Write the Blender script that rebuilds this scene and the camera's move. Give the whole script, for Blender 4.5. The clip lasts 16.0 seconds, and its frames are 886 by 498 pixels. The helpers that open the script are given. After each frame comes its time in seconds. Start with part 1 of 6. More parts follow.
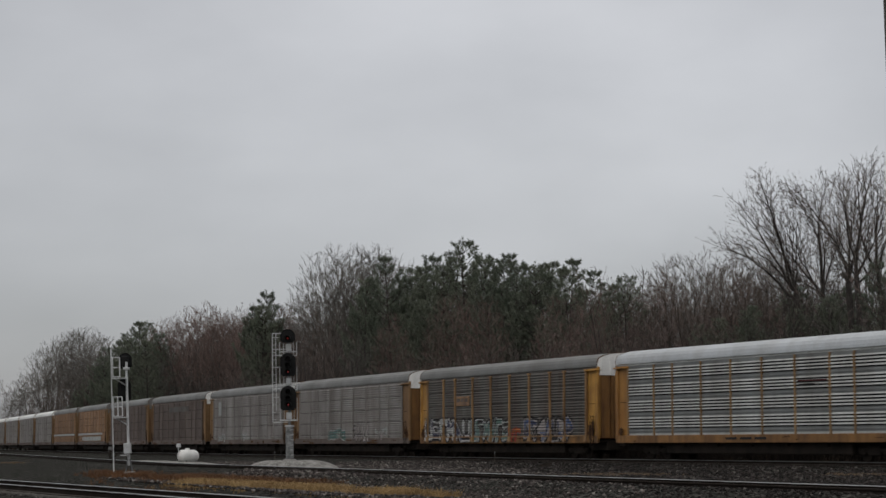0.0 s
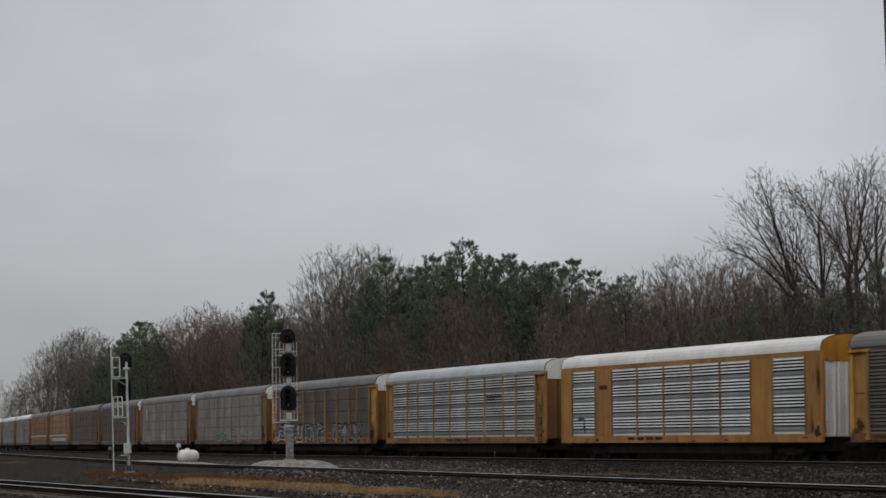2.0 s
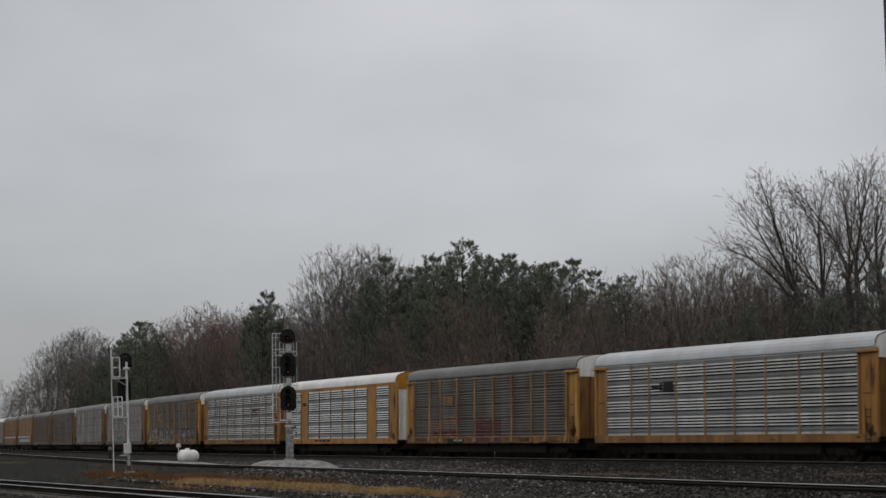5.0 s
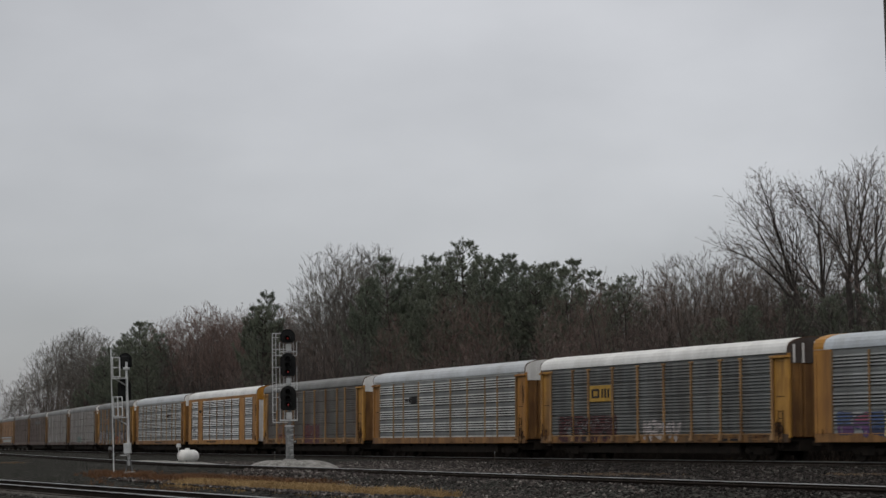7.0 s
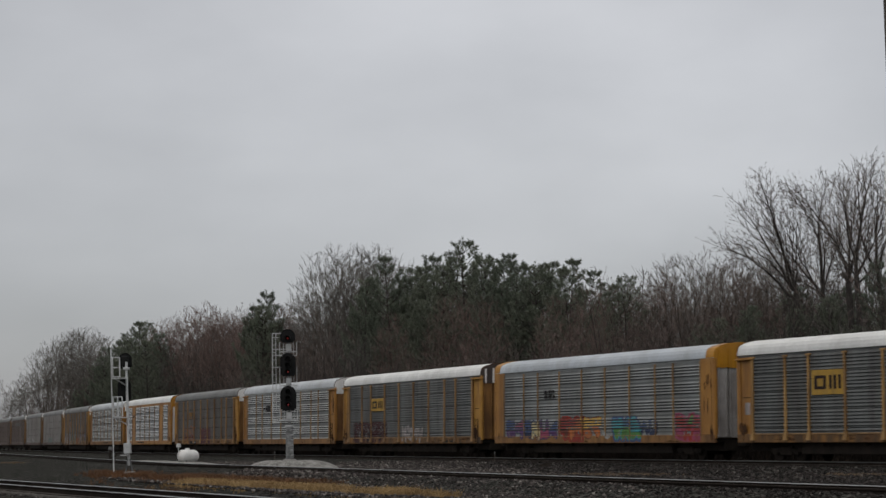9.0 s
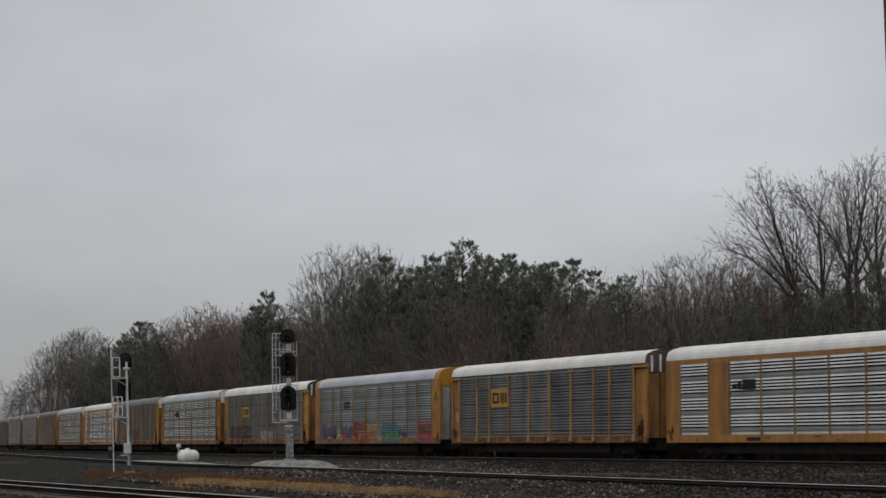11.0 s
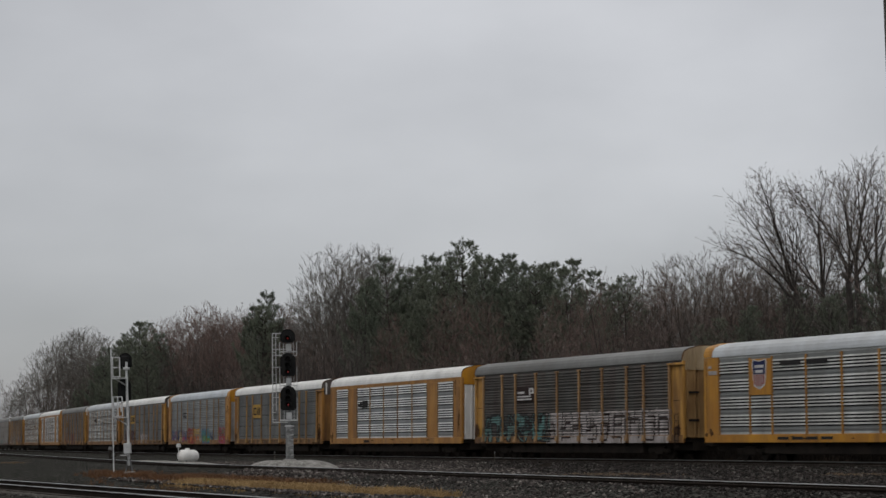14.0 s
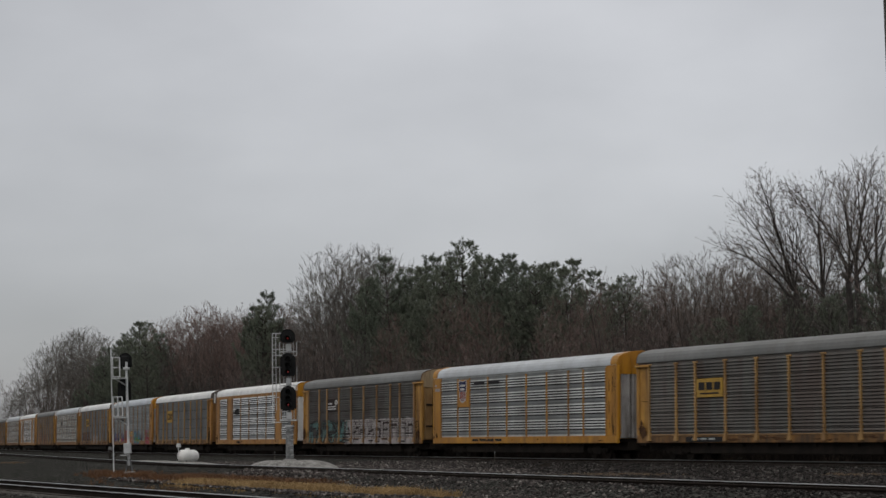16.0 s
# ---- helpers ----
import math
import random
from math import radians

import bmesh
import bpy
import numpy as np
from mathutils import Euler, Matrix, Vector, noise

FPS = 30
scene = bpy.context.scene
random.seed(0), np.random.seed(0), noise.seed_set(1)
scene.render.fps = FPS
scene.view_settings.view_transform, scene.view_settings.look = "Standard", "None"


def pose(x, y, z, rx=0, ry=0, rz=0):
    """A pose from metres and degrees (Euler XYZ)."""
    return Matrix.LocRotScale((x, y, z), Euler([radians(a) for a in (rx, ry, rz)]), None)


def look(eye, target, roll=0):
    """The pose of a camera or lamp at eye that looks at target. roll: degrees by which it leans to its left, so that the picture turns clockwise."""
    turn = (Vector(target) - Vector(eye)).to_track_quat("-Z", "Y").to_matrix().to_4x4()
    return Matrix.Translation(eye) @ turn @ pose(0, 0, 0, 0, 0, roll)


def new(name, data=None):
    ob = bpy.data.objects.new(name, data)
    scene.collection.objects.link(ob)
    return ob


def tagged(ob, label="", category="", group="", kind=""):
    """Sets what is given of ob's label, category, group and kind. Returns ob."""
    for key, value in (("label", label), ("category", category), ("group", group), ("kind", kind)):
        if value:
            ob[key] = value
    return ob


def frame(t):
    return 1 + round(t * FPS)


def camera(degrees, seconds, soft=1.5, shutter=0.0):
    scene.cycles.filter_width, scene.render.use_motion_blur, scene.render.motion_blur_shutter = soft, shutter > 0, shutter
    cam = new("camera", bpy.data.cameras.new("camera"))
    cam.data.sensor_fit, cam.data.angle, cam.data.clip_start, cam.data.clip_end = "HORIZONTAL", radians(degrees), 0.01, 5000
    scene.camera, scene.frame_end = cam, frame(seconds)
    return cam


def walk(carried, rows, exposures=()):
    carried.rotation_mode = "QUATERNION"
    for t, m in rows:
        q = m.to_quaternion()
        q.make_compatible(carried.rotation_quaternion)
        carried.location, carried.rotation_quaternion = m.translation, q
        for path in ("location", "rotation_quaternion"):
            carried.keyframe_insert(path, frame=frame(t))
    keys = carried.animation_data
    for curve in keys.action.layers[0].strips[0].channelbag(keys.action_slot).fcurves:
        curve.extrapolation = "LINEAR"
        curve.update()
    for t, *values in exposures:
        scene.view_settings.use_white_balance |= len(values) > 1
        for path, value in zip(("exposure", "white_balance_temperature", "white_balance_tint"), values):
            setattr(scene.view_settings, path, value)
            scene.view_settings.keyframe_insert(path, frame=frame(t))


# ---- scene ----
cam = camera(23.67, 16.0, soft=1.5, shutter=0.25)
EYE = 0.73
walk(cam, [(0.0, pose(0, 0, EYE, 95.323, 0, 0)), (16.0, pose(0, 0, EYE, 95.323, 0, 0))])

# ---- overcast daylight ----
SUN_AZ, SUN_EL = radians(215), radians(48)
world = bpy.data.worlds.new("overcast")
scene.world = world
world.use_nodes = True
wn, wl = world.node_tree.nodes, world.node_tree.links
wn.clear()
w_out = wn.new("ShaderNodeOutputWorld")
w_sky = wn.new("ShaderNodeTexSky")
w_sky.sky_type, w_sky.sun_disc = "NISHITA", False
w_sky.sun_elevation, w_sky.sun_rotation = SUN_EL, SUN_AZ
w_bg_sky = wn.new("ShaderNodeBackground")
w_bg_sky.inputs[1].default_value = 0.012
wl.new(w_sky.outputs[0], w_bg_sky.inputs[0])
w_co = wn.new("ShaderNodeTexCoord")
w_sep = wn.new("ShaderNodeSeparateXYZ")
wl.new(w_co.outputs["Generated"], w_sep.inputs[0])
w_up = wn.new("ShaderNodeValToRGB")          # cloud deck, horizon to zenith
w_up.color_ramp.elements[0].position, w_up.color_ramp.elements[0].color = 0.0, (0.297, 0.30, 0.316, 1)
w_up.color_ramp.elements[1].position, w_up.color_ramp.elements[1].color = 1.0, (0.82, 0.79, 0.745, 1)
for pos, col in ((0.06, (0.373, 0.376, 0.392, 1)), (0.13, (0.535, 0.536, 0.552, 1)), (0.3, (0.55, 0.551, 0.567, 1))):
    e = w_up.color_ramp.elements.new(pos)
    e.color = col
wl.new(w_sep.outputs[2], w_up.inputs[0])
w_map = wn.new("ShaderNodeMapping")
w_map.inputs["Scale"].default_value = (5.0, 5.0, 10.0)
wl.new(w_co.outputs["Generated"], w_map.inputs[0])
w_noise = wn.new("ShaderNodeTexNoise")
w_noise.inputs["Scale"].default_value = 1.3
w_noise.inputs["Detail"].default_value = 5
w_noise.inputs["Roughness"].default_value = 0.48
wl.new(w_map.outputs[0], w_noise.inputs["Vector"])
w_rng = wn.new("ShaderNodeMapRange")
w_rng.inputs["From Min"].default_value, w_rng.inputs["From Max"].default_value = 0.3, 0.7
w_rng.inputs["To Min"].default_value, w_rng.inputs["To Max"].default_value = 0.885, 1.07
wl.new(w_noise.outputs[0], w_rng.inputs[0])
w_side = wn.new("ShaderNodeMapRange")        # the deck is thicker to the west and a little to the east
w_side.inputs["From Min"].default_value, w_side.inputs["From Max"].default_value = -0.25, 0.25
wl.new(w_sep.outputs[0], w_side.inputs[0])
w_deck = wn.new("ShaderNodeValToRGB")
w_deck.color_ramp.elements[0].position, w_deck.color_ramp.elements[0].color = 0.02, (0.85, 0.85, 0.85, 1)
w_deck.color_ramp.elements[1].position, w_deck.color_ramp.elements[1].color = 0.92, (0.90, 0.90, 0.90, 1)
for pos, v in ((0.52, 1.0), (0.7, 1.0)):
    e = w_deck.color_ramp.elements.new(pos)
    e.color = (v, v, v, 1)
wl.new(w_side.outputs[0], w_deck.inputs[0])
w_mul = wn.new("ShaderNodeMath")
w_mul.operation = "MULTIPLY"
wl.new(w_rng.outputs[0], w_mul.inputs[0])
wl.new(w_deck.outputs[0], w_mul.inputs[1])
w_bg = wn.new("ShaderNodeBackground")
wl.new(w_up.outputs[0], w_bg.inputs[0])
wl.new(w_mul.outputs[0], w_bg.inputs[1])
w_add = wn.new("ShaderNodeAddShader")
wl.new(w_bg.outputs[0], w_add.inputs[0])
wl.new(w_bg_sky.outputs[0], w_add.inputs[1])
wl.new(w_add.outputs[0], w_out.inputs[0])

sun = new("sun", bpy.data.lights.new("sun", "SUN"))
sun.data.energy, sun.data.angle, sun.data.color = 0.5, radians(40), (1.0, 0.97, 0.93)
sun.matrix_world = look((60 * math.sin(SUN_AZ), 60 * math.cos(SUN_AZ), 60), (0, 0, 0))


# ---- materials ----
def material(name, base, other, rough=0.7, metal=0.0, scale=3.0, fine=40.0, bump=0.15, streak=None, dirt=None,
             dirt_amount=0.5, vary=0.12, spec=0.4, stretch=(1, 1, 1), bump_size=0.02, each=0.0):
    """Two-scale weathered surface: base to other by broad noise, fine grain, optional dirt and vertical streaks."""
    m = bpy.data.materials.new(name)
    m.use_nodes = True
    n, l = m.node_tree.nodes, m.node_tree.links
    b = n["Principled BSDF"]
    b.inputs["Metallic"].default_value = metal
    b.inputs["Specular IOR Level"].default_value = spec
    co, info = n.new("ShaderNodeTexCoord"), n.new("ShaderNodeObjectInfo")
    mp = n.new("ShaderNodeMapping")
    mp.inputs["Scale"].default_value = stretch
    l.new(co.outputs["Object"], mp.inputs[0])
    shift = n.new("ShaderNodeVectorMath")
    shift.operation = "ADD"
    rnd = n.new("ShaderNodeVectorMath")
    rnd.operation = "SCALE"
    rnd.inputs[0].default_value = (37.0, 11.0, 23.0)
    l.new(info.outputs["Random"], rnd.inputs["Scale"])
    l.new(mp.outputs[0], shift.inputs[0])
    l.new(rnd.outputs[0], shift.inputs[1])
    big, small = n.new("ShaderNodeTexNoise"), n.new("ShaderNodeTexNoise")
    for t, s, d in ((big, scale, 5), (small, fine, 3)):
        t.inputs["Scale"].default_value, t.inputs["Detail"].default_value = s, d
        l.new(shift.outputs[0], t.inputs["Vector"])
    ramp = n.new("ShaderNodeMapRange")
    ramp.inputs["From Min"].default_value, ramp.inputs["From Max"].default_value = 0.35, 0.65
    l.new(big.outputs[0], ramp.inputs[0])
    mix = n.new("ShaderNodeMix")
    mix.data_type = "RGBA"
    mix.inputs["A"].default_value, mix.inputs["B"].default_value = (*base, 1), (*other, 1)
    l.new(ramp.outputs[0], mix.inputs["Factor"])
    col = mix.outputs["Result"]
    if dirt:
        dn = n.new("ShaderNodeTexNoise")
        dn.inputs["Scale"].default_value, dn.inputs["Detail"].default_value = streak or scale * 2.3, 8
        dn.inputs["Roughness"].default_value = 0.65
        if streak:
            dm = n.new("ShaderNodeMapping")
            dm.inputs["Scale"].default_value = (1, 1, 0.12)
            l.new(shift.outputs[0], dm.inputs[0])
            l.new(dm.outputs[0], dn.inputs["Vector"])
        else:
            l.new(shift.outputs[0], dn.inputs["Vector"])
        dr = n.new("ShaderNodeMapRange")
        dr.inputs["From Min"].default_value, dr.inputs["From Max"].default_value = 0.42, 0.70
        dr.inputs["To Max"].default_value = dirt_amount
        l.new(dn.outputs[0], dr.inputs[0])
        dx = n.new("ShaderNodeMix")
        dx.data_type = "RGBA"
        dx.inputs["B"].default_value = (*dirt, 1)
        l.new(dr.outputs[0], dx.inputs["Factor"])
        l.new(col, dx.inputs["A"])
        col = dx.outputs["Result"]
    hsv = n.new("ShaderNodeHueSaturation")
    val = n.new("ShaderNodeMapRange")
    val.inputs["From Min"].default_value, val.inputs["From Max"].default_value = 0.3, 0.7
    val.inputs["To Min"].default_value, val.inputs["To Max"].default_value = 1 - vary, 1 + vary
    l.new(small.outputs[0], val.inputs[0])
    tone = val.outputs[0]
    if each:                     # every object its own tone
        own, both = n.new("ShaderNodeMapRange"), n.new("ShaderNodeMath")
        own.inputs["To Min"].default_value, own.inputs["To Max"].default_value = 1 - each, 1 + each
        l.new(info.outputs["Random"], own.inputs[0])
        both.operation = "MULTIPLY"
        l.new(tone, both.inputs[0])
        l.new(own.outputs[0], both.inputs[1])
        tone = both.outputs[0]
    l.new(tone, hsv.inputs["Value"])
    l.new(col, hsv.inputs["Color"])
    l.new(hsv.outputs[0], b.inputs["Base Color"])
    rr = n.new("ShaderNodeMapRange")
    rr.inputs["To Min"].default_value, rr.inputs["To Max"].default_value = max(0.03, rough - 0.12), min(1, rough + 0.12)
    l.new(big.outputs[0], rr.inputs[0])
    l.new(rr.outputs[0], b.inputs["Roughness"])
    if bump:
        bp = n.new("ShaderNodeBump")
        bp.inputs["Strength"].default_value, bp.inputs["Distance"].default_value = bump, bump_size
        l.new(small.outputs[0], bp.inputs["Height"])
        l.new(bp.outputs[0], b.inputs["Normal"])
    return m


def glow(name, colour, strength):
    m = bpy.data.materials.new(name)
    m.use_nodes = True
    b = m.node_tree.nodes["Principled BSDF"]
    b.inputs["Base Color"].default_value = (*colour, 1)
    b.inputs["Emission Color"].default_value, b.inputs["Emission Strength"].default_value = (*colour, 1), strength
    return m


def stone_material(name, tone):
    """Broken stone: every piece its own grey, brown or purplish tone."""
    m = bpy.data.materials.new(name)
    m.use_nodes = True
    n, l = m.node_tree.nodes, m.node_tree.links
    b, geo, ramp = n["Principled BSDF"], n.new("ShaderNodeNewGeometry"), n.new("ShaderNodeValToRGB")
    stops = ((0.0, (0.014, 0.013, 0.012)), (0.5, (0.034, 0.03, 0.028)), (0.78, (0.062, 0.051, 0.047)), (0.93, (0.11, 0.098, 0.09)), (1.0, (0.2, 0.185, 0.17)))
    ramp.color_ramp.elements[0].color, ramp.color_ramp.elements[1].color = (*(v * tone for v in stops[0][1]), 1), (*(v * tone for v in stops[-1][1]), 1)
    for p, c in stops[1:-1]:
        ramp.color_ramp.elements.new(p).color = (*(v * tone for v in c), 1)
    l.new(geo.outputs["Random Per Island"], ramp.inputs[0])
    grain, co, mix = n.new("ShaderNodeTexNoise"), n.new("ShaderNodeTexCoord"), n.new("ShaderNodeHueSaturation")
    grain.inputs["Scale"].default_value = 30.0
    l.new(co.outputs["Object"], grain.inputs["Vector"])
    rng = n.new("ShaderNodeMapRange")
    rng.inputs["To Min"].default_value, rng.inputs["To Max"].default_value = 0.7, 1.3
    l.new(grain.outputs[0], rng.inputs[0])
    l.new(rng.outputs[0], mix.inputs["Value"])
    l.new(ramp.outputs[0], mix.inputs["Color"])
    l.new(mix.outputs[0], b.inputs["Base Color"])
    b.inputs["Roughness"].default_value, b.inputs["Specular IOR Level"].default_value = 0.85, 0.1
    return m


# one stone in two tones, paler and darker
stone_pale, stone_dark = stone_material("paler_ballast_stone", 1.42), stone_material("darker_ballast_stone", 0.66)
RUST = (0.075, 0.034, 0.016)
GRIME = (0.03, 0.026, 0.022)
yellow = material("ochre_paint", (0.41, 0.198, 0.037), (0.30, 0.138, 0.03), 0.6, 0, 0.6, 30, 0.1, 1.3, (0.12, 0.055, 0.022), 0.8)
yellow_light = material("sunbleached_ochre_paint", (0.485, 0.258, 0.05), (0.33, 0.165, 0.036), 0.65, 0, 0.9, 30, 0.1, 1.5, RUST, 0.85)
post_ochre = material("weathered_ochre_post_paint", (0.42, 0.25, 0.085), (0.29, 0.165, 0.06), 0.7, 0, 0.6, 30, 0.1, 1.6, RUST, 0.75)
post_tan = material("bleached_tan_paint", (0.36, 0.215, 0.093), (0.255, 0.15, 0.066), 0.7, 0, 0.6, 30, 0.1, 1.6, RUST, 0.8)
yellow_old = material("faded_ochre_paint", (0.27, 0.16, 0.07), (0.17, 0.10, 0.047), 0.7, 0, 0.5, 30, 0.1, 1.3, RUST, 0.85)
yellow_bright = material("fresh_yellow_paint", (0.48, 0.225, 0.012), (0.37, 0.16, 0.012), 0.5, 0, 0.6, 30, 0.08, 1.5, (0.11, 0.045, 0.014), 0.65)
silver = material("galvanised_sheet", (0.68, 0.69, 0.68), (0.56, 0.57, 0.565), 0.5, 0.2, 0.4, 18, 0.05, 0.9, (0.26, 0.25, 0.235), 0.42, each=0.07)
silver_dull = material("dull_galvanised_sheet", (0.30, 0.315, 0.31), (0.22, 0.23, 0.228), 0.6, 0.2, 0.4, 18, 0.05, 0.9, (0.11, 0.10, 0.085), 0.6, each=0.07)
sheet_mid = material("stained_grey_sheet", (0.285, 0.272, 0.255), (0.21, 0.192, 0.178), 0.65, 0.1, 0.5, 18, 0.05, 0.9, (0.10, 0.08, 0.07), 0.7, each=0.14)
sheet_slate = material("slate_grey_sheet", (0.142, 0.15, 0.146), (0.098, 0.104, 0.103), 0.65, 0.1, 0.5, 18, 0.08, 1.0, (0.056, 0.051, 0.045), 0.85, each=0.14)
sheet_dark = material("grimy_sheet", (0.12, 0.119, 0.108), (0.083, 0.079, 0.071), 0.7, 0.1, 0.5, 18, 0.08, 1.0, (0.072, 0.044, 0.035), 0.8, each=0.14)
sheet_soot = material("sooty_sheet", (0.074, 0.074, 0.066), (0.05, 0.046, 0.041), 0.7, 0.1, 0.5, 18, 0.08, 1.0, (0.05, 0.032, 0.027), 0.85, each=0.14)
sheet_umber = material("umber_sheet", (0.082, 0.073, 0.067), (0.06, 0.044, 0.038), 0.7, 0.1, 0.5, 18, 0.08, 1.0, (0.05, 0.029, 0.024), 0.85, each=0.14)
sheet_brown = material("rusty_brown_sheet", (0.14, 0.112, 0.096), (0.10, 0.077, 0.066), 0.75, 0.05, 0.5, 18, 0.08, 1.0, (0.075, 0.05, 0.04), 0.8, each=0.14)
white = material("white_roof_paint", (0.80, 0.80, 0.78), (0.70, 0.705, 0.69), 0.6, 0, 0.3, 14, 0.05, 0.7, (0.40, 0.39, 0.37), 0.45)
white_door = material("white_door_paint", (0.76, 0.76, 0.75), (0.66, 0.66, 0.65), 0.6, 0, 0.8, 14, 0.05, 2.0, (0.3, 0.25, 0.2), 0.5)
grey_door = material("grimy_white_door_paint", (0.40, 0.39, 0.38), (0.28, 0.27, 0.26), 0.7, 0, 1.2, 14, 0.05, 2.0, (0.08, 0.06, 0.05), 0.8)
roof_grey = material("grey_galvanised_roof", (0.19, 0.194, 0.188), (0.145, 0.148, 0.143), 0.6, 0.15, 0.3, 14, 0.05, 0.7, (0.115, 0.105, 0.095), 0.55)
roof_pale = material("pale_grey_roof_paint", (0.53, 0.56, 0.585), (0.45, 0.475, 0.495), 0.6, 0, 0.3, 14, 0.05, 0.7, (0.3, 0.29, 0.275), 0.45)
roof_blue = material("pale_blue_grey_roof", (0.52, 0.56, 0.60), (0.45, 0.49, 0.53), 0.6, 0.1, 0.3, 14, 0.05, 0.7, (0.3, 0.3, 0.29), 0.5)
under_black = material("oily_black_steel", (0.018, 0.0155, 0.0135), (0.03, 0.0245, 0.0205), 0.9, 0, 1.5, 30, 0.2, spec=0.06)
band_sheet = material("perforated_sheet_band", (0.27, 0.29, 0.295), (0.2, 0.215, 0.22), 0.65, 0.1, 0.4, 30, 0.1, 0.9, (0.14, 0.132, 0.12), 0.55, each=0.1)
# dark colour for slot faces: the shade inside the slots is painted in
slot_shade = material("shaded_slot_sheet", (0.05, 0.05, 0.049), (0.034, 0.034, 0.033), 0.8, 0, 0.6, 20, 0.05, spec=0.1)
silver_worn = material("worn_galvanised_sheet", (0.52, 0.535, 0.515), (0.40, 0.41, 0.395), 0.5, 0.2, 0.5, 18, 0.05, 0.9, (0.17, 0.155, 0.135), 0.6, each=0.1)
band_dull = material("dull_sheet_band", (0.205, 0.22, 0.216), (0.15, 0.16, 0.16), 0.65, 0.1, 0.4, 30, 0.1, 0.9, (0.10, 0.09, 0.078), 0.55, each=0.1)
# darker ochre: painted shade on doors between cars, real grime on sills
grimy_shade_ochre = material("grimy_shaded_ochre_paint", (0.27, 0.135, 0.04), (0.17, 0.085, 0.03), 0.7, 0, 0.7, 30, 0.1, 2.2, RUST, 0.8)
mast_galv = material("mottled_mast_steel", (0.27, 0.275, 0.272), (0.11, 0.114, 0.114), 0.6, 0.2, 7, 40, 0.1, vary=0.3)
rail_side = material("rusted_rail_steel", (0.024, 0.019, 0.016), (0.016, 0.013, 0.011), 0.9, 0, 1.5, 40, 0.2, spec=0.03)
# paler steel: light caught by the rail's upward faces, put into the colour
rail_foot = material("lit_rail_foot", (0.075, 0.066, 0.058), (0.05, 0.044, 0.04), 0.9, 0, 1.5, 40, 0.2, spec=0.05)
tie_grey = material("weathered_grey_tie_wood", (0.13, 0.122, 0.112), (0.075, 0.07, 0.064), 0.9, 0, 2.0, 25, 0.4, stretch=(1, 6, 1), spec=0.05)
door_tan = material("tan_door_paint", (0.33, 0.205, 0.085), (0.23, 0.13, 0.052), 0.7, 0, 0.8, 30, 0.08, 1.4, RUST, 0.75)
foot_grey = material("dull_grey_casting", (0.15, 0.152, 0.15), (0.10, 0.10, 0.10), 0.7, 0.1, 6, 40, 0.2)
cream = material("cream_door_paint", (0.50, 0.41, 0.27), (0.38, 0.29, 0.17), 0.65, 0, 0.8, 30, 0.08, 1.4, RUST, 0.6)
post_pale = material("faded_tan_post_paint", (0.315, 0.195, 0.088), (0.22, 0.135, 0.065), 0.7, 0, 0.6, 30, 0.1, 1.4, RUST, 0.75)
rust_stain = material("rust_and_grime_stain", (0.12, 0.062, 0.03), (0.05, 0.031, 0.021), 0.9, 0, 5.0, 40, 0.2, spec=0.05)
rail_head = material("polished_rail_head", (0.40, 0.405, 0.40), (0.29, 0.295, 0.29), 0.45, 1.0, 0.4, 40, 0.02)
rail_dull = material("dull_rail_head", (0.20, 0.205, 0.195), (0.14, 0.143, 0.138), 0.6, 0.6, 0.4, 40, 0.02)
# near black: the colour carries the shade seen under the cars
bramble_shade = material("shade_dark_bramble_stems", (0.022, 0.018, 0.0155), (0.015, 0.0125, 0.011), 0.95, 0, 0.5, 8, 0, spec=0.05)
tie_wood = material("creosoted_tie_wood", (0.03, 0.025, 0.021), (0.052, 0.045, 0.04), 0.9, 0, 2.0, 25, 0.4, stretch=(1, 6, 1), spec=0.05)
yellow_grime = material("grimy_ochre_paint", (0.27, 0.13, 0.032), (0.10, 0.05, 0.02), 0.75, 0, 1.2, 30, 0.1, 1.6, GRIME, 0.9)
sheet_ochre = material("ochre_rust_sheet", (0.32, 0.185, 0.095), (0.23, 0.135, 0.075), 0.75, 0, 0.5, 18, 0.08, 1.0, (0.11, 0.065, 0.04), 0.7, each=0.14)
pale_gravel = material("pale_gravel", (0.33, 0.322, 0.305), (0.18, 0.174, 0.163), 0.95, 0, 3.5, 16, 1.0, vary=0.4, bump_size=0.06, spec=0.02)
# dead leaves coloured darker in place of the shade below the trees
litter_shade = material("shade_dark_leaf_litter", (0.02, 0.0155, 0.0125), (0.032, 0.025, 0.02), 0.95, 0, 0.4, 6, 0.8, vary=0.3, bump_size=0.1, spec=0.0)
straw = material("golden_dry_grass", (0.37, 0.25, 0.11), (0.25, 0.16, 0.068), 0.9, 0, 0.8, 10, 0)
tan_grass = material("tan_dead_grass", (0.20, 0.145, 0.095), (0.13, 0.092, 0.062), 0.95, 0, 0.8, 10, 0, spec=0.05)
dead_weed = material("brown_dead_weed", (0.15, 0.066, 0.024), (0.085, 0.042, 0.02), 0.95, 0, 0.8, 10, 0)
galv = material("galvanised_signal_steel", (0.60, 0.61, 0.605), (0.45, 0.455, 0.455), 0.5, 0.3, 3, 60, 0.05)
head_black = material("matt_black_signal_paint", (0.013, 0.013, 0.013), (0.019, 0.019, 0.019), 0.8, 0, 4, 60, 0.05, spec=0.12)
lens_red = glow("lit_red_lens", (0.72, 0.10, 0.10), 0.16)
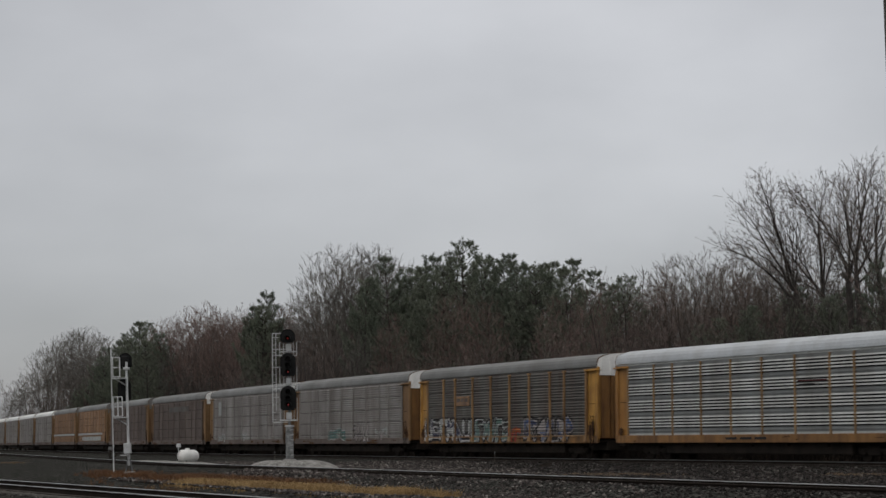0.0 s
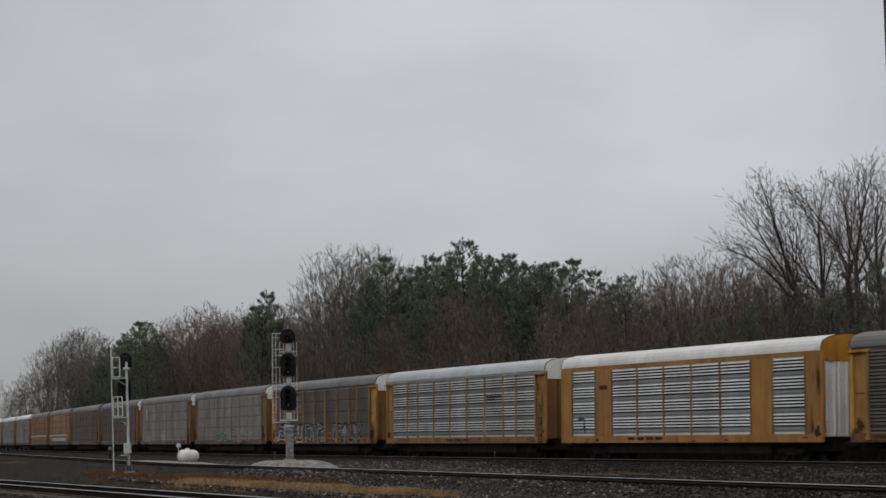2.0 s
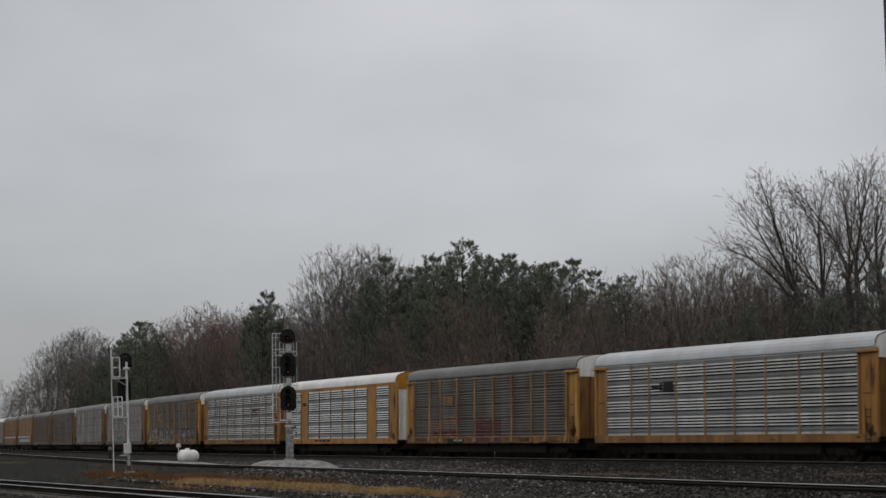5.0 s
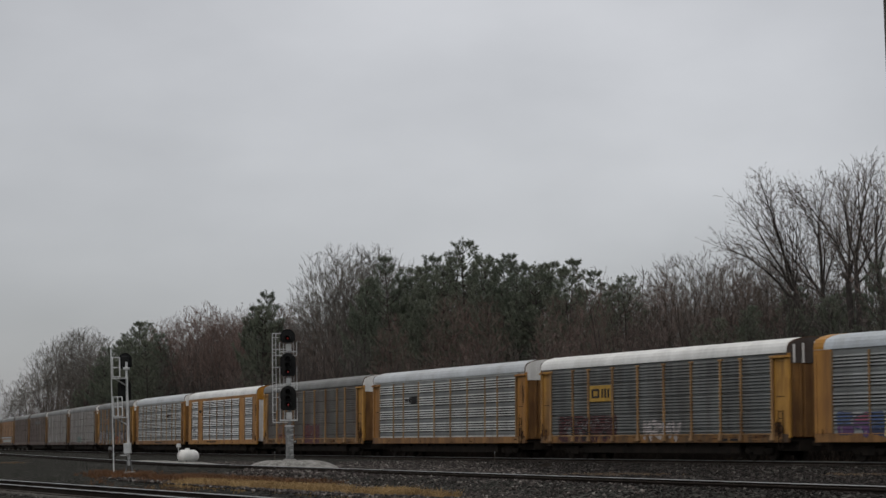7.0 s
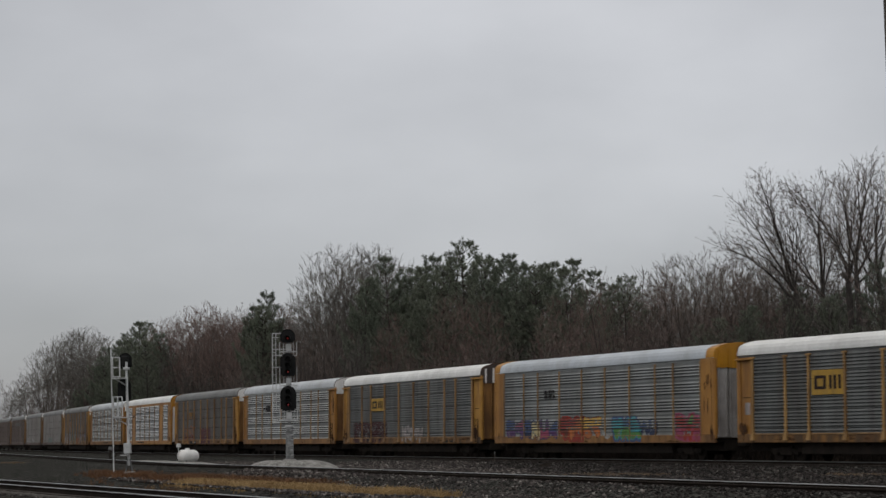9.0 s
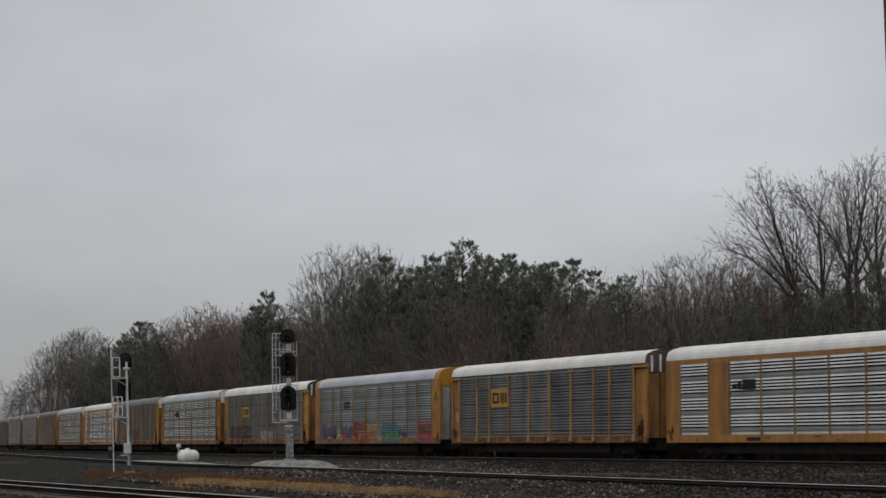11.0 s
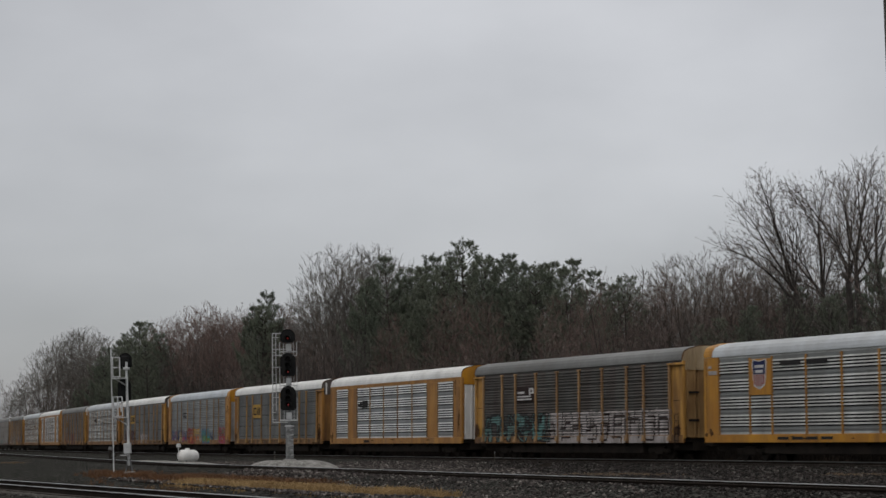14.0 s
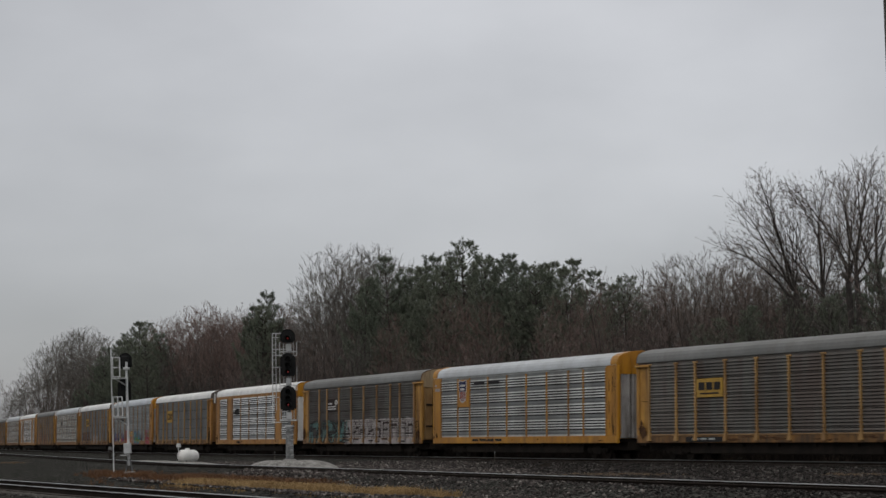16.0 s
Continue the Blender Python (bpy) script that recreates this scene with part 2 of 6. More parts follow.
lens_dark = material("unlit_lens_glass", (0.009, 0.009, 0.009), (0.007, 0.007, 0.007), 0.6, 0, 4, 60, 0.0, spec=0.35)
tank_white = material("white_tank_enamel", (0.80, 0.80, 0.78), (0.72, 0.72, 0.70), 0.4, 0, 2, 40, 0.03, 3, (0.4, 0.36, 0.3), 0.3)
concrete = material("pale_concrete", (0.36, 0.35, 0.33), (0.27, 0.26, 0.245), 0.9, 0, 2, 50, 0.3)
box_grey = material("grey_relay_box_paint", (0.5, 0.51, 0.51), (0.42, 0.43, 0.43), 0.5, 0, 4, 40, 0.03)
pole_wood = material("weathered_pole_wood", (0.10, 0.085, 0.07), (0.07, 0.06, 0.05), 0.9, 0, 2, 30, 0.4, stretch=(6, 6, 0.6))
bark = material("grey_bark", (0.13, 0.115, 0.10), (0.085, 0.075, 0.066), 0.95, 0, 2, 20, 0.5)
bark_dark = material("dark_bark", (0.06, 0.051, 0.045), (0.04, 0.034, 0.03), 0.95, 0, 2, 20, 0.5)
bark_mid = material("weathered_brown_bark", (0.05, 0.043, 0.038), (0.034, 0.029, 0.026), 0.95, 0, 2, 20, 0.5)
twig_brown = material("brown_twigs", (0.15, 0.121, 0.102), (0.108, 0.088, 0.075), 0.95, 0, 0.5, 8, 0)
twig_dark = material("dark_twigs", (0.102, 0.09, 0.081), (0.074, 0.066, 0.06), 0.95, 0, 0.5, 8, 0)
twig_grey = material("grey_twigs", (0.15, 0.138, 0.122), (0.11, 0.101, 0.09), 0.95, 0, 0.5, 8, 0)
twig_red = material("reddish_twigs", (0.18, 0.125, 0.108), (0.132, 0.094, 0.082), 0.95, 0, 0.5, 8, 0)
needles = material("pine_needles", (0.118, 0.137, 0.10), (0.16, 0.174, 0.128), 0.8, 0, 0.5, 5, 0)
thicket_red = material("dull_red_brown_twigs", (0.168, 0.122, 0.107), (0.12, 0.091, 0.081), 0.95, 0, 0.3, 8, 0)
needles_dark = material("dark_pine_needles", (0.10, 0.12, 0.088), (0.134, 0.153, 0.112), 0.8, 0, 0.5, 5, 0)


def paint(name, colour, wear=0.4):
    dull = tuple(0.72 * c + 0.01 for c in colour)
    return material(name, colour, dull, 0.75, 0, 1.5, 25, 0.03, 2.5, (0.10, 0.085, 0.075), wear, spec=0.15)


P_WHITE, P_PALE, P_BLACK = paint("white_spray", (0.62, 0.61, 0.60)), paint("pale_grey_spray", (0.42, 0.44, 0.43)), paint("black_spray", (0.018, 0.017, 0.018), 0.12)
P_BLUE, P_NAVY, P_TEAL = paint("blue_spray", (0.06, 0.10, 0.22)), paint("navy_spray", (0.04, 0.052, 0.105)), paint("teal_spray", (0.06, 0.28, 0.31))
P_GREEN, P_RED, P_ORANGE = paint("green_spray", (0.10, 0.26, 0.07)), paint("red_spray", (0.30, 0.04, 0.03)), paint("orange_spray", (0.50, 0.16, 0.05))
P_PINK, P_PURPLE, P_MAROON = paint("pink_spray", (0.32, 0.07, 0.13)), paint("purple_spray", (0.12, 0.06, 0.16)), paint("maroon_spray", (0.075, 0.026, 0.028), 0.15)
P_WORN = paint("worn_white_spray", (0.42, 0.385, 0.375), 0.75)
P_GREYTEAL = paint("grey_teal_spray", (0.10, 0.215, 0.205), 0.6)
P_YELLOW, P_SEA = paint("yellow_spray", (0.60, 0.36, 0.07)), paint("sea_green_spray", (0.10, 0.185, 0.165))
P_DEEP = paint("deep_blue_enamel", (0.018, 0.025, 0.085), 0.1)
P_AMBER = paint("amber_decal", (0.34, 0.17, 0.03), 0.7)
P_RUSTRED = paint("rust_red_spray", (0.15, 0.04, 0.028), 0.6)
P_PLUM = paint("plum_spray", (0.10, 0.035, 0.05), 0.5)
P_UMBER = paint("umber_enamel", (0.022, 0.011, 0.01), 0.1)
P_CREAM = paint("cream_spray", (0.55, 0.46, 0.26))
PLATE = paint("yellow_plate", (0.47, 0.285, 0.055), 0.35)


# ---- mesh helpers ----
def mesh_of(name, verts, faces, mats, index=None, smooth=False):
    me = bpy.data.meshes.new(name)
    me.from_pydata(verts, [], faces)
    for m in mats if isinstance(mats, (list, tuple)) else [mats]:
        me.materials.append(m)
    if index is not None:
        me.polygons.foreach_set("material_index", index)
    if smooth:
        me.polygons.foreach_set("use_smooth", [True] * len(me.polygons))
    me.update()
    return me


def part(name, bm, mat, parent, label="", m=None):
    """One mesh object under a thing or under a part. bm: a bmesh, or a mesh that alike parts share."""
    if isinstance(bm, bmesh.types.BMesh):
        me = bpy.data.meshes.new(name)
        bmesh.ops.recalc_face_normals(bm, faces=bm.faces)
        bm.to_mesh(me)
        bm.free()
        me.materials.append(mat)
    else:
        me = bm
    ob = new(name, me)
    ob.parent = parent
    if m is not None:
        ob.matrix_basis = m
    if label:
        tagged(ob, label)
    return ob


def thing(name, label, category, m=None, group="", kind="", data=None):
    ob = new(name, data)
    if m is not None:
        ob.matrix_basis = m
    return tagged(ob, label, category, group, kind)


def add_box(bm, x0, x1, y0, y1, z0, z1, bevel=0.0):
    r = bmesh.ops.create_cube(bm, size=1.0, matrix=Matrix.Translation(((x0 + x1) / 2, (y0 + y1) / 2, (z0 + z1) / 2))
                              @ Matrix.Diagonal((x1 - x0, y1 - y0, z1 - z0, 1)))
    if bevel:
        es = {e for v in r["verts"] for e in v.link_edges}
        bmesh.ops.bevel(bm, geom=list(es), offset=bevel, segments=1, affect="EDGES")


def box(x0, x1, y0, y1, z0, z1, bevel=0.0):
    bm = bmesh.new()
    add_box(bm, x0, x1, y0, y1, z0, z1, bevel)
    return bm


def add_rod(bm, a, b, r0, r1=None, n=8):
    a, b = Vector(a), Vector(b)
    q = (b - a).to_track_quat("Z", "Y").to_matrix().to_4x4()
    bmesh.ops.create_cone(bm, cap_ends=True, segments=n, radius1=r0, radius2=r0 if r1 is None else r1, depth=(b - a).length,
                          matrix=Matrix.Translation((a + b) / 2) @ q)


def rod(a, b, r0, r1=None, n=8):
    bm = bmesh.new()
    add_rod(bm, a, b, r0, r1, n)
    return bm


def baked(name, bm, mat, smooth=False):
    me = bpy.data.meshes.new(name)
    bmesh.ops.recalc_face_normals(bm, faces=bm.faces)
    bm.to_mesh(me)
    bm.free()
    me.materials.append(mat)
    if smooth:
        me.polygons.foreach_set("use_smooth", [True] * len(me.polygons))
    return me


# ---- the train's track: a line that curves away to the right ----
TH, K1, K2 = 0.52176, 1.3927e-3, -2.02e-6


def raw_heading(s):
    s = np.clip(s, 0, 345)
    return TH - K1 * s - K2 * s * s


_s = np.arange(0, 1000.25, 0.25)
_a = raw_heading(_s)
_x = 60.512 * math.cos(TH) + np.concatenate([[0], np.cumsum(-np.sin((_a[1:] + _a[:-1]) / 2) * 0.25)])
_y = 60.512 * math.sin(TH) + np.concatenate([[0], np.cumsum(np.cos((_a[1:] + _a[:-1]) / 2) * 0.25)])
_sb = np.arange(-500, 40, 0.25)
_a40 = float(raw_heading(40.0))
LINE_S = np.concatenate([_sb, _s[160:]])
LINE_X = np.concatenate([_x[160] - math.sin(_a40) * (_sb - 40), _x[160:]])
LINE_Y = np.concatenate([_y[160] + math.cos(_a40) * (_sb - 40), _y[160:]])
HALF = 1.52                      # half the width of a car


def line(s, o=0.0):
    """Place at s metres along the train's near side, o metres beyond it, and the heading there."""
    a = float(raw_heading(max(s, 40.0)))
    return (float(np.interp(s, LINE_S, LINE_X)) + o * math.cos(a), float(np.interp(s, LINE_S, LINE_Y)) + o * math.sin(a), a)


def car_pose(s):
    x0, y0, _ = line(s - 9.5, HALF)
    x1, y1, _ = line(s + 9.5, HALF)
    return pose((x0 + x1) / 2, (y0 + y1) / 2, 0, 0, 0, math.degrees(math.atan2(y1 - y0, x1 - x0)))


# ---- tracks ----
def sweep(points, profile, z, mats, index, name):
    """A closed cross-section (across, up) along a line of points."""
    n, vs, fs, ix = len(profile), [], [], []
    for i, (x, y) in enumerate(points):
        x0, y0 = points[max(i - 1, 0)]
        x1, y1 = points[min(i + 1, len(points) - 1)]
        d = math.hypot(x1 - x0, y1 - y0)
        nx, ny = (y1 - y0) / d, -(x1 - x0) / d
        vs += [(x + nx * a, y + ny * a, z + h) for a, h in profile]
    for i in range(len(points) - 1):
        for j in range(n):
            k = (j + 1) % n
            fs.append((i * n + j, i * n + k, (i + 1) * n + k, (i + 1) * n + j))
            ix.append(index[j])
    return mesh_of(name, vs, fs, mats, ix)


RAIL = [(-0.07, -0.17), (0.07, -0.17), (0.07, -0.155), (0.012, -0.13), (0.012, -0.045), (0.036, -0.032), (0.036, -0.013),
        (0.024, 0.0), (-0.024, 0.0), (-0.036, -0.013), (-0.036, -0.032), (-0.012, -0.045), (-0.012, -0.13), (-0.07, -0.155)]
RAIL_IX = [0, 0, 2, 0, 0, 0, 1, 1, 1, 0, 0, 0, 2, 0]
RAIL_RUSTY = [0, 0, 2, 0, 0, 0, 0, 2, 0, 0, 0, 0, 2, 0]
RAIL_WORN = [0, 0, 2, 0, 0, 1, 1, 1, 1, 1, 0, 0, 2, 0]


def resample(pts, step):
    p = np.array(pts, float)
    d = np.concatenate([[0], np.cumsum(np.hypot(*np.diff(p, axis=0).T))])
    t = np.arange(0, d[-1], step)
    x, y = np.interp(t, d, p[:, 0]), np.interp(t, d, p[:, 1])
    k = np.ones(9) / 9
    xs, ys = np.convolve(np.pad(x, 4, mode="reflect", reflect_type="odd"), k, "valid"), np.convolve(np.pad(y, 4, mode="reflect", reflect_type="odd"), k, "valid")
    return list(zip(xs.tolist(), ys.tolist()))


def offset(points, o):
    out = []
    for i, (x, y) in enumerate(points):
        x0, y0 = points[max(i - 1, 0)]
        x1, y1 = points[min(i + 1, len(points) - 1)]
        d = math.hypot(x1 - x0, y1 - y0)
        out.append((x + o * (y1 - y0) / d, y - o * (x1 - x0) / d))
    return out


def track(label, centre, z, first, last, seed):
    """Rails with plates on wooden ties; the ties between first and last stand alone, the rest are joined."""
    rng = random.Random(seed)
    root = thing("railway_track", label, "railway track", kind="structure")
    for o in (-0.755, 0.755):
        ix = RAIL_WORN if seed == 1 else RAIL_RUSTY if seed == 2 and o < 0 else RAIL_IX
        part("rail", sweep(offset(centre, o), RAIL, z, [rail_side, rail_dull if seed == 1 else rail_head, rail_foot], ix, "rail"), None, root)
    tie = box(-0.115, 0.115, -1.3, 1.3, -0.16, 0.0, 0.012)
    wood = tie_grey if seed == 3 else tie_wood
    tie = baked("tie", tie, wood)
    d = np.concatenate([[0], np.cumsum(np.hypot(*np.diff(np.array(centre), axis=0).T))])
    rest_v, rest_f = [], []
    for t in np.arange(0.3, d[-1], 0.56):
        x, y = np.interp(t, d, [p[0] for p in centre]), np.interp(t, d, [p[1] for p in centre])
        x1, y1 = np.interp(t + 0.3, d, [p[0] for p in centre]), np.interp(t + 0.3, d, [p[1] for p in centre])
        m = pose(x, y, z - 0.165 + rng.uniform(-0.012, 0.008), 0, 0, math.degrees(math.atan2(y1 - y, x1 - x)) + rng.uniform(-1.2, 1.2))
        if first <= t <= last:
            part("tie", tie, None, root, m=m)
        else:
            k = len(rest_v)
            rest_v += [tuple(m @ Vector((a, b, c))) for a, b, c in ((-.115, -1.3, 0), (.115, -1.3, 0), (.115, 1.3, 0), (-.115, 1.3, 0), (-.115, -1.3, -.16), (.115, -1.3, -.16), (.115, 1.3, -.16), (-.115, 1.3, -.16))]
            rest_f += [(k, k + 1, k + 2, k + 3), (k, k + 4, k + 5, k + 1), (k + 1, k + 5, k + 6, k + 2), (k + 2, k + 6, k + 7, k + 3), (k + 3, k + 7, k + 4, k)]
    if rest_v:
        tagged(part("tie_rows", mesh_of("tie_rows", rest_v, rest_f, wood), None, root), kind="stuff")
    return root


main_line = [line(float(s), HALF)[:2] for s in np.arange(-120, 760, 4.0)]
# the siding in the middle, by its far rail, and the near track
_mid = [(16.6, 18.0), (12.3, 28.5), (8.03, 38.96), (5.0, 47.0), (2.35, 54.0), (-3.43, 70.09), (-7.3, 80.5), (-11.77, 92.0), (-16.8, 110.8), (-28.0, 152.0), (-52.0, 240.6), (-80.0, 343.0)]
mid_line = offset(resample(_mid, 2.0), -0.755)
_near = [(9.4, 14.0), (5.5, 22.0), (0.95, 31.9), (-3.21, 41.19), (-7.2, 50.1), (-13.27, 63.69), (-22.4, 84.2), (-35.8, 114.0), (-60.0, 165.0), (-110.0, 262.0)]
near_line = offset(resample(_near, 2.0), -0.755)
NEAR_Z = -0.27


# ---- ground: one sheet to the horizon, with ballast banks under the tracks ----
def distance_to(points):
    p = np.array(points)

    def f(x, y):
        best = np.full(x.shape, 1e9)
        for (x0, y0), (x1, y1) in zip(p[:-1], p[1:]):
            dx, dy = x1 - x0, y1 - y0
            t = np.clip(((x - x0) * dx + (y - y0) * dy) / (dx * dx + dy * dy), 0, 1)
            best = np.minimum(best, np.hypot(x - x0 - t * dx, y - y0 - t * dy))
        return best
    return f


to_main, to_mid, to_near = distance_to(main_line[::3]), distance_to(mid_line[::3]), distance_to(near_line[::3])


def beyond_main(x, y):
    """Distance from the main line, counted on its far side alone."""
    p = np.array(main_line[::3])
    best, out = np.full(x.shape, 1e9), np.zeros(x.shape)
    for (x0, y0), (x1, y1) in zip(p[:-1], p[1:]):
        dx, dy = x1 - x0, y1 - y0
        t = np.clip(((x - x0) * dx + (y - y0) * dy) / (dx * dx + dy * dy), 0, 1)
        d = np.hypot(x - x0 - t * dx, y - y0 - t * dy)
        side = (x - x0) * dy - (y - y0) * dx > 0
        out = np.where(d < best, np.where(side, d, 0.0), out)
        best = np.minimum(best, d)
    return out


def ground_height(x, y):
    x, y = np.asarray(x, float), np.asarray(y, float)
    base = np.full(x.shape, -0.36)
    base = np.maximum(base, -0.235 - np.clip(to_main(x, y) - 1.7, 0, 9) * 0.018)

    def bank(d, top):
        return top - np.clip((d - 1.45) / 1.6, 0, 1) ** 1.2 * 0.32
    z = np.maximum(base, bank(to_main(x, y), -0.205))
    z = np.maximum(z, bank(to_mid(x, y), -0.205))
    low = bank(to_near(x, y), NEAR_Z - 0.205)
    dn = to_near(x, y)
    k = np.clip((dn - 2.2) / 3.0, 0, 1)
    z = np.where(to_mid(x, y) > 3.2, low * (1 - k) + z * k, z)
    far = beyond_main(x, y)
    # added rise: hides the bright horizon beneath the cars and behind the trees
    bank_up, hill = np.clip((far - 6.0) / 10, 0, 1), np.clip((far - 34) / 40, 0, 1)
    return z + 2.2 * bank_up * bank_up * (3 - 2 * bank_up) + 7.0 * hill * hill * (3 - 2 * hill)


def ground_material():
    m = bpy.data.materials.new("ballast_and_soil")
    m.use_nodes = True
    n, l = m.node_tree.nodes, m.node_tree.links
    b = n["Principled BSDF"]
    co = n.new("ShaderNodeTexCoord")
    stones = n.new("ShaderNodeTexVoronoi")
    stones.inputs["Scale"].default_value = 13.0
    l.new(co.outputs["Object"], stones.inputs["Vector"])
    broad = n.new("ShaderNodeTexNoise")
    broad.inputs["Scale"].default_value, broad.inputs["Detail"].default_value = 0.22, 6
    l.new(co.outputs["Object"], broad.inputs["Vector"])
    fine = n.new("ShaderNodeTexNoise")
    fine.inputs["Scale"].default_value, fine.inputs["Detail"].default_value = 5.0, 5
    l.new(co.outputs["Object"], fine.inputs["Vector"])
    grey = n.new("ShaderNodeValToRGB")
    grey.color_ramp.elements[0].color, grey.color_ramp.elements[1].color = (0.007, 0.0072, 0.0066, 1), (0.112, 0.108, 0.1, 1)
    e = grey.color_ramp.elements.new(0.5)
    e.color = (0.026, 0.0262, 0.0243, 1)
    sp = n.new("ShaderNodeSeparateColor")
    l.new(stones.outputs["Color"], sp.inputs[0])
    l.new(sp.outputs[0], grey.inputs[0])
    soil = n.new("ShaderNodeMix")
    soil.data_type = "RGBA"
    soil.inputs["B"].default_value = (0.037, 0.0375, 0.0325, 1)
    rg = n.new("ShaderNodeMapRange")
    rg.inputs["From Min"].default_value, rg.inputs["From Max"].default_value = 0.42, 0.66
    rg.inputs["To Max"].default_value = 0.75
    l.new(broad.outputs[0], rg.inputs[0])
    l.new(rg.outputs[0], soil.inputs["Factor"])
    l.new(grey.outputs[0], soil.inputs["A"])
    hs = n.new("ShaderNodeHueSaturation")
    vr = n.new("ShaderNodeMapRange")
    vr.inputs["To Min"].default_value, vr.inputs["To Max"].default_value = 0.45, 1.6
    l.new(fine.outputs[0], vr.inputs[0])
    l.new(vr.outputs[0], hs.inputs["Value"])
    l.new(soil.outputs["Result"], hs.inputs["Color"])
    l.new(hs.outputs[0], b.inputs["Base Color"])
    b.inputs["Roughness"].default_value = 0.95
    b.inputs["Specular IOR Level"].default_value = 0.0
    bp = n.new("ShaderNodeBump")
    bp.inputs["Strength"].default_value, bp.inputs["Distance"].default_value = 1.0, 0.05
    bp.invert = True
    l.new(stones.outputs["Distance"], bp.inputs["Height"])
    l.new(bp.outputs[0], b.inputs["Normal"])
    return m


def build_ground():
    ys = np.concatenate([np.linspace(-400, 10, 9), np.arange(14, 30, 2.0), np.arange(30, 110, 0.8), np.arange(110, 240, 2.5), np.linspace(245, 600, 40), [800, 1200, 2000, 3500]])
    us = np.concatenate([np.linspace(-1, -0.22, 12), np.arange(-0.21, 0.22, 0.0075), np.linspace(0.24, 1, 12)])
    yy, uu = np.meshgrid(ys, us, indexing="ij")
    xx = uu * np.maximum(np.abs(yy), 45) * np.where(np.abs(uu) > 0.22, 3.0, 1.0)
    zz = ground_height(xx, yy)
    noise_z = np.array([noise.noise((a * 0.35, b * 0.35, 0)) * 0.05 + noise.noise((a * 1.3, b * 1.3, 3)) * 0.02 for a, b in zip(xx.ravel(), yy.ravel())]).reshape(xx.shape)
    clear = (to_main(xx, yy) > 2.0) & (to_mid(xx, yy) > 2.0) & (to_near(xx, yy) > 2.0)
    zz = np.where(clear, zz + noise_z, zz)
    r, c = xx.shape
    vs = list(zip(xx.ravel().tolist(), yy.ravel().tolist(), zz.ravel().tolist()))
    fs = [(i * c + j, i * c + j + 1, (i + 1) * c + j + 1, (i + 1) * c + j) for i in range(r - 1) for j in range(c - 1)]
    me = mesh_of("ground", vs, fs, ground_material(), smooth=True)
    return thing("ground", "dark wet ballast and bare soil between the tracks", "ground", kind="structure", data=me)


def build_bank():
    """Wooded bank added behind the main line; its dead leaves are darkened for shade."""
    offs = [6.5, 8, 10, 12, 14, 17, 21, 26, 32, 38, 44, 50, 57, 65, 75, 90, 120, 200]
    vs, fs, n = [], [], len(offs)
    stations = np.arange(-60, 640, 5.0)
    for s in stations:
        for o in offs:
            x, y, _ = line(float(s), o)
            vs.append((x, y))
    a = np.array(vs)
    z = ground_height(a[:, 0], a[:, 1]) + 0.06
    vs = [(x, y, h + (0.12 * noise.noise((x * 0.4, y * 0.4, 1)) if i % n else -0.2)) for i, ((x, y), h) in enumerate(zip(vs, z.tolist()))]
    fs = [(i * n + j, i * n + j + 1, (i + 1) * n + j + 1, (i + 1) * n + j) for i in range(len(stations) - 1) for j in range(n - 1)]
    return thing("wooded_bank", "bank behind the train covered with dark dead leaves", "bank", kind="structure", data=mesh_of("wooded_bank", vs, fs, litter_shade, smooth=True))


def build_shoulder():
    """Ballast heaped against the near rail of the siding."""
    rng = random.Random(12)
    prof = [(-0.86, -0.34), (-0.85, -0.1), (-1.0, -0.085), (-1.2, -0.09), (-1.5, -0.12), (-1.9, -0.2), (-2.6, -0.36)]
    path, n, vs, fs = resample(mid_line, 0.5), len(prof), [], []
    path = path[:320]
    for i, (x, y) in enumerate(path):
        x0, y0 = path[max(i - 1, 0)]
        x1, y1 = path[min(i + 1, len(path) - 1)]
        k = math.hypot(x1 - x0, y1 - y0)
        for j, (a, h) in enumerate(prof):
            a, h = a + (rng.uniform(-.05, .05) if j > 1 else 0), h + (rng.uniform(-.02, .02) if j else 0)
            vs.append((x + a * (y1 - y0) / k, y - a * (x1 - x0) / k, h))
    fs = [(i * n + j, i * n + j + 1, (i + 1) * n + j + 1, (i + 1) * n + j) for i in range(len(path) - 1) for j in range(n - 1)]
    return thing("ballast_shoulder", "dark broken ballast heaped against the siding's near rail", "ballast", kind="structure", data=mesh_of("ballast_shoulder", vs, fs, bpy.data.materials["ballast_and_soil"], smooth=True))


build_ground()
build_shoulder()
build_bank()
track("rusty rails on dark wooden ties under the train", main_line, 0.0, 1, 0, 1)
track("siding track with bright rail head on dark ties", mid_line, 0.0, 6.0, 172.0, 2)
track("curving track with dark ties beside dry weeds", near_line, NEAR_Z, 6.0, 90.0, 3)


# ---- autorack cars ----
SILL0, SILL1, TOP1 = 0.89, 1.30, 5.18
POSTS = [11.95, 9.12, 7.18, 4.3, 1.43, -1.43, -4.3, -7.2, -9.15, -12.0]
END = 13.35


def top_of(style):
    """Upper edge of a car's side sheets."""
    return 4.94 if style == "wide" else 5.07


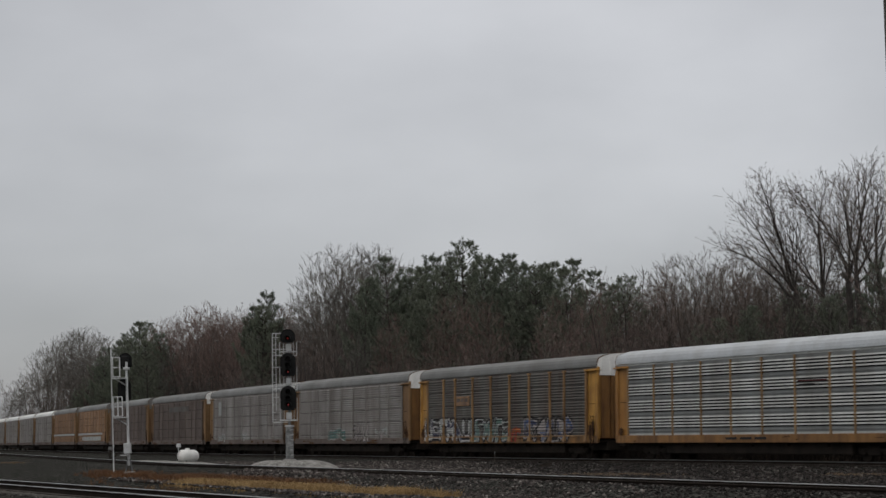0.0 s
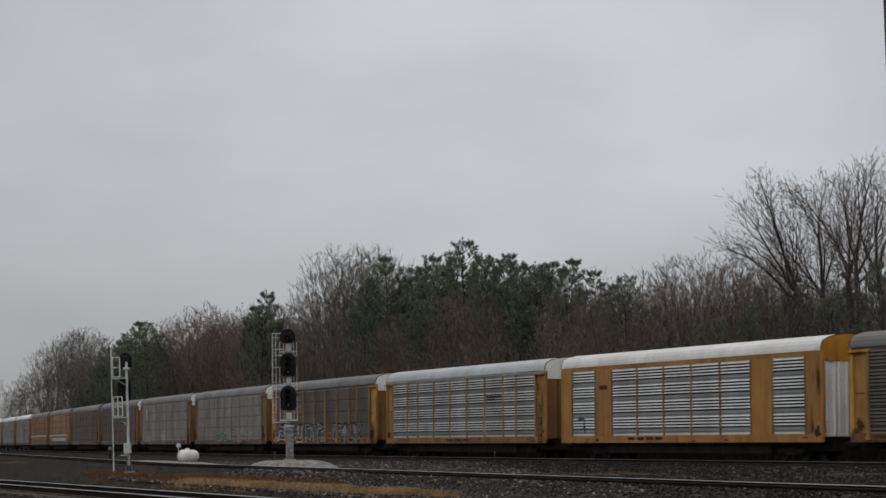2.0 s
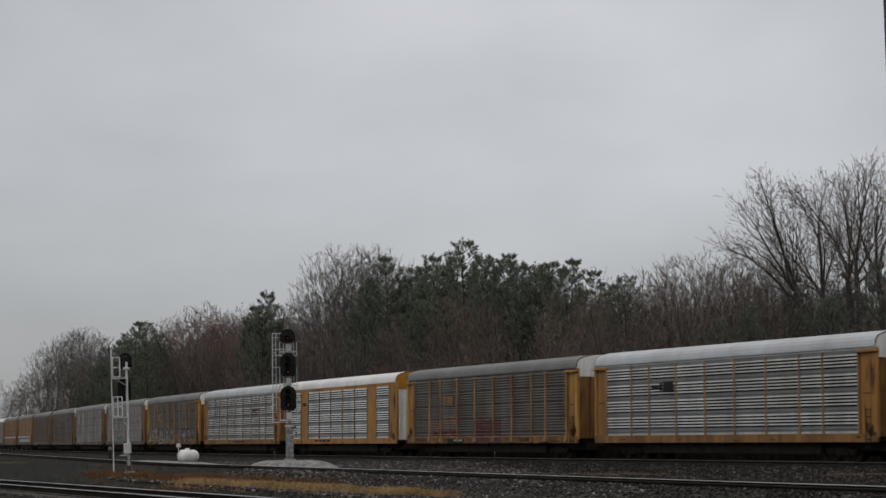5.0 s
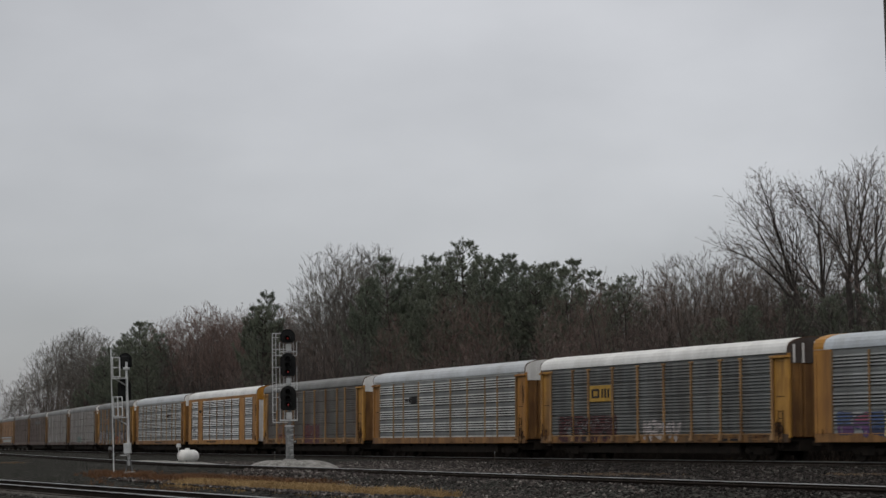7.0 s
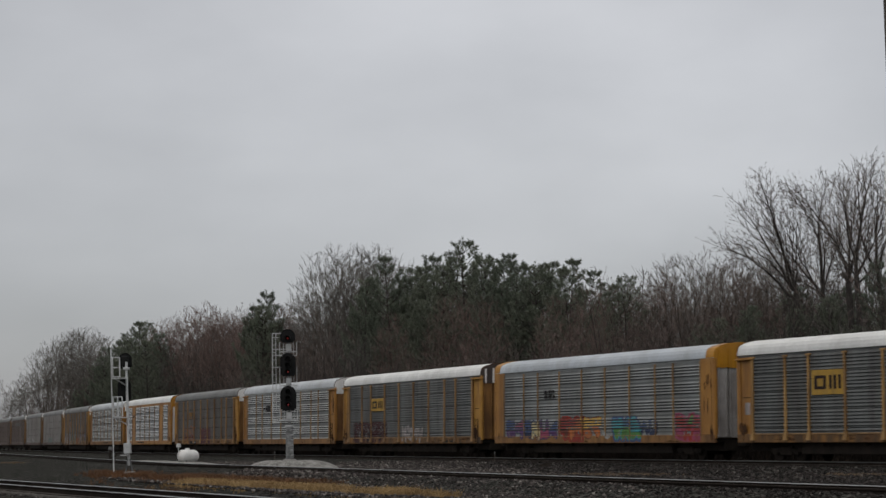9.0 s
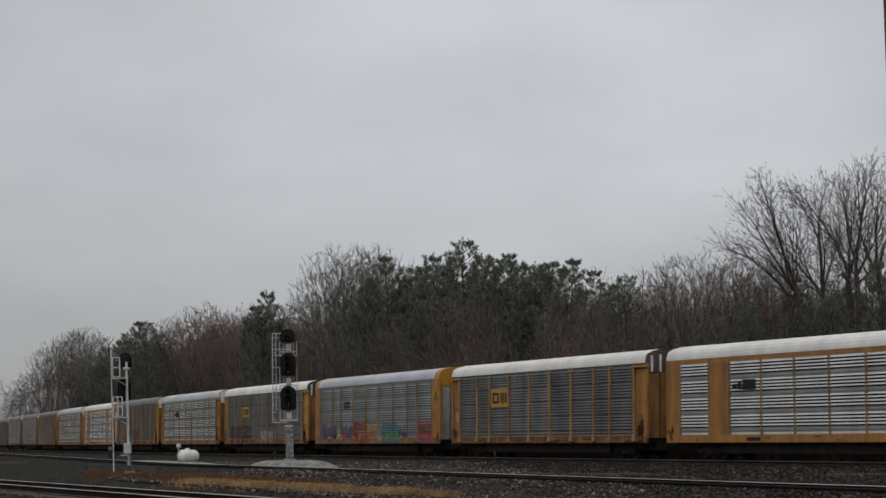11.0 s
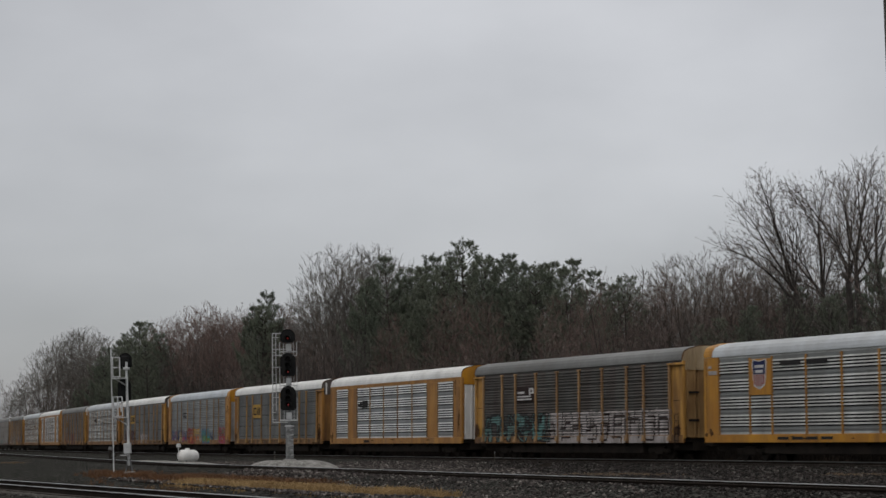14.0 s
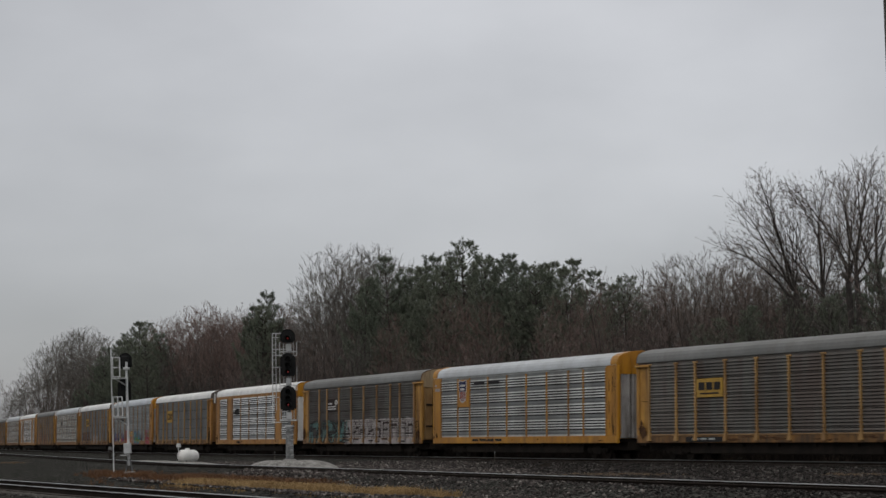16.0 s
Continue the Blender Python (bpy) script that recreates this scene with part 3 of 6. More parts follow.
def panel_profile(style):
    """(out, up, kind) steps of a side sheet from top to bottom: louvres that lean out over slots; kind 0 sheet, 1 slot, 2 plain band."""
    pts = [(0.0, top_of(style), 0)]
    if style in ("new", "wide"):
        z = 4.89
        if style == "new":
            pts.append((0.0, z + 0.004, 2))
        for _ in range(4):
            for _ in range(4):
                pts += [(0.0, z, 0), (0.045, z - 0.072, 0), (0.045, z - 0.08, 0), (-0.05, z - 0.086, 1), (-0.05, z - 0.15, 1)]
                z -= 0.155
            pts += [(0.0, z, 1), (0.0, z - 0.07, 2), (0.02, z - 0.09, 2), (0.02, z - 0.16, 2), (0.0, z - 0.18, 2), (0.0, z - 0.245, 2)]
            z -= 0.255
    else:
        k, deep, z = 0, 0.05 if style == "old" else 0.045, 5.02
        while z > SILL1 + 0.2:
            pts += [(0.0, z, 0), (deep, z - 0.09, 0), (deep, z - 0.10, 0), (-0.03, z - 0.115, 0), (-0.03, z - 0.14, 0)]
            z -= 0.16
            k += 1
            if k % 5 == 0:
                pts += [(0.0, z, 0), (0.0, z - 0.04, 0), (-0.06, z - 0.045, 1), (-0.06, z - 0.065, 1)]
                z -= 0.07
    pts.append((0.0, SILL1, 0))
    return pts


def panel_mesh(style, width, mat):
    pr = panel_profile(style)
    w, top = width / 2, top_of(style)
    vs = [(-w, o, z) for o, z, _ in pr] + [(w, o, z) for o, z, _ in pr]
    n = len(pr)
    fs = [(i, i + n, i + n + 1, i + 1) for i in range(n - 1)]
    ix = [pr[i + 1][2] for i in range(n - 1)]
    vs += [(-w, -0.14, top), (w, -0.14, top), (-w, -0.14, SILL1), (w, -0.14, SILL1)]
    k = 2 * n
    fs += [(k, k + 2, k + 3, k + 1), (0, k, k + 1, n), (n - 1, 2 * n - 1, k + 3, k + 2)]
    # slot faces take a darker sheet that stands in for their shade
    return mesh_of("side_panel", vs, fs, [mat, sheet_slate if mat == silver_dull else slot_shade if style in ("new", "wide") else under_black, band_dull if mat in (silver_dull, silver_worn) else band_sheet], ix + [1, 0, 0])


ROOF = [(1.545, TOP1), (1.54, 5.32), (1.50, 5.50), (1.40, 5.66), (1.12, 5.80), (0.6, 5.93), (0.0, 5.98)]


def roof_mesh(mat, x0, x1, lift=0.0, ribs=0):
    """Arched roof shell with low seams across it."""
    arc = [(y, z) for y, z in ROOF] + [(-y, z) for y, z in ROOF[-2::-1]]
    xs, hs = [], []
    if ribs:
        step = (x1 - x0) / ribs
        for i in range(ribs):
            a = x0 + i * step
            xs += [a, a + 0.05, a + 0.07, a + step - 0.02]
            hs += [0.005, 0.005, 0.0, 0.0]
        xs.append(x1)
        hs.append(0.005)
    else:
        xs, hs = [x0, x1], [0, 0]
    vs, fs = [], []
    n = len(arc)
    for x, h in zip(xs, hs):
        vs += [(x, y * (1 + (lift + h) / 3), z + lift + h) for y, z in arc]
    for i in range(len(xs) - 1):
        fs += [(i * n + j, i * n + j + 1, (i + 1) * n + j + 1, (i + 1) * n + j) for j in range(n - 1)]
        fs.append((i * n, (i + 1) * n, (i + 1) * n + n - 1, i * n + n - 1))
    fs += [tuple(range(n - 1, -1, -1)), tuple(range((len(xs) - 1) * n, len(xs) * n))]
    return mesh_of("roof", vs, fs, mat)


def truck_parts():
    side = bmesh.new()
    for y in (-1.0, 1.0):
        add_box(side, -1.25, 1.25, y - 0.07, y + 0.07, 0.42, 0.62, 0.03)
        add_box(side, -0.5, 0.5, y - 0.09, y + 0.09, 0.28, 0.72, 0.04)
        for x in (-0.89, 0.89):
            add_box(side, x - 0.2, x + 0.2, y - 0.1, y + 0.1, 0.32, 0.6, 0.04)
    add_box(side, -0.2, 0.2, -1.0, 1.0, 0.4, 0.7, 0.03)
    axle = bmesh.new()
    add_rod(axle, (0, -0.9, 0.42), (0, 0.9, 0.42), 0.08)
    for y in (-0.755, 0.755):
        add_rod(axle, (0, y - 0.065, 0.42), (0, y + 0.065, 0.42), 0.42, n=20)
    return baked("side_frame", side, under_black), baked("wheelset", axle, under_black)


TRUCK, WHEELSET = truck_parts()
SHARED = {}


def shared(key, make):
    if key not in SHARED:
        SHARED[key] = make()
    return SHARED[key]


def under_mesh():
    bm = bmesh.new()
    add_box(bm, -13.2, 13.2, -1.35, 1.35, 0.95, 1.12)
    add_box(bm, -13.0, 13.0, -0.3, 0.3, 0.62, 0.95)
    # two filler boxes, added to keep the shaded gap below the deck black
    add_box(bm, -8.4, 8.4, -1.2, 1.2, 0.34, 0.96, 0.03)
    add_box(bm, -13.2, 13.2, -0.85, 0.85, 0.5, 0.96)
    add_box(bm, -2.6, -0.6, 0.5, 1.15, 0.36, 0.7)
    add_rod(bm, (1.2, 0.8, 0.52), (3.4, 0.8, 0.52), 0.2, n=12)
    for x in (-6.5, -3.2, 0.0, 3.2, 6.5):
        add_box(bm, x - 0.1, x + 0.1, -1.35, 1.35, 0.72, 0.95)
    return bm


def end_mesh():
    bm = bmesh.new()
    add_box(bm, 0.0, 0.10, 0.02, 0.66, 1.15, 4.7, 0.02)
    for y in (0.08, 0.5):
        add_box(bm, 0.08, 0.16, y, y + 0.08, 1.2, 4.66, 0.01)
    return bm


def header_mesh(mat, fill=None):
    """The head of a car's end above the doors: the roof's arch filled in, with upright stiffeners."""
    arc = [(y * 0.985, z - 0.03) for y, z in ROOF] + [(-y * 0.985, z - 0.03) for y, z in ROOF[-2::-1]]
    arc = [(1.5, 4.68)] + arc + [(-1.5, 4.68)]
    n = len(arc)
    vs = [(END - 0.1, y, z) for y, z in arc] + [(END + 0.03, y, z) for y, z in arc]
    fs = [tuple(range(n - 1, -1, -1)), tuple(range(n, 2 * n))] + [(j, (j + 1) % n, n + (j + 1) % n, n + j) for j in range(n)]
    for y in (-1.2, -0.68, 0.0, 0.68, 1.2):
        k, top = len(vs), 5.72 - abs(y) * 0.12
        vs += [(x, y + w, z) for x in (END + 0.02, END + 0.075) for w, z in ((-0.055, 4.7), (0.055, 4.7), (0.055, top), (-0.055, top))]
        fs += [(k + 4, k + 5, k + 6, k + 7), (k, k + 4, k + 7, k + 3), (k + 1, k + 2, k + 6, k + 5), (k + 3, k + 7, k + 6, k + 2), (k, k + 1, k + 5, k + 4)]
    # given a second material, the fill between the stiffeners is darker
    return mesh_of("door_header", vs, fs, [mat, fill or mat], [1] * (n + 2) + [0] * (len(fs) - n - 2))


def stains(car, seed, style):
    """Rust and grime patches of ragged outline on the lower corners and along the sill."""
    rng = random.Random(seed)
    many = style in ("old", "mid")
    if many:
        spots = [(e * rng.uniform(12.4, 13.15), rng.uniform(1.3, 1.75), rng.uniform(0.15, 0.38), rng.uniform(0.15, 0.55)) for e in (1, 1, 1, -1, -1, -1, -1)]
        spots += [(rng.uniform(-12, 12), rng.uniform(0.93, 1.2), rng.uniform(0.12, 1.1), rng.uniform(0.03, 0.11)) for _ in range(14)]
    else:
        spots = [(-rng.uniform(12.3, 13.2), rng.uniform(1.8, 4.4), rng.uniform(0.03, 0.09), rng.uniform(0.2, 0.9)) for _ in range(7)]
        spots += [(rng.choice((-1, 1)) * rng.uniform(12.6, 13.2), rng.uniform(1.2, 1.6), rng.uniform(0.08, 0.25), rng.uniform(0.1, 0.35)) for _ in range(4)]
        spots += [(rng.uniform(-12, 12), rng.uniform(0.93, 1.2), rng.uniform(0.1, 0.5), rng.uniform(0.03, 0.06)) for _ in range(6)]
    for x, z, w, h in spots:
        ring = []
        for i in range(18):
            t = 2 * math.pi * i / 18
            r = rng.uniform(0.45, 1.1)
            ring.append((min(max(x + w * r * math.cos(t), -END + 0.02), END - 0.02), max(z + h * r * math.sin(t), SILL0 + 0.02)))
        vs = [(a, HALF + 0.034, b) for a, b in ring] + [(x, HALF + 0.034, z)]
        part("rust_patch", mesh_of("rust_patch", vs, [(i, (i + 1) % 18, 18) for i in range(18)], rust_stain), None, car)


def post_mesh(style):
    bm = bmesh.new()
    if style == "old":
        add_box(bm, -0.085, 0.085, -0.02, 0.10, SILL1 - 0.25, 4.98, 0.015)
        add_box(bm, -0.18, 0.18, -0.02, 0.105, 4.96, 5.07, 0.02)
        bmesh.ops.create_cone(bm, cap_ends=True, segments=4, radius1=0.22, radius2=0.11, depth=0.5,
                              matrix=Matrix.Translation((0, 0.0, SILL1 - 0.05)) @ pose(0, 0, 0, 0, 0, 45))
    else:
        add_box(bm, -0.062, 0.062, -0.03, 0.062, SILL1 - 0.02, top_of(style) - 0.01, 0.012)
    return bm


def ladder_mesh():
    """Steps and grab irons low on the corner of a car."""
    bm = bmesh.new()
    for x in (-0.2, 0.2):
        add_rod(bm, (x, 0, 0.62), (x, 0, 2.45), 0.018, n=6)
    for i in range(6):
        add_rod(bm, (-0.2, 0, 0.68 + i * 0.34), (0.2, 0, 0.68 + i * 0.34), 0.016, n=6)
    return bm


def coupler_mesh():
    bm = bmesh.new()
    add_box(bm, 0.0, 0.75, -0.12, 0.12, 0.72, 0.98, 0.03)
    add_box(bm, 0.6, 0.95, -0.2, 0.2, 0.68, 1.02, 0.06)
    add_rod(bm, (0.1, 0.4, 0.8), (0.9, 0.35, 0.45), 0.03, n=6)
    return bm


def autorack(spec):
    style, roof, panel, paint, hood, door = (spec[k] for k in ("style", "roof", "panel", "paint", "hood", "door"))
    post = {"old": post_tan, "mid": panel, "new": yellow if paint == yellow_bright else post_pale, "wide": yellow_old}[style]
    post = spec.get("post", post)
    sill = spec.get("sill", {"old": yellow_grime, "mid": sheet_brown, "new": grimy_shade_ochre, "wide": paint}[style])
    flush = spec.get("flush", style == "wide")
    top = top_of(style)
    car = thing("autorack_car", spec["label"], "railway car", group="cars of the train")
    part("underframe", shared("under", lambda: baked("underframe", under_mesh(), under_black)), None, car)
    part("roof", shared(("roof", roof.name), lambda: roof_mesh(roof, -END, END, 0, 18)), None, car, spec.get("roof_label", ""))
    for s in (1, -1):
        turn = pose(0, 0, 0, 0, 0, 0 if s > 0 else 180)
        part("side_sill", shared(("sill", sill.name), lambda: baked("side_sill", box(-END, END, HALF - 0.12, HALF + 0.03, SILL0, SILL1, 0.02), sill)), None, car, m=turn)
        if style == "old" and spec.get("lip", True):
            part("sill_lip", shared("lip", lambda: baked("sill_lip", box(-12.0, 12.0, HALF - 0.02, HALF + 0.058, SILL1 - 0.03, SILL1 + 0.035, 0.008), post_tan)), None, car, m=turn)
        rail = (paint, 0.012) if style == "wide" else (panel, -0.045)
        part("top_rail", shared(("rail", style, rail[0].name), lambda: baked("top_rail", box(-END, END, HALF - 0.10, HALF + rail[1], top, TOP1 - 0.004, 0.01), rail[0])), None, car, m=turn)
        for i, x in enumerate(POSTS):
            part("post", shared(("post", style, post.name), lambda: baked("post", post_mesh(style), post)), None, car, m=turn @ pose(x, HALF, 0))
            if i + 1 < len(POSTS):
                w, mid = x - POSTS[i + 1], (x + POSTS[i + 1]) / 2
                if style == "wide" and w < 2.0:
                    part("solid_panel", shared(("solid", paint.name), lambda: baked("solid_panel", box(-0.98, 0.98, -0.05, 0.03, SILL1, top, 0.01), paint)), None, car, "plain ochre panel", turn @ pose(mid, HALF, 0))
                else:
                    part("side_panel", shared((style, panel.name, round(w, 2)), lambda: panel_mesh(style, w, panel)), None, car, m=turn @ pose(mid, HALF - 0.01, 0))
        for e in (1, -1):
            if flush:
                part("corner_panel", shared(("corner", paint.name), lambda: baked("corner_panel", box(-0.675, 0.675, -0.2, 0.03, SILL1, TOP1 - 0.006, 0.02), paint)), None, car, m=turn @ pose(e * 12.675, HALF, 0))
                part("corner_seam", shared("seam", lambda: baked("corner_seam", box(-0.012, 0.012, 0.0, 0.034, SILL1, TOP1 - 0.2), under_black)), None, car, m=turn @ pose(e * 13.12, HALF, 0))
            else:
                part("corner_panel", shared(("recess", paint.name), lambda: baked("corner_panel", box(-0.675, 0.675, -0.2, -0.05, SILL1, TOP1 - 0.006, 0.02), paint)), None, car, m=turn @ pose(e * 12.675, HALF, 0))
                part("end_post", shared(("end_post", paint.name), lambda: baked("end_post", box(-0.13, 0.13, -0.2, 0.03, SILL1 - 0.02, 4.9, 0.02), paint)), None, car, m=turn @ pose(e * 13.21, HALF, 0))
                part("corner_ledge", shared(("ledge", paint.name), lambda: baked("corner_ledge", box(-0.80, 0.70, -0.1, 0.14, 4.93, 5.02, 0.015), paint)), None, car, m=turn @ pose(e * 12.675, HALF, 0))
                part("corner_joint", shared("joint", lambda: baked("corner_joint", box(-0.34, 0.34, -0.06, -0.035, 3.08, 3.11), under_black)), None, car, m=turn @ pose(e * 12.6, HALF, 0))
    for e in (1, -1):
        turn = pose(0, 0, 0, 0, 0, 0 if e > 0 else 180)
        part("door_header", shared(("header", hood.name), lambda: header_mesh(hood, sheet_umber if hood == white_door else None)), None, car, m=turn)
        part("roof_rim", shared("rim", lambda: roof_mesh(rust_stain, END - 0.05, END + 0.006, 0.012)), None, car, m=turn)
        for y in (-1.5, 1.5):
            part("door_post", shared(("door_post", paint.name), lambda: baked("door_post", box(END - 0.1, END + 0.06, -0.07, 0.07, 1.1, TOP1 - 0.02, 0.02), paint)), None, car, m=turn @ pose(0, y * 0.97, 0))
        for i in range(4):
            part("end_door", shared(("door", door.name), lambda: baked("end_door", end_mesh(), door)), None, car, m=turn @ pose(END - 0.12, -1.36 + i * 0.68, 0))
        if hood == yellow_bright and style == "new":
            part("roof_end_band", shared(("band", hood.name), lambda: roof_mesh(hood, 12.55, END + 0.01, 0.014)), None, car, "yellow band round the end of the roof", m=turn)
        for y in (0.9, -0.9) if door == door_tan else ():
            for z in (2.0, 3.45):
                part("door_latch", shared("latch", lambda: baked("door_latch", box(0.0, 0.05, -0.3, 0.3, 0.0, 0.12, 0.01), under_black)), None, car, m=turn @ pose(END + 0.04, y, z))
        if not flush:
            part("ladder", shared("ladder", lambda: baked("ladder", ladder_mesh(), under_black)), None, car, m=turn @ pose(-12.75, HALF + 0.07, 0))
        part("coupler", shared("coupler", lambda: baked("coupler", coupler_mesh(), under_black)), None, car, m=turn @ pose(13.1, 0, 0))
        truck = part("truck", TRUCK, None, car, m=turn @ pose(9.9, 0, 0))
        for x in (-0.89, 0.89):
            part("wheelset", WHEELSET, None, truck, m=pose(x, 0, 0))
    for extra in spec.get("extras", ()):
        extra(car, style, flush)
    stains(car, len(SHARED) * 7 + len(spec["label"]), style)
    return car


# ---- markings on the cars ----
def paint_rows(style, flush, z0, z1):
    """Where spray paint lies: ((top, out), (low, out)) rows on the sheet's louvres, and rows on the sill."""
    pr, rows = panel_profile(style), []
    for (o0, a, _), (o1, b, kind) in zip(pr, pr[1:]):
        if kind == 1 or a - b < 0.018 or (style in ("new", "wide") and kind == 0 and a - b < 0.06):
            continue
        n = max(1, int(round((a - b) / 0.04)))
        for i in range(n):
            t0, t1 = i / n, (i + 1) / n
            rows.append((a + (b - a) * t0, HALF - 0.006 + o0 + (o1 - o0) * t0, a + (b - a) * t1, HALF - 0.006 + o0 + (o1 - o0) * t1))
    rows += [(SILL1 - 0.03 - i * 0.054, HALF + 0.036, SILL1 - 0.03 - (i + 1) * 0.054, HALF + 0.036) for i in range(7)]
    return [r for r in rows if z1 <= (r[0] + r[2]) / 2 <= z0]


LETTERS = [[(0, 0), (0, 1), (1, 1)], [(0, 1), (0, 0), (1, 0), (1, 1)], [(0, 0), (.5, 1), (1, 0)], [(0, 1), (.45, 0), (1, 1)],
           [(1, 1), (0, .8), (1, .3), (0, 0)], [(0, 0), (0, 1), (1, .55), (0, .35)], [(0, 0), (1, 1), (.55, .45), (1, 0)], [(1, .9), (0, .9), (0, .1), (1, .1), (.95, .5)],
           [(0, 1), (1, 1), (.3, 0)], [(0, 0), (.1, 1), (.5, .4), (.9, 1), (1, 0)]]


def lettered(seed, n, width, height, fills, edge=0, halo=0, stroke=0.16, line_w=0.06, hollow=False, wear=0.3):
    """A painter for n wild, unreadable letters side by side: paint number at (x, z) arrays, 0 for bare sheet."""
    rng = random.Random(seed)
    segs = []
    step = width / n
    for i in range(n):
        pts = LETTERS[rng.randrange(len(LETTERS))]
        if rng.random() < 0.5:
            pts = [(1 - u, v) for u, v in pts]
        m, k = stroke + line_w, rng.uniform(-0.12, 0.12)
        x0, x1 = i * step + m * 0.7, (i + 1) * step - m * 0.7
        lo, hi = m + rng.uniform(0, 0.12) * height, height - m - rng.uniform(0, 0.16) * height
        q = [(x0 + (x1 - x0) * u + k * v, lo + (hi - lo) * v + rng.uniform(-.05, .05)) for u, v in pts]
        segs += [(a, b, i) for a, b in zip(q, q[1:])]

    def at(x, z):
        best, who = np.full(x.shape, 1e9), np.zeros(x.shape, int)
        wob = np.array([noise.noise((a * 2.1, b * 2.1, seed)) for a, b in zip(x.ravel(), z.ravel())]).reshape(x.shape) * 0.05
        for (ax, az), (bx, bz), i in segs:
            dx, dz = bx - ax, bz - az
            t = np.clip(((x - ax) * dx + (z - az) * dz) / (dx * dx + dz * dz + 1e-9), 0, 1)
            d = np.hypot(x - ax - t * dx, z - az - t * dz) + wob
            who = np.where(d < best, i, who)
            best = np.minimum(best, d)
        out = np.zeros(x.shape, int)
        if halo:
            out[best < stroke + line_w + 0.16] = halo
        if edge:
            out[best < stroke + line_w] = edge
        body = best < stroke
        if hollow:
            body &= best > stroke - line_w
        for i in range(n):
            top, low = fills[i % len(fills)]
            out = np.where(body & (who == i), np.where(z > height * (0.5 + 0.12 * math.sin(i * 2.3)), top, low), out)
        gone = np.array([noise.noise((a * 5.0 + 9, b * 3.0, seed + 3)) for a, b in zip(x.ravel(), z.ravel())]).reshape(x.shape)
        out[gone > 0.75 - wear] = 0
        return out
    return at


BOXES = [[(0, 0), (0, 1), (1, 1), (1, 0)], [(0, 1), (0, .5), (1, .5), (1, 1)], [(.2, .25), (.8, .25), (.8, .75), (.2, .75), (.2, .25)], [(0, 0), (0, 1)], [(1, .4), (1, 1), (.4, 1)],
         [(0, .5), (1, .5), (1, 0)], [(.5, 1), (.5, .45), (0, .45)], [(0, 0), (1, 0), (1, .6), (.5, .6)]]


def walled(seed, n, width, height, fill, ink, thin=0.055):
    """A painter for a solid pale block crossed by dark angular outlines."""
    rng = random.Random(seed)
    segs, step = [], width / n
    for i in range(n):
        for shape in rng.sample(BOXES, 3):
            u0, v0 = rng.uniform(0.02, 0.25), rng.uniform(0.05, 0.3)
            us, vs = rng.uniform(0.6, 0.95) - u0, rng.uniform(0.65, 0.95) - v0
            q = [((i + u0 + us * u) * step, (v0 + vs * v) * height) for u, v in shape]
            segs += list(zip(q, q[1:]))

    def at(x, z):
        best = np.full(x.shape, 1e9)
        for (ax, az), (bx, bz) in segs:
            dx, dz = bx - ax, bz - az
            t = np.clip(((x - ax) * dx + (z - az) * dz) / (dx * dx + dz * dz + 1e-9), 0, 1)
            best = np.minimum(best, np.hypot(x - ax - t * dx, z - az - t * dz))
        ragged = np.array([noise.noise((a * 1.3, 0, seed)) for a in x.ravel()]).reshape(x.shape)
        out = np.where(z < height * (0.93 + 0.12 * ragged), fill, 0)
        out = np.where((best < thin) & (out > 0), ink, out)
        worn = np.array([noise.noise((a * 2.6, b * 5.0, seed + 5)) for a, b in zip(x.ravel(), z.ravel())]).reshape(x.shape)
        out[worn > 0.5] = 0
        return out
    return at


def spray(x0, x1, z0, z1, mats, painter, label="", cell=0.045):
    """Spray paint laid on the louvres, posts and sill of a car's side between x0 > x1 and z0 > z1."""
    def make(car, style, flush):
        rows = paint_rows(style, flush, z0, z1)
        xs = np.arange(x0, x1, -cell)
        if not rows:
            return
        zs = np.array([(r[0] + r[2]) / 2 for r in rows])
        grid = painter(*np.meshgrid(x0 - xs, zs - z1))
        half, proud = (0.085, 0.105) if style == "old" else (0.062, 0.067)
        on_post = np.array([any(abs(x - cell / 2 - p) < half + (0.1 if style == "old" else 0) for p in POSTS) for x in xs])
        mid_post = np.array([any(abs(x - cell / 2 - p) < half for p in POSTS) for x in xs])
        vs, fs, ix = [], [], []
        for r, (a, ya, b, yb) in enumerate(rows):
            sill = a < SILL1
            key = [0 if (sill and on_post[c]) or (not sill and on_post[c] and not mid_post[c] and z1 < 0) else grid[r, c] * 2 + (0 if sill else int(mid_post[c])) for c in range(len(xs))]
            c = 0
            while c < len(xs):
                e = c
                while e < len(xs) and key[e] == key[c]:
                    e += 1
                if key[c] > 1:
                    k, up = len(vs), key[c] % 2
                    p, q = (HALF + proud, HALF + proud) if up else (ya, yb)
                    l, rr = xs[c], xs[c] - cell * (e - c)
                    vs += [(l, p, a), (rr, p, a), (rr, q, b), (l, q, b)]
                    fs.append((k, k + 1, k + 2, k + 3))
                    ix.append(key[c] // 2 - 1)
                c = e
        if vs:
            tagged(part("graffiti", mesh_of("graffiti", vs, fs, mats, ix), None, car), label, kind="stuff")
    return make


def piece(x0, x1, z0, z1, seed, n, mats, fills, label="", **more):
    return spray(x0, x1, z0, z1, mats, lettered(seed, n, x0 - x1, z0 - z1, fills, **more), label)


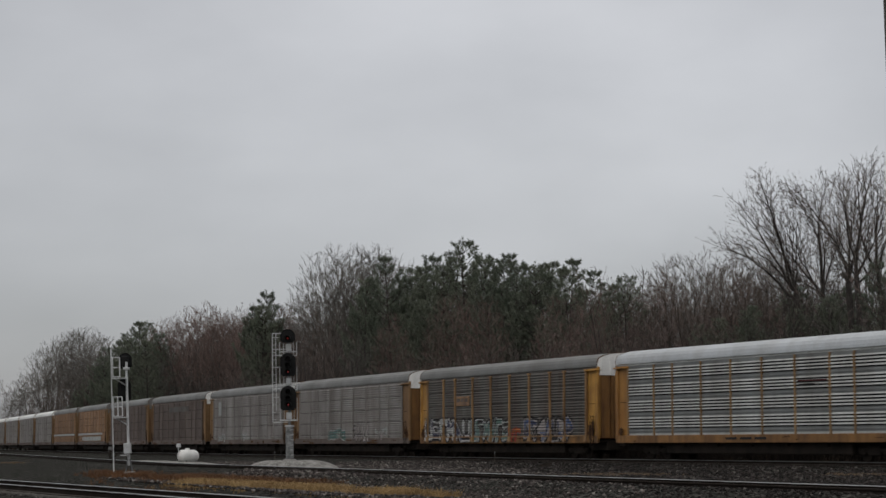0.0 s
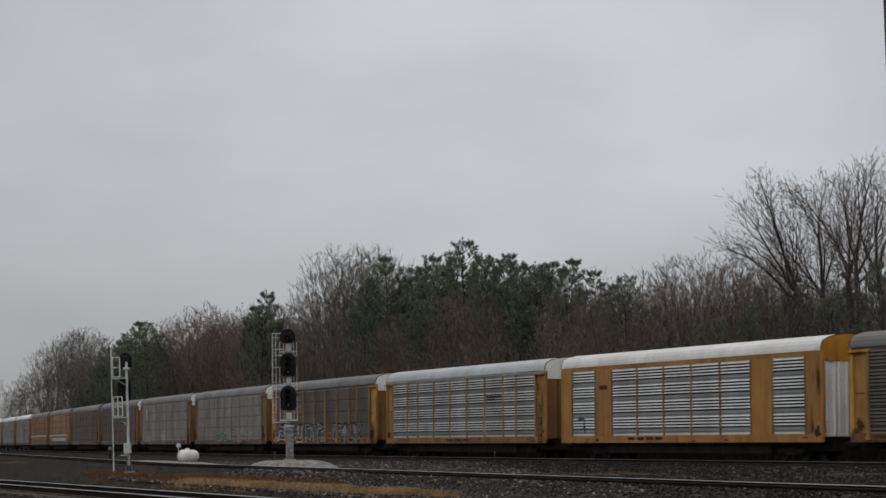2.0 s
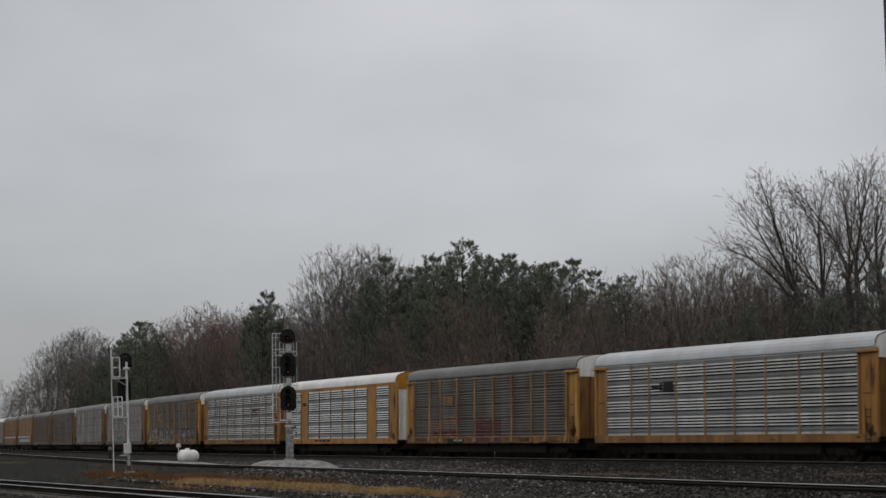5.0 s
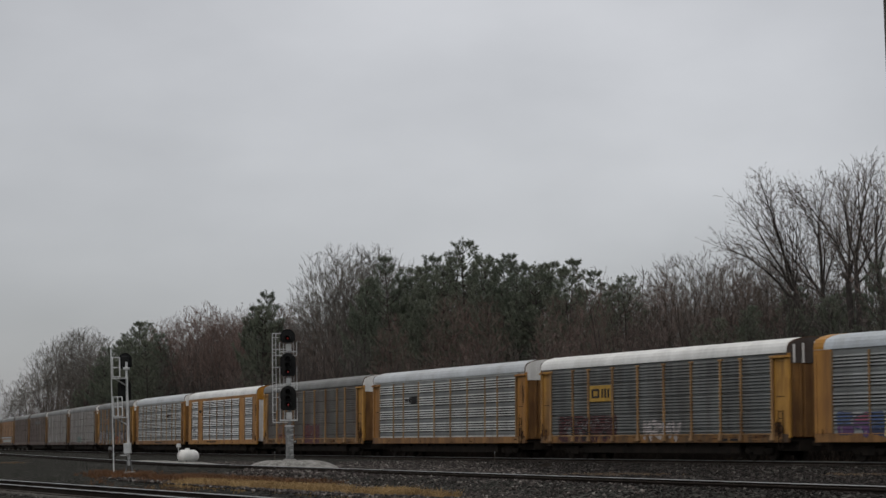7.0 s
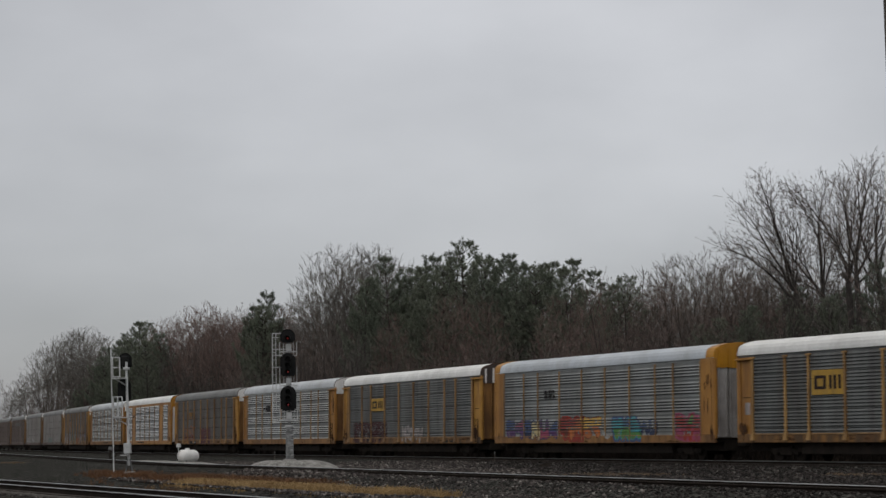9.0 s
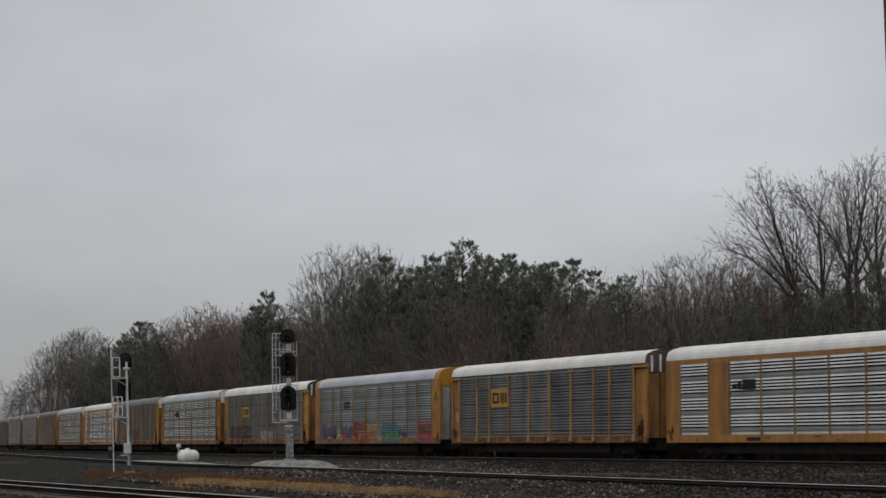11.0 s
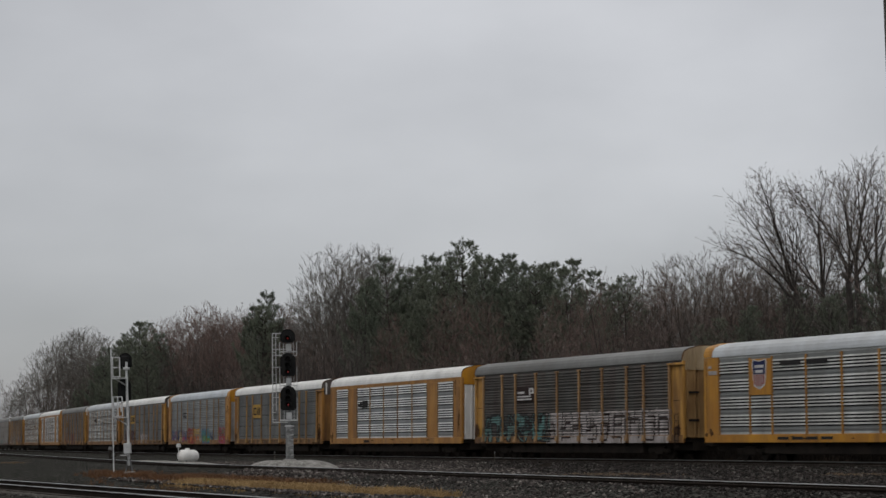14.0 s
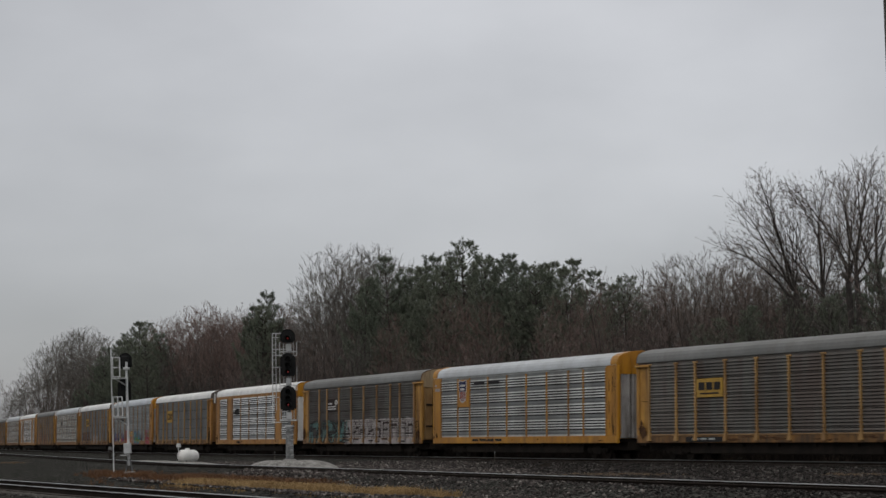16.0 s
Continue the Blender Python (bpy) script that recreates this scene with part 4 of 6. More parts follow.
def bars(name, x0, x1, z0, z1, mat, shares, label=""):
    """Plain bars on the sheet: (left, right, top, bottom) shares of the field."""
    def make(car, style, flush):
        for a, b, c, d in shares:
            slab(name, x0 + (x1 - x0) * a, x0 + (x1 - x0) * b, z0 + (z1 - z0) * c, z0 + (z1 - z0) * d, mat, car, HALF + 0.05, HALF + 0.058)
    return make


def slab(name, x0, x1, z0, z1, mat, parent, y0, y1):
    return part(name, box(min(x0, x1), max(x0, x1), y0, y1, min(z0, z1), max(z0, z1), 0.008), mat, parent)


def plate(x0, x1, z0, z1, mat, ink, bars, label):
    """Emblem plate with plain bars: bars are (left, right, top, bottom) shares of the plate."""
    def make(car, style, flush):
        p = slab("emblem_plate", x0, x1, z0, z1, mat, car, HALF + 0.03, HALF + 0.085)
        tagged(p, label)
        for a, b, c, d in bars:
            slab("emblem_bar", x0 + (x1 - x0) * a, x0 + (x1 - x0) * b, z0 + (z1 - z0) * c, z0 + (z1 - z0) * d, ink, p, HALF + 0.086, HALF + 0.093)
    return make


def patch(name, x0, x1, z0, z1, mat, label="", y=None):
    y = HALF + 0.045 if y is None else y
    return lambda car, style, flush: tagged(slab(name, x0, x1, z0, z1, mat, car, y, y + 0.012), label)


def shield(car, style, flush):
    p = slab("emblem_plate", 9.15, 7.2, 4.96, 3.2, yellow_bright, car, HALF + 0.0, HALF + 0.075)
    tagged(p, "yellow plate with a blue, white and red shield")
    pts = [(-0.5, 0.42), (-0.42, 0.5), (0, 0.44), (0.42, 0.5), (0.5, 0.42), (0.42, -0.1), (0.36, -0.36), (0, -0.5), (-0.36, -0.36), (-0.42, -0.1)]

    def cut(name, sx, sz, mat, y, keep):
        q = [(a, b) for a, b in pts if keep(b)]
        bm = bmesh.new()
        ring = [bm.verts.new((8.18 + a * sx, y, 4.2 + b * sz)) for a, b in q]
        back = [bm.verts.new((v.co.x, y - 0.01, v.co.z)) for v in ring]
        bm.faces.new(ring)
        bm.faces.new(back[::-1])
        for i in range(len(ring)):
            j = (i + 1) % len(ring)
            bm.faces.new((ring[i], back[i], back[j], ring[j]))
        part(name, bm, mat, p)
    cut("shield_border", 1.3, 1.5, P_WHITE, HALF + 0.086, lambda b: True)
    cut("shield_field", 1.16, 1.4, P_PALE, HALF + 0.092, lambda b: b < 0.43)
    cut("shield_top", 1.16, 1.4, P_DEEP, HALF + 0.094, lambda b: b > 0.3)
    slab("shield_band", 8.18 + 0.53, 8.18 - 0.53, 4.8, 4.22, P_DEEP, p, HALF + 0.09, HALF + 0.0945)
    for i in range(5):
        slab("shield_stripe", 8.18 - 0.45 + i * 0.2, 8.18 - 0.34 + i * 0.2, 4.2, 3.62 if 0 < i < 4 else 3.74, P_RED, p, HALF + 0.09, HALF + 0.098)
    for i in range(2):
        slab("shield_bar", 8.18 - 0.38 + 0.05 * i, 8.18 + 0.38 - 0.05 * i, 4.66 - i * 0.24, 4.52 - i * 0.24, P_WHITE, p, HALF + 0.095, HALF + 0.1)


def lettering(x0, x1, z, n, mat=P_BLACK, h=0.22):
    """A line of unreadable lettering: one plain bar for each word."""
    def make(car, style, flush):
        step = (x1 - x0) / n
        for i in range(n):
            slab("lettering_bar", x0 + step * (i + 0.08), x0 + step * (i + 0.86), z, z - h, mat, car, HALF + 0.05, HALF + 0.06)
    return make


RING = [(0.1, 0.46, 0.22, 0.34), (0.1, 0.46, 0.66, 0.78), (0.1, 0.18, 0.34, 0.66), (0.38, 0.46, 0.34, 0.66), (0.56, 0.64, 0.22, 0.78), (0.7, 0.78, 0.22, 0.78), (0.84, 0.92, 0.22, 0.78)]
BLOCKS = [(0.08, 0.32, 0.2, 0.62), (0.38, 0.62, 0.2, 0.62), (0.68, 0.92, 0.2, 0.62), (0.15, 0.85, 0.76, 0.84)]
MARK = [(0.1, 0.3, 0.25, 0.75), (0.36, 0.62, 0.25, 0.75), (0.68, 0.9, 0.25, 0.75)]


def spec(style, roof, panel, paint, hood, door, label, *extras, **more):
    return dict(style=style, roof=roof, panel=panel, paint=paint, hood=hood, door=door, label=label, extras=extras, **more)


def make_cars():
    far = "grey slatted autorack car with white roof and brown ends"
    table = {
        -12: spec("mid", white, sheet_mid, yellow_old, white, yellow_old, far),
        -11: spec("mid", white, sheet_mid, yellow_old, white, yellow_old, far),
        -10: spec("mid", white, sheet_mid, yellow_old, white, yellow_old, far),
        -9: spec("mid", white, sheet_mid, yellow_old, white, yellow_old, far),
        -8: spec("mid", white, sheet_mid, yellow_old, white, yellow_old, far),
        -7: spec("mid", roof_grey, sheet_ochre, yellow_old, roof_grey, yellow_old, "ochre and brown autorack car with grey roof and a pale stripe",
                 patch("stripe", 12.5, -12.5, 2.35, 2.1, P_PALE, y=HALF + 0.07)),
        -6: spec("mid", roof_grey, sheet_ochre, yellow_old, roof_grey, yellow_old, "ochre and brown autorack car with grey roof and a pale stripe",
                 patch("stripe", 12.5, -10.0, 2.35, 2.1, P_PALE, y=HALF + 0.07), patch("patch", 8.5, -9.0, 1.9, 1.4, P_PALE)),
        -5: spec("mid", roof_grey, sheet_brown, yellow_old, roof_grey, yellow_old, "rusty brown slatted autorack car with grey roof"),
        -4: spec("mid", roof_grey, sheet_brown, yellow_old, white, yellow_old, "dark rusty autorack car with grey roof and white hoods",
                 patch("patch", 4.0, -6.0, 4.6, 4.1, sheet_dark, y=HALF + 0.045)),
        -3: spec("mid", roof_grey, sheet_mid, yellow_old, white, yellow_old, "dull grey autorack car with pale patches on its side",
                 patch("patch", 9.99, 8.9, 4.7, 3.5, P_PALE, "pale repair sheet"), piece(10.2, 7.6, 2.4, 1.0, 61, 2, [P_WORN, P_PALE], ((1, 2),), edge=2), piece(1.8, -1.6, 2.45, 1.05, 62, 3, [P_WORN, P_PALE], ((1, 2),))),
        -2: spec("mid", roof_grey, sheet_mid, yellow_old, white, grimy_shade_ochre, "dull grey autorack car with faint painting along its sill",
                 piece(4.6, 0.4, 2.1, 1.1, 63, 4, [P_SEA, P_PALE, P_GREYTEAL], ((1, 3), (3, 1)), edge=2, stroke=0.14), piece(-1.2, -4.9, 2.5, 0.95, 64, 4, [P_WORN, P_BLACK], ((1, 1),), edge=2, stroke=0.12),
                 piece(-6.2, -9.1, 2.1, 1.1, 65, 3, [P_PALE, P_WORN], ((1, 2),), stroke=0.13)),
        -1: spec("old", roof_grey, sheet_dark, yellow_light, white, grimy_shade_ochre, "dark brown autorack car with pale graffiti along its side",
                 plate(6.95, 4.8, 3.9, 3.3, sheet_ochre, sheet_brown, BLOCKS, "faded ochre emblem plate"),
                 piece(12.5, 4.8, 2.6, 0.92, 66, 6, [P_WHITE, P_NAVY, P_PALE, P_BLACK], ((2, 3), (4, 2), (3, 4)), "white and slate-blue graffiti", edge=1, halo=4, stroke=0.11, line_w=0.1, wear=0.15),
                 piece(4.6, -1.2, 2.5, 0.92, 67, 6, [P_PALE, P_BLACK, P_SEA, P_GREYTEAL], ((3, 4), (2, 3)), "grey-green graffiti", edge=1, halo=2, stroke=0.11, line_w=0.09, wear=0.15),
                 piece(-1.2, -3.0, 2.0, 0.95, 167, 2, [P_ORANGE, P_RED], ((1, 2),), edge=2, stroke=0.1),
                 piece(-3.4, -10.2, 2.5, 0.92, 68, 7, [P_WORN, P_BLUE, P_NAVY, P_BLACK], ((2, 3), (3, 4), (1, 2)), "blue and white graffiti", edge=1, halo=4, stroke=0.11, line_w=0.09, wear=0.15), post=post_tan),
        0: spec("new", roof_pale, silver_worn, yellow, white, grimy_shade_ochre, "silver slatted autorack car with ochre posts and pale roof",
                patch("torn_slat", -4.6, -7.0, 3.84, 3.76, P_MAROON), patch("torn_slat", -4.7, -6.0, 3.66, 3.60, P_BLACK), lettering(2.0, -2.0, 1.17, 3, h=0.12)),
        1: spec("wide", white, silver, yellow, yellow_bright, white_door, "ochre autorack car with silver louvres and white end doors",
                bars("emblem_bar", 8.7, 7.6, 4.2, 3.75, P_BLACK, MARK), piece(11.3, 10.4, 2.4, 1.3, 69, 1, [P_DEEP, P_BLACK], ((1, 2),), stroke=0.1), lettering(5.4, 1.4, 1.2, 4, h=0.14), patch("notice", 9.1, 8.7, 1.12, 1.0, P_BLACK)),
        2: spec("old", roof_grey, sheet_dark, yellow_light, white, grimy_shade_ochre, "dark slatted autorack car with pink and orange graffiti",
                plate(6.4, 4.9, 3.95, 3.35, sheet_dark, P_AMBER, [(0.0, 0.26, 0, 0.25), (0.0, 0.1, 0.25, 0.7), (0.0, 0.26, 0.52, 0.7), (0.36, 0.62, 0, 0.7), (0.72, 0.8, 0, 0.7), (0.9, 1, 0, 0.7), (0, 1, 0.85, 1)], "faded amber emblem"),
                piece(8.9, 4.1, 2.75, 1.25, 70, 4, [P_ORANGE, P_RED, P_RUSTRED], ((1, 1), (1, 3)), "thin orange graffiti outlines", hollow=True, stroke=0.24, line_w=0.07), piece(8.6, 4.0, 1.9, 0.95, 170, 5, [P_RUSTRED, P_RED], ((1, 1), (1, 2)), stroke=0.12),
                spray(1.5, -2.6, 2.5, 0.92, [P_PLUM, P_RUSTRED], walled(71, 3, 4.1, 1.58, 1, 2), "faded plum-coloured graffiti"),
                patch("patch", 6.0, 3.2, 1.2, 0.93, P_BLACK), lettering(5.0, 3.4, 1.15, 2, P_PALE, 0.12)),
        3: spec("new", roof_pale, silver_worn, yellow, white, grimy_shade_ochre, "silver slatted autorack car with dark emblem and pale roof",
                bars("emblem_bar", 6.8, 4.5, 4.1, 3.6, P_BLACK, [(0.0, 0.3, 0.3, 0.6), (0.36, 0.48, 0.1, 0.9), (0.52, 0.98, 0.0, 1.0)])),
        4: spec("old", white, sheet_slate, yellow_light, white_door, grimy_shade_ochre, "dark autorack car with yellow emblem plate and white roof",
                plate(6.95, 4.4, 4.1, 3.2, PLATE, P_BLACK, RING, "yellow emblem plate"),
                piece(11.0, 3.9, 2.45, 0.92, 73, 7, [P_MAROON, P_PALE, P_BLACK], ((1, 1), (1, 3)), "dark maroon graffiti with pale outlines", edge=3, halo=1, stroke=0.15), piece(10.4, 4.0, 2.3, 1.5, 173, 6, [P_PALE], ((1, 1),), hollow=True, stroke=0.1, line_w=0.045, wear=0.5),
                piece(0.9, -3.2, 2.2, 0.92, 74, 4, [P_WORN, P_MAROON], ((1, 1),), "worn white graffiti", stroke=0.16), lettering(-7.0, -9.0, 1.1, 2, h=0.12)),
        5: spec("new", roof_blue, silver_dull, yellow, yellow_bright, grey_door, "grey autorack car with rainbow graffiti and bluish roof",
                bars("emblem_bar", 6.3, 4.8, 3.98, 3.5, P_BLACK, [(0.05, 0.3, 0.0, 0.4), (0.4, 0.95, 0.0, 0.35), (0.05, 0.35, 0.6, 1.0), (0.45, 0.7, 0.5, 1.0), (0.8, 0.98, 0.6, 1.0)]),
                piece(11.6, 4.6, 2.45, 1.0, 75, 6, [P_PURPLE, P_BLUE, P_CREAM, P_PINK, P_NAVY], ((2, 1), (4, 1), (2, 5), (3, 3), (1, 4), (2, 1)), "purple and blue graffiti", edge=5, stroke=0.2),
                piece(4.4, 1.2, 2.45, 0.95, 76, 3, [P_RED, P_ORANGE, P_WHITE, P_RUSTRED], ((1, 4), (1, 2), (2, 1)), "red graffiti", edge=4, halo=1, stroke=0.2), piece(1.6, -1.0, 2.5, 0.95, 77, 2, [P_YELLOW, P_ORANGE, P_RUSTRED], ((1, 2),), "yellow graffiti", edge=3, stroke=0.24),
                piece(-1.0, -2.2, 1.7, 0.95, 177, 1, [P_PALE], ((1, 1),), stroke=0.12), piece(-2.2, -5.6, 2.35, 0.95, 78, 3, [P_TEAL, P_GREEN, P_BLUE], ((1, 2), (3, 2)), "teal and green graffiti", edge=1, halo=3, stroke=0.26), piece(-5.4, -7.4, 2.3, 1.2, 79, 2, [P_BLUE, P_NAVY], ((1, 2),), stroke=0.16),
                piece(-9.3, -12.0, 2.45, 0.95, 80, 3, [P_RED, P_GREEN, P_PINK], ((1, 3), (2, 1)), "red and green graffiti", edge=1, halo=3, stroke=0.18), flush=True),
        6: spec("old", white, sheet_slate, yellow, white_door, grimy_shade_ochre, "dark autorack car with large ochre emblem plate",
                plate(6.9, 4.35, 4.25, 3.1, PLATE, P_UMBER, RING, "large yellow emblem plate"), patch("notice", 12.75, 12.3, 2.85, 2.25, P_WORN, y=HALF - 0.045), post=post_ochre),
        7: spec("wide", white, silver, yellow, yellow_bright, white_door, "ochre autorack car with silver louvres and dark emblem",
                bars("emblem_bar", 6.9, 4.7, 4.0, 3.5, P_BLACK, [(0.02, 0.2, 0.4, 0.8), (0.24, 0.4, 0.15, 0.95), (0.44, 0.98, 0.0, 1.0)]), patch("notice", 5.6, 4.4, 1.16, 0.98, P_UMBER)),
        8: spec("old", roof_grey, sheet_soot, yellow_light, cream, door_tan, "dark autorack car with large white and green graffiti",
                plate(6.9, 4.4, 4.3, 3.38, P_UMBER, P_WHITE, [(0.05, 0.45, 0.34, 0.48), (0.03, 0.8, 0.62, 0.71), (0.03, 0.84, 0.8, 0.9), (0.7, 0.78, 0.15, 0.6), (0.78, 0.92, 0.12, 0.24), (0.88, 0.96, 0.2, 0.5), (0.78, 0.92, 0.4, 0.5)], "dark umber emblem plate with white bars"),
                piece(12.0, 2.4, 2.7, 0.95, 82, 8, [P_GREYTEAL, P_BLACK, P_SEA, P_PALE], ((2, 1), (1, 2), (2, 3)), "sea-green graffiti", edge=1, halo=2, stroke=0.16),
                spray(2.9, -12.1, 2.8, 0.9, [P_WORN, P_UMBER], walled(83, 9, 15.0, 1.9, 1, 2, 0.06), "large white graffiti with dark outlines"), lip=False),
        9: spec("new", roof_pale, silver_worn, yellow_bright, yellow_bright, grey_door, "bright yellow and silver autorack car with shield emblem", shield, lettering(6.6, 2.2, 4.8, 2), lettering(6.8, 2.0, 1.17, 4, h=0.14),
                patch("notice", 12.9, 12.6, 4.75, 4.62, P_WORN), patch("notice", 12.9, 12.1, 4.5, 4.3, P_WORN), sill=yellow_bright, flush=True),
        10: spec("old", roof_grey, sheet_dark, yellow_light, yellow_bright, grimy_shade_ochre, "brown-grey autorack car with yellow emblem plate", plate(7.0, 4.5, 4.15, 3.2, PLATE, P_BLACK, BLOCKS, "yellow emblem plate with dark bars"), patch("patch", 8.2, 4.6, 1.2, 0.93, P_BLACK),
                 lettering(7.6, 5.2, 1.14, 3, P_PALE, 0.1), post=post_ochre),
    }
    return [(j, autorack(s)) for j, s in table.items()]


CARS = make_cars()


# ---- trees ----
class Limbs:
    """Collects tapered prisms for trunks, limbs and twigs."""

    def __init__(self):
        self.v, self.f = [], []

    def rod(self, a, b, r0, r1, n):
        d = (b - a)
        if d.length < 1e-6:
            return
        d.normalize()
        u = d.orthogonal().normalized()
        w = d.cross(u)
        k = len(self.v)
        if n == 2:                   # a flat sliver, for the finest twigs
            t = len(self.f) * 1.7
            e = u * math.cos(t) + w * math.sin(t)
            for q in (a - e * r0, a + e * r0, b + e * r1, b - e * r1):
                self.v.append((q.x, q.y, q.z))
            self.f.append((k, k + 1, k + 2, k + 3))
            return
        for p, r in ((a, r0), (b, r1)):
            for i in range(n):
                t = 2 * math.pi * i / n
                q = p + (u * math.cos(t) + w * math.sin(t)) * r
                self.v.append((q.x, q.y, q.z))
        for i in range(n):
            j = (i + 1) % n
            self.f.append((k + i, k + j, k + n + j, k + n + i))

    def mesh(self, name, mat):
        return mesh_of(name, self.v, self.f, mat)


def rand_dir(rng):
    while True:
        v = Vector((rng.uniform(-1, 1), rng.uniform(-1, 1), rng.uniform(-1, 1)))
        if 0.1 < v.length < 1:
            return v.normalized()


def grow(rng, wood, twigs, p, d, length, r, level, top, kids, lift, wild, fork=0.0, fine=0.011, spread=((.5, 1.0),), begin=0.3):
    steps = (5, 5, 4, 3, 1)[min(level, 4)]
    n = (7, 5, 3, 2, 2)[min(level, 4)]
    to = wood if level < 3 else twigs
    nodes = [(p, d, r)]
    for i in range(steps):
        d = (d + rand_dir(rng) * wild[min(level, len(wild) - 1)] + Vector((0, 0, lift[min(level, len(lift) - 1)]))).normalized()
        q = p + d * length / steps
        shrink = (0.34 if fork else 0.6) if level == 0 else 0.66 if fork and level == 1 else 0.75
        r1 = max(r * (1 - shrink * (i + 1) / steps), fine if level else 0.0)
        to.rod(p, q, nodes[-1][2], r1, n)
        nodes.append((q, d, r1))
        p = q
    if level >= top:
        return
    start = begin if level == 0 else 0.18
    for i in range(kids[level]):
        t = start + (1 - start) * (i + rng.random()) / kids[level]
        k = min(int(t * steps), steps - 1)
        a, b = nodes[k], nodes[k + 1]
        u = t * steps - k
        q = a[0].lerp(b[0], u)
        side = rand_dir(rng)
        side = (side - side.dot(b[1]) * b[1]).normalized()
        open_ = rng.uniform(*spread[min(level, len(spread) - 1)])
        nd = (b[1] * (1.15 - 0.55 * open_) + side * open_).normalized()
        if fork and level == 0:
            share = fork * rng.uniform(0.8, 1.15)
        elif level == 0:
            share = rng.uniform(0.38, 0.58) * (1.25 - 0.45 * t)
        else:
            share = rng.uniform(0.34, 0.52) * (1.25 - 0.5 * t)
        grow(rng, wood, twigs, q, nd, length * share, max((a[2] * (1 - u) + b[2] * u) * (0.7 if fork and level < 2 else 0.6), fine), level + 1, top, kids, lift, wild, fork, fine, spread, begin)


def colonise(rng, stems, targets, fine, twig, count, law=1.95, loose=0.32):
    """Wood and twigs that reach from the stems (lists of points) to every target, thickening towards the root as real limbs do."""
    pts, par, dirs, far = [], [], [], []

    def add(p, k, d):
        pts.append(p)
        par.append(k)
        dirs.append(d)
        far.append(0.0 if k < 0 else far[k] + float(np.linalg.norm(p - pts[k])))
        return len(pts) - 1
    for stem in stems:
        last = -1
        if pts:
            last = int(np.argmin(np.linalg.norm(np.array(pts) - stem[0], axis=1)))
        for p, q in zip(stem, stem[1:]):
            d = q - p
            n = max(1, int(np.linalg.norm(d) / 0.5))
            for i in range(n):
                last = add(p + d * (i + 1) / n if pts else p, last, d / np.linalg.norm(d))
    root = np.array(pts[0])
    targets = sorted(targets, key=lambda p: float(np.linalg.norm(p - pts[len(pts) // 2])))
    size = len(pts) + 14 * len(targets) + 10
    P, D, F = np.zeros((size, 3)), np.zeros((size, 3)), np.zeros(size)
    n0 = len(pts)
    P[:n0], D[:n0], F[:n0] = pts, dirs, far
    tips = []
    for p in targets:
        k = len(pts)
        v = p - P[:k]
        r = np.linalg.norm(v, axis=1) + 1e-6
        cost = r * (1.25 - 0.75 * (v * D[:k]).sum(1) / r) + 0.22 * F[:k]
        cost[:3] += 4.0
        j = int(np.argmin(cost))
        gap = float(r[j])
        n = min(12, max(1, int(gap / 0.45)))
        a, c = P[j].copy(), P[j] + D[j] * gap * 0.34 + np.array([rng.uniform(-.06, .06) * gap, rng.uniform(-.06, .06) * gap, rng.uniform(-.06, .05) * gap])
        last = j
        for i in range(n):
            t = (i + 1) / n
            q = a * (1 - t) ** 2 + c * 2 * t * (1 - t) + p * t * t + np.array([rng.uniform(-.02, .02) for _ in range(3)])
            d = q - P[last]
            d = d / (np.linalg.norm(d) + 1e-9)
            m = add(q, last, d)
            P[m], D[m], F[m] = q, d, far[m]
            last = m
        tips.append(last)
    area = np.zeros(len(pts))
    kids = np.zeros(len(pts), int)
    for i in range(len(pts) - 1, -1, -1):
        if kids[i] == 0:
            area[i] = fine ** law
        if par[i] >= 0:
            area[par[i]] += area[i]
            kids[par[i]] += 1
    rad = area ** (1 / law)
    wood, twigs = Limbs(), Limbs()
    for i in range(len(pts)):
        k = par[i]
        if k < 0:
            continue
        a, b, r0, r1 = Vector(pts[k]), Vector(pts[i]), min(rad[k], rad[i] * 1.35), rad[i]
        if r1 > 0.045:
            wood.rod(a, b, r0, r1, 6)
        elif r1 > fine * 1.9:
            wood.rod(a, b, r0, r1, 3)
        else:
            twigs.rod(a, b, r0, r1, 2)
    for i in tips:
        p, d = Vector(pts[i]), Vector(dirs[i])
        for _ in range(count):
            e = (d + rand_dir(rng) * loose + Vector((0, 0, 0.1))).normalized()
            q = p - d * rng.uniform(0, 0.5)
            m = q + e * twig * rng.uniform(0.4, 1.0)
            twigs.rod(q, m, fine * 0.9, fine * 0.6, 2)
            for _ in range(2):
                g = (e + rand_dir(rng) * loose).normalized()
                at = q.lerp(m, rng.uniform(0.3, 0.9))
                twigs.rod(at, at + g * twig * rng.uniform(0.25, 0.55), fine * 0.7, fine * 0.5, 2)
    return wood, twigs


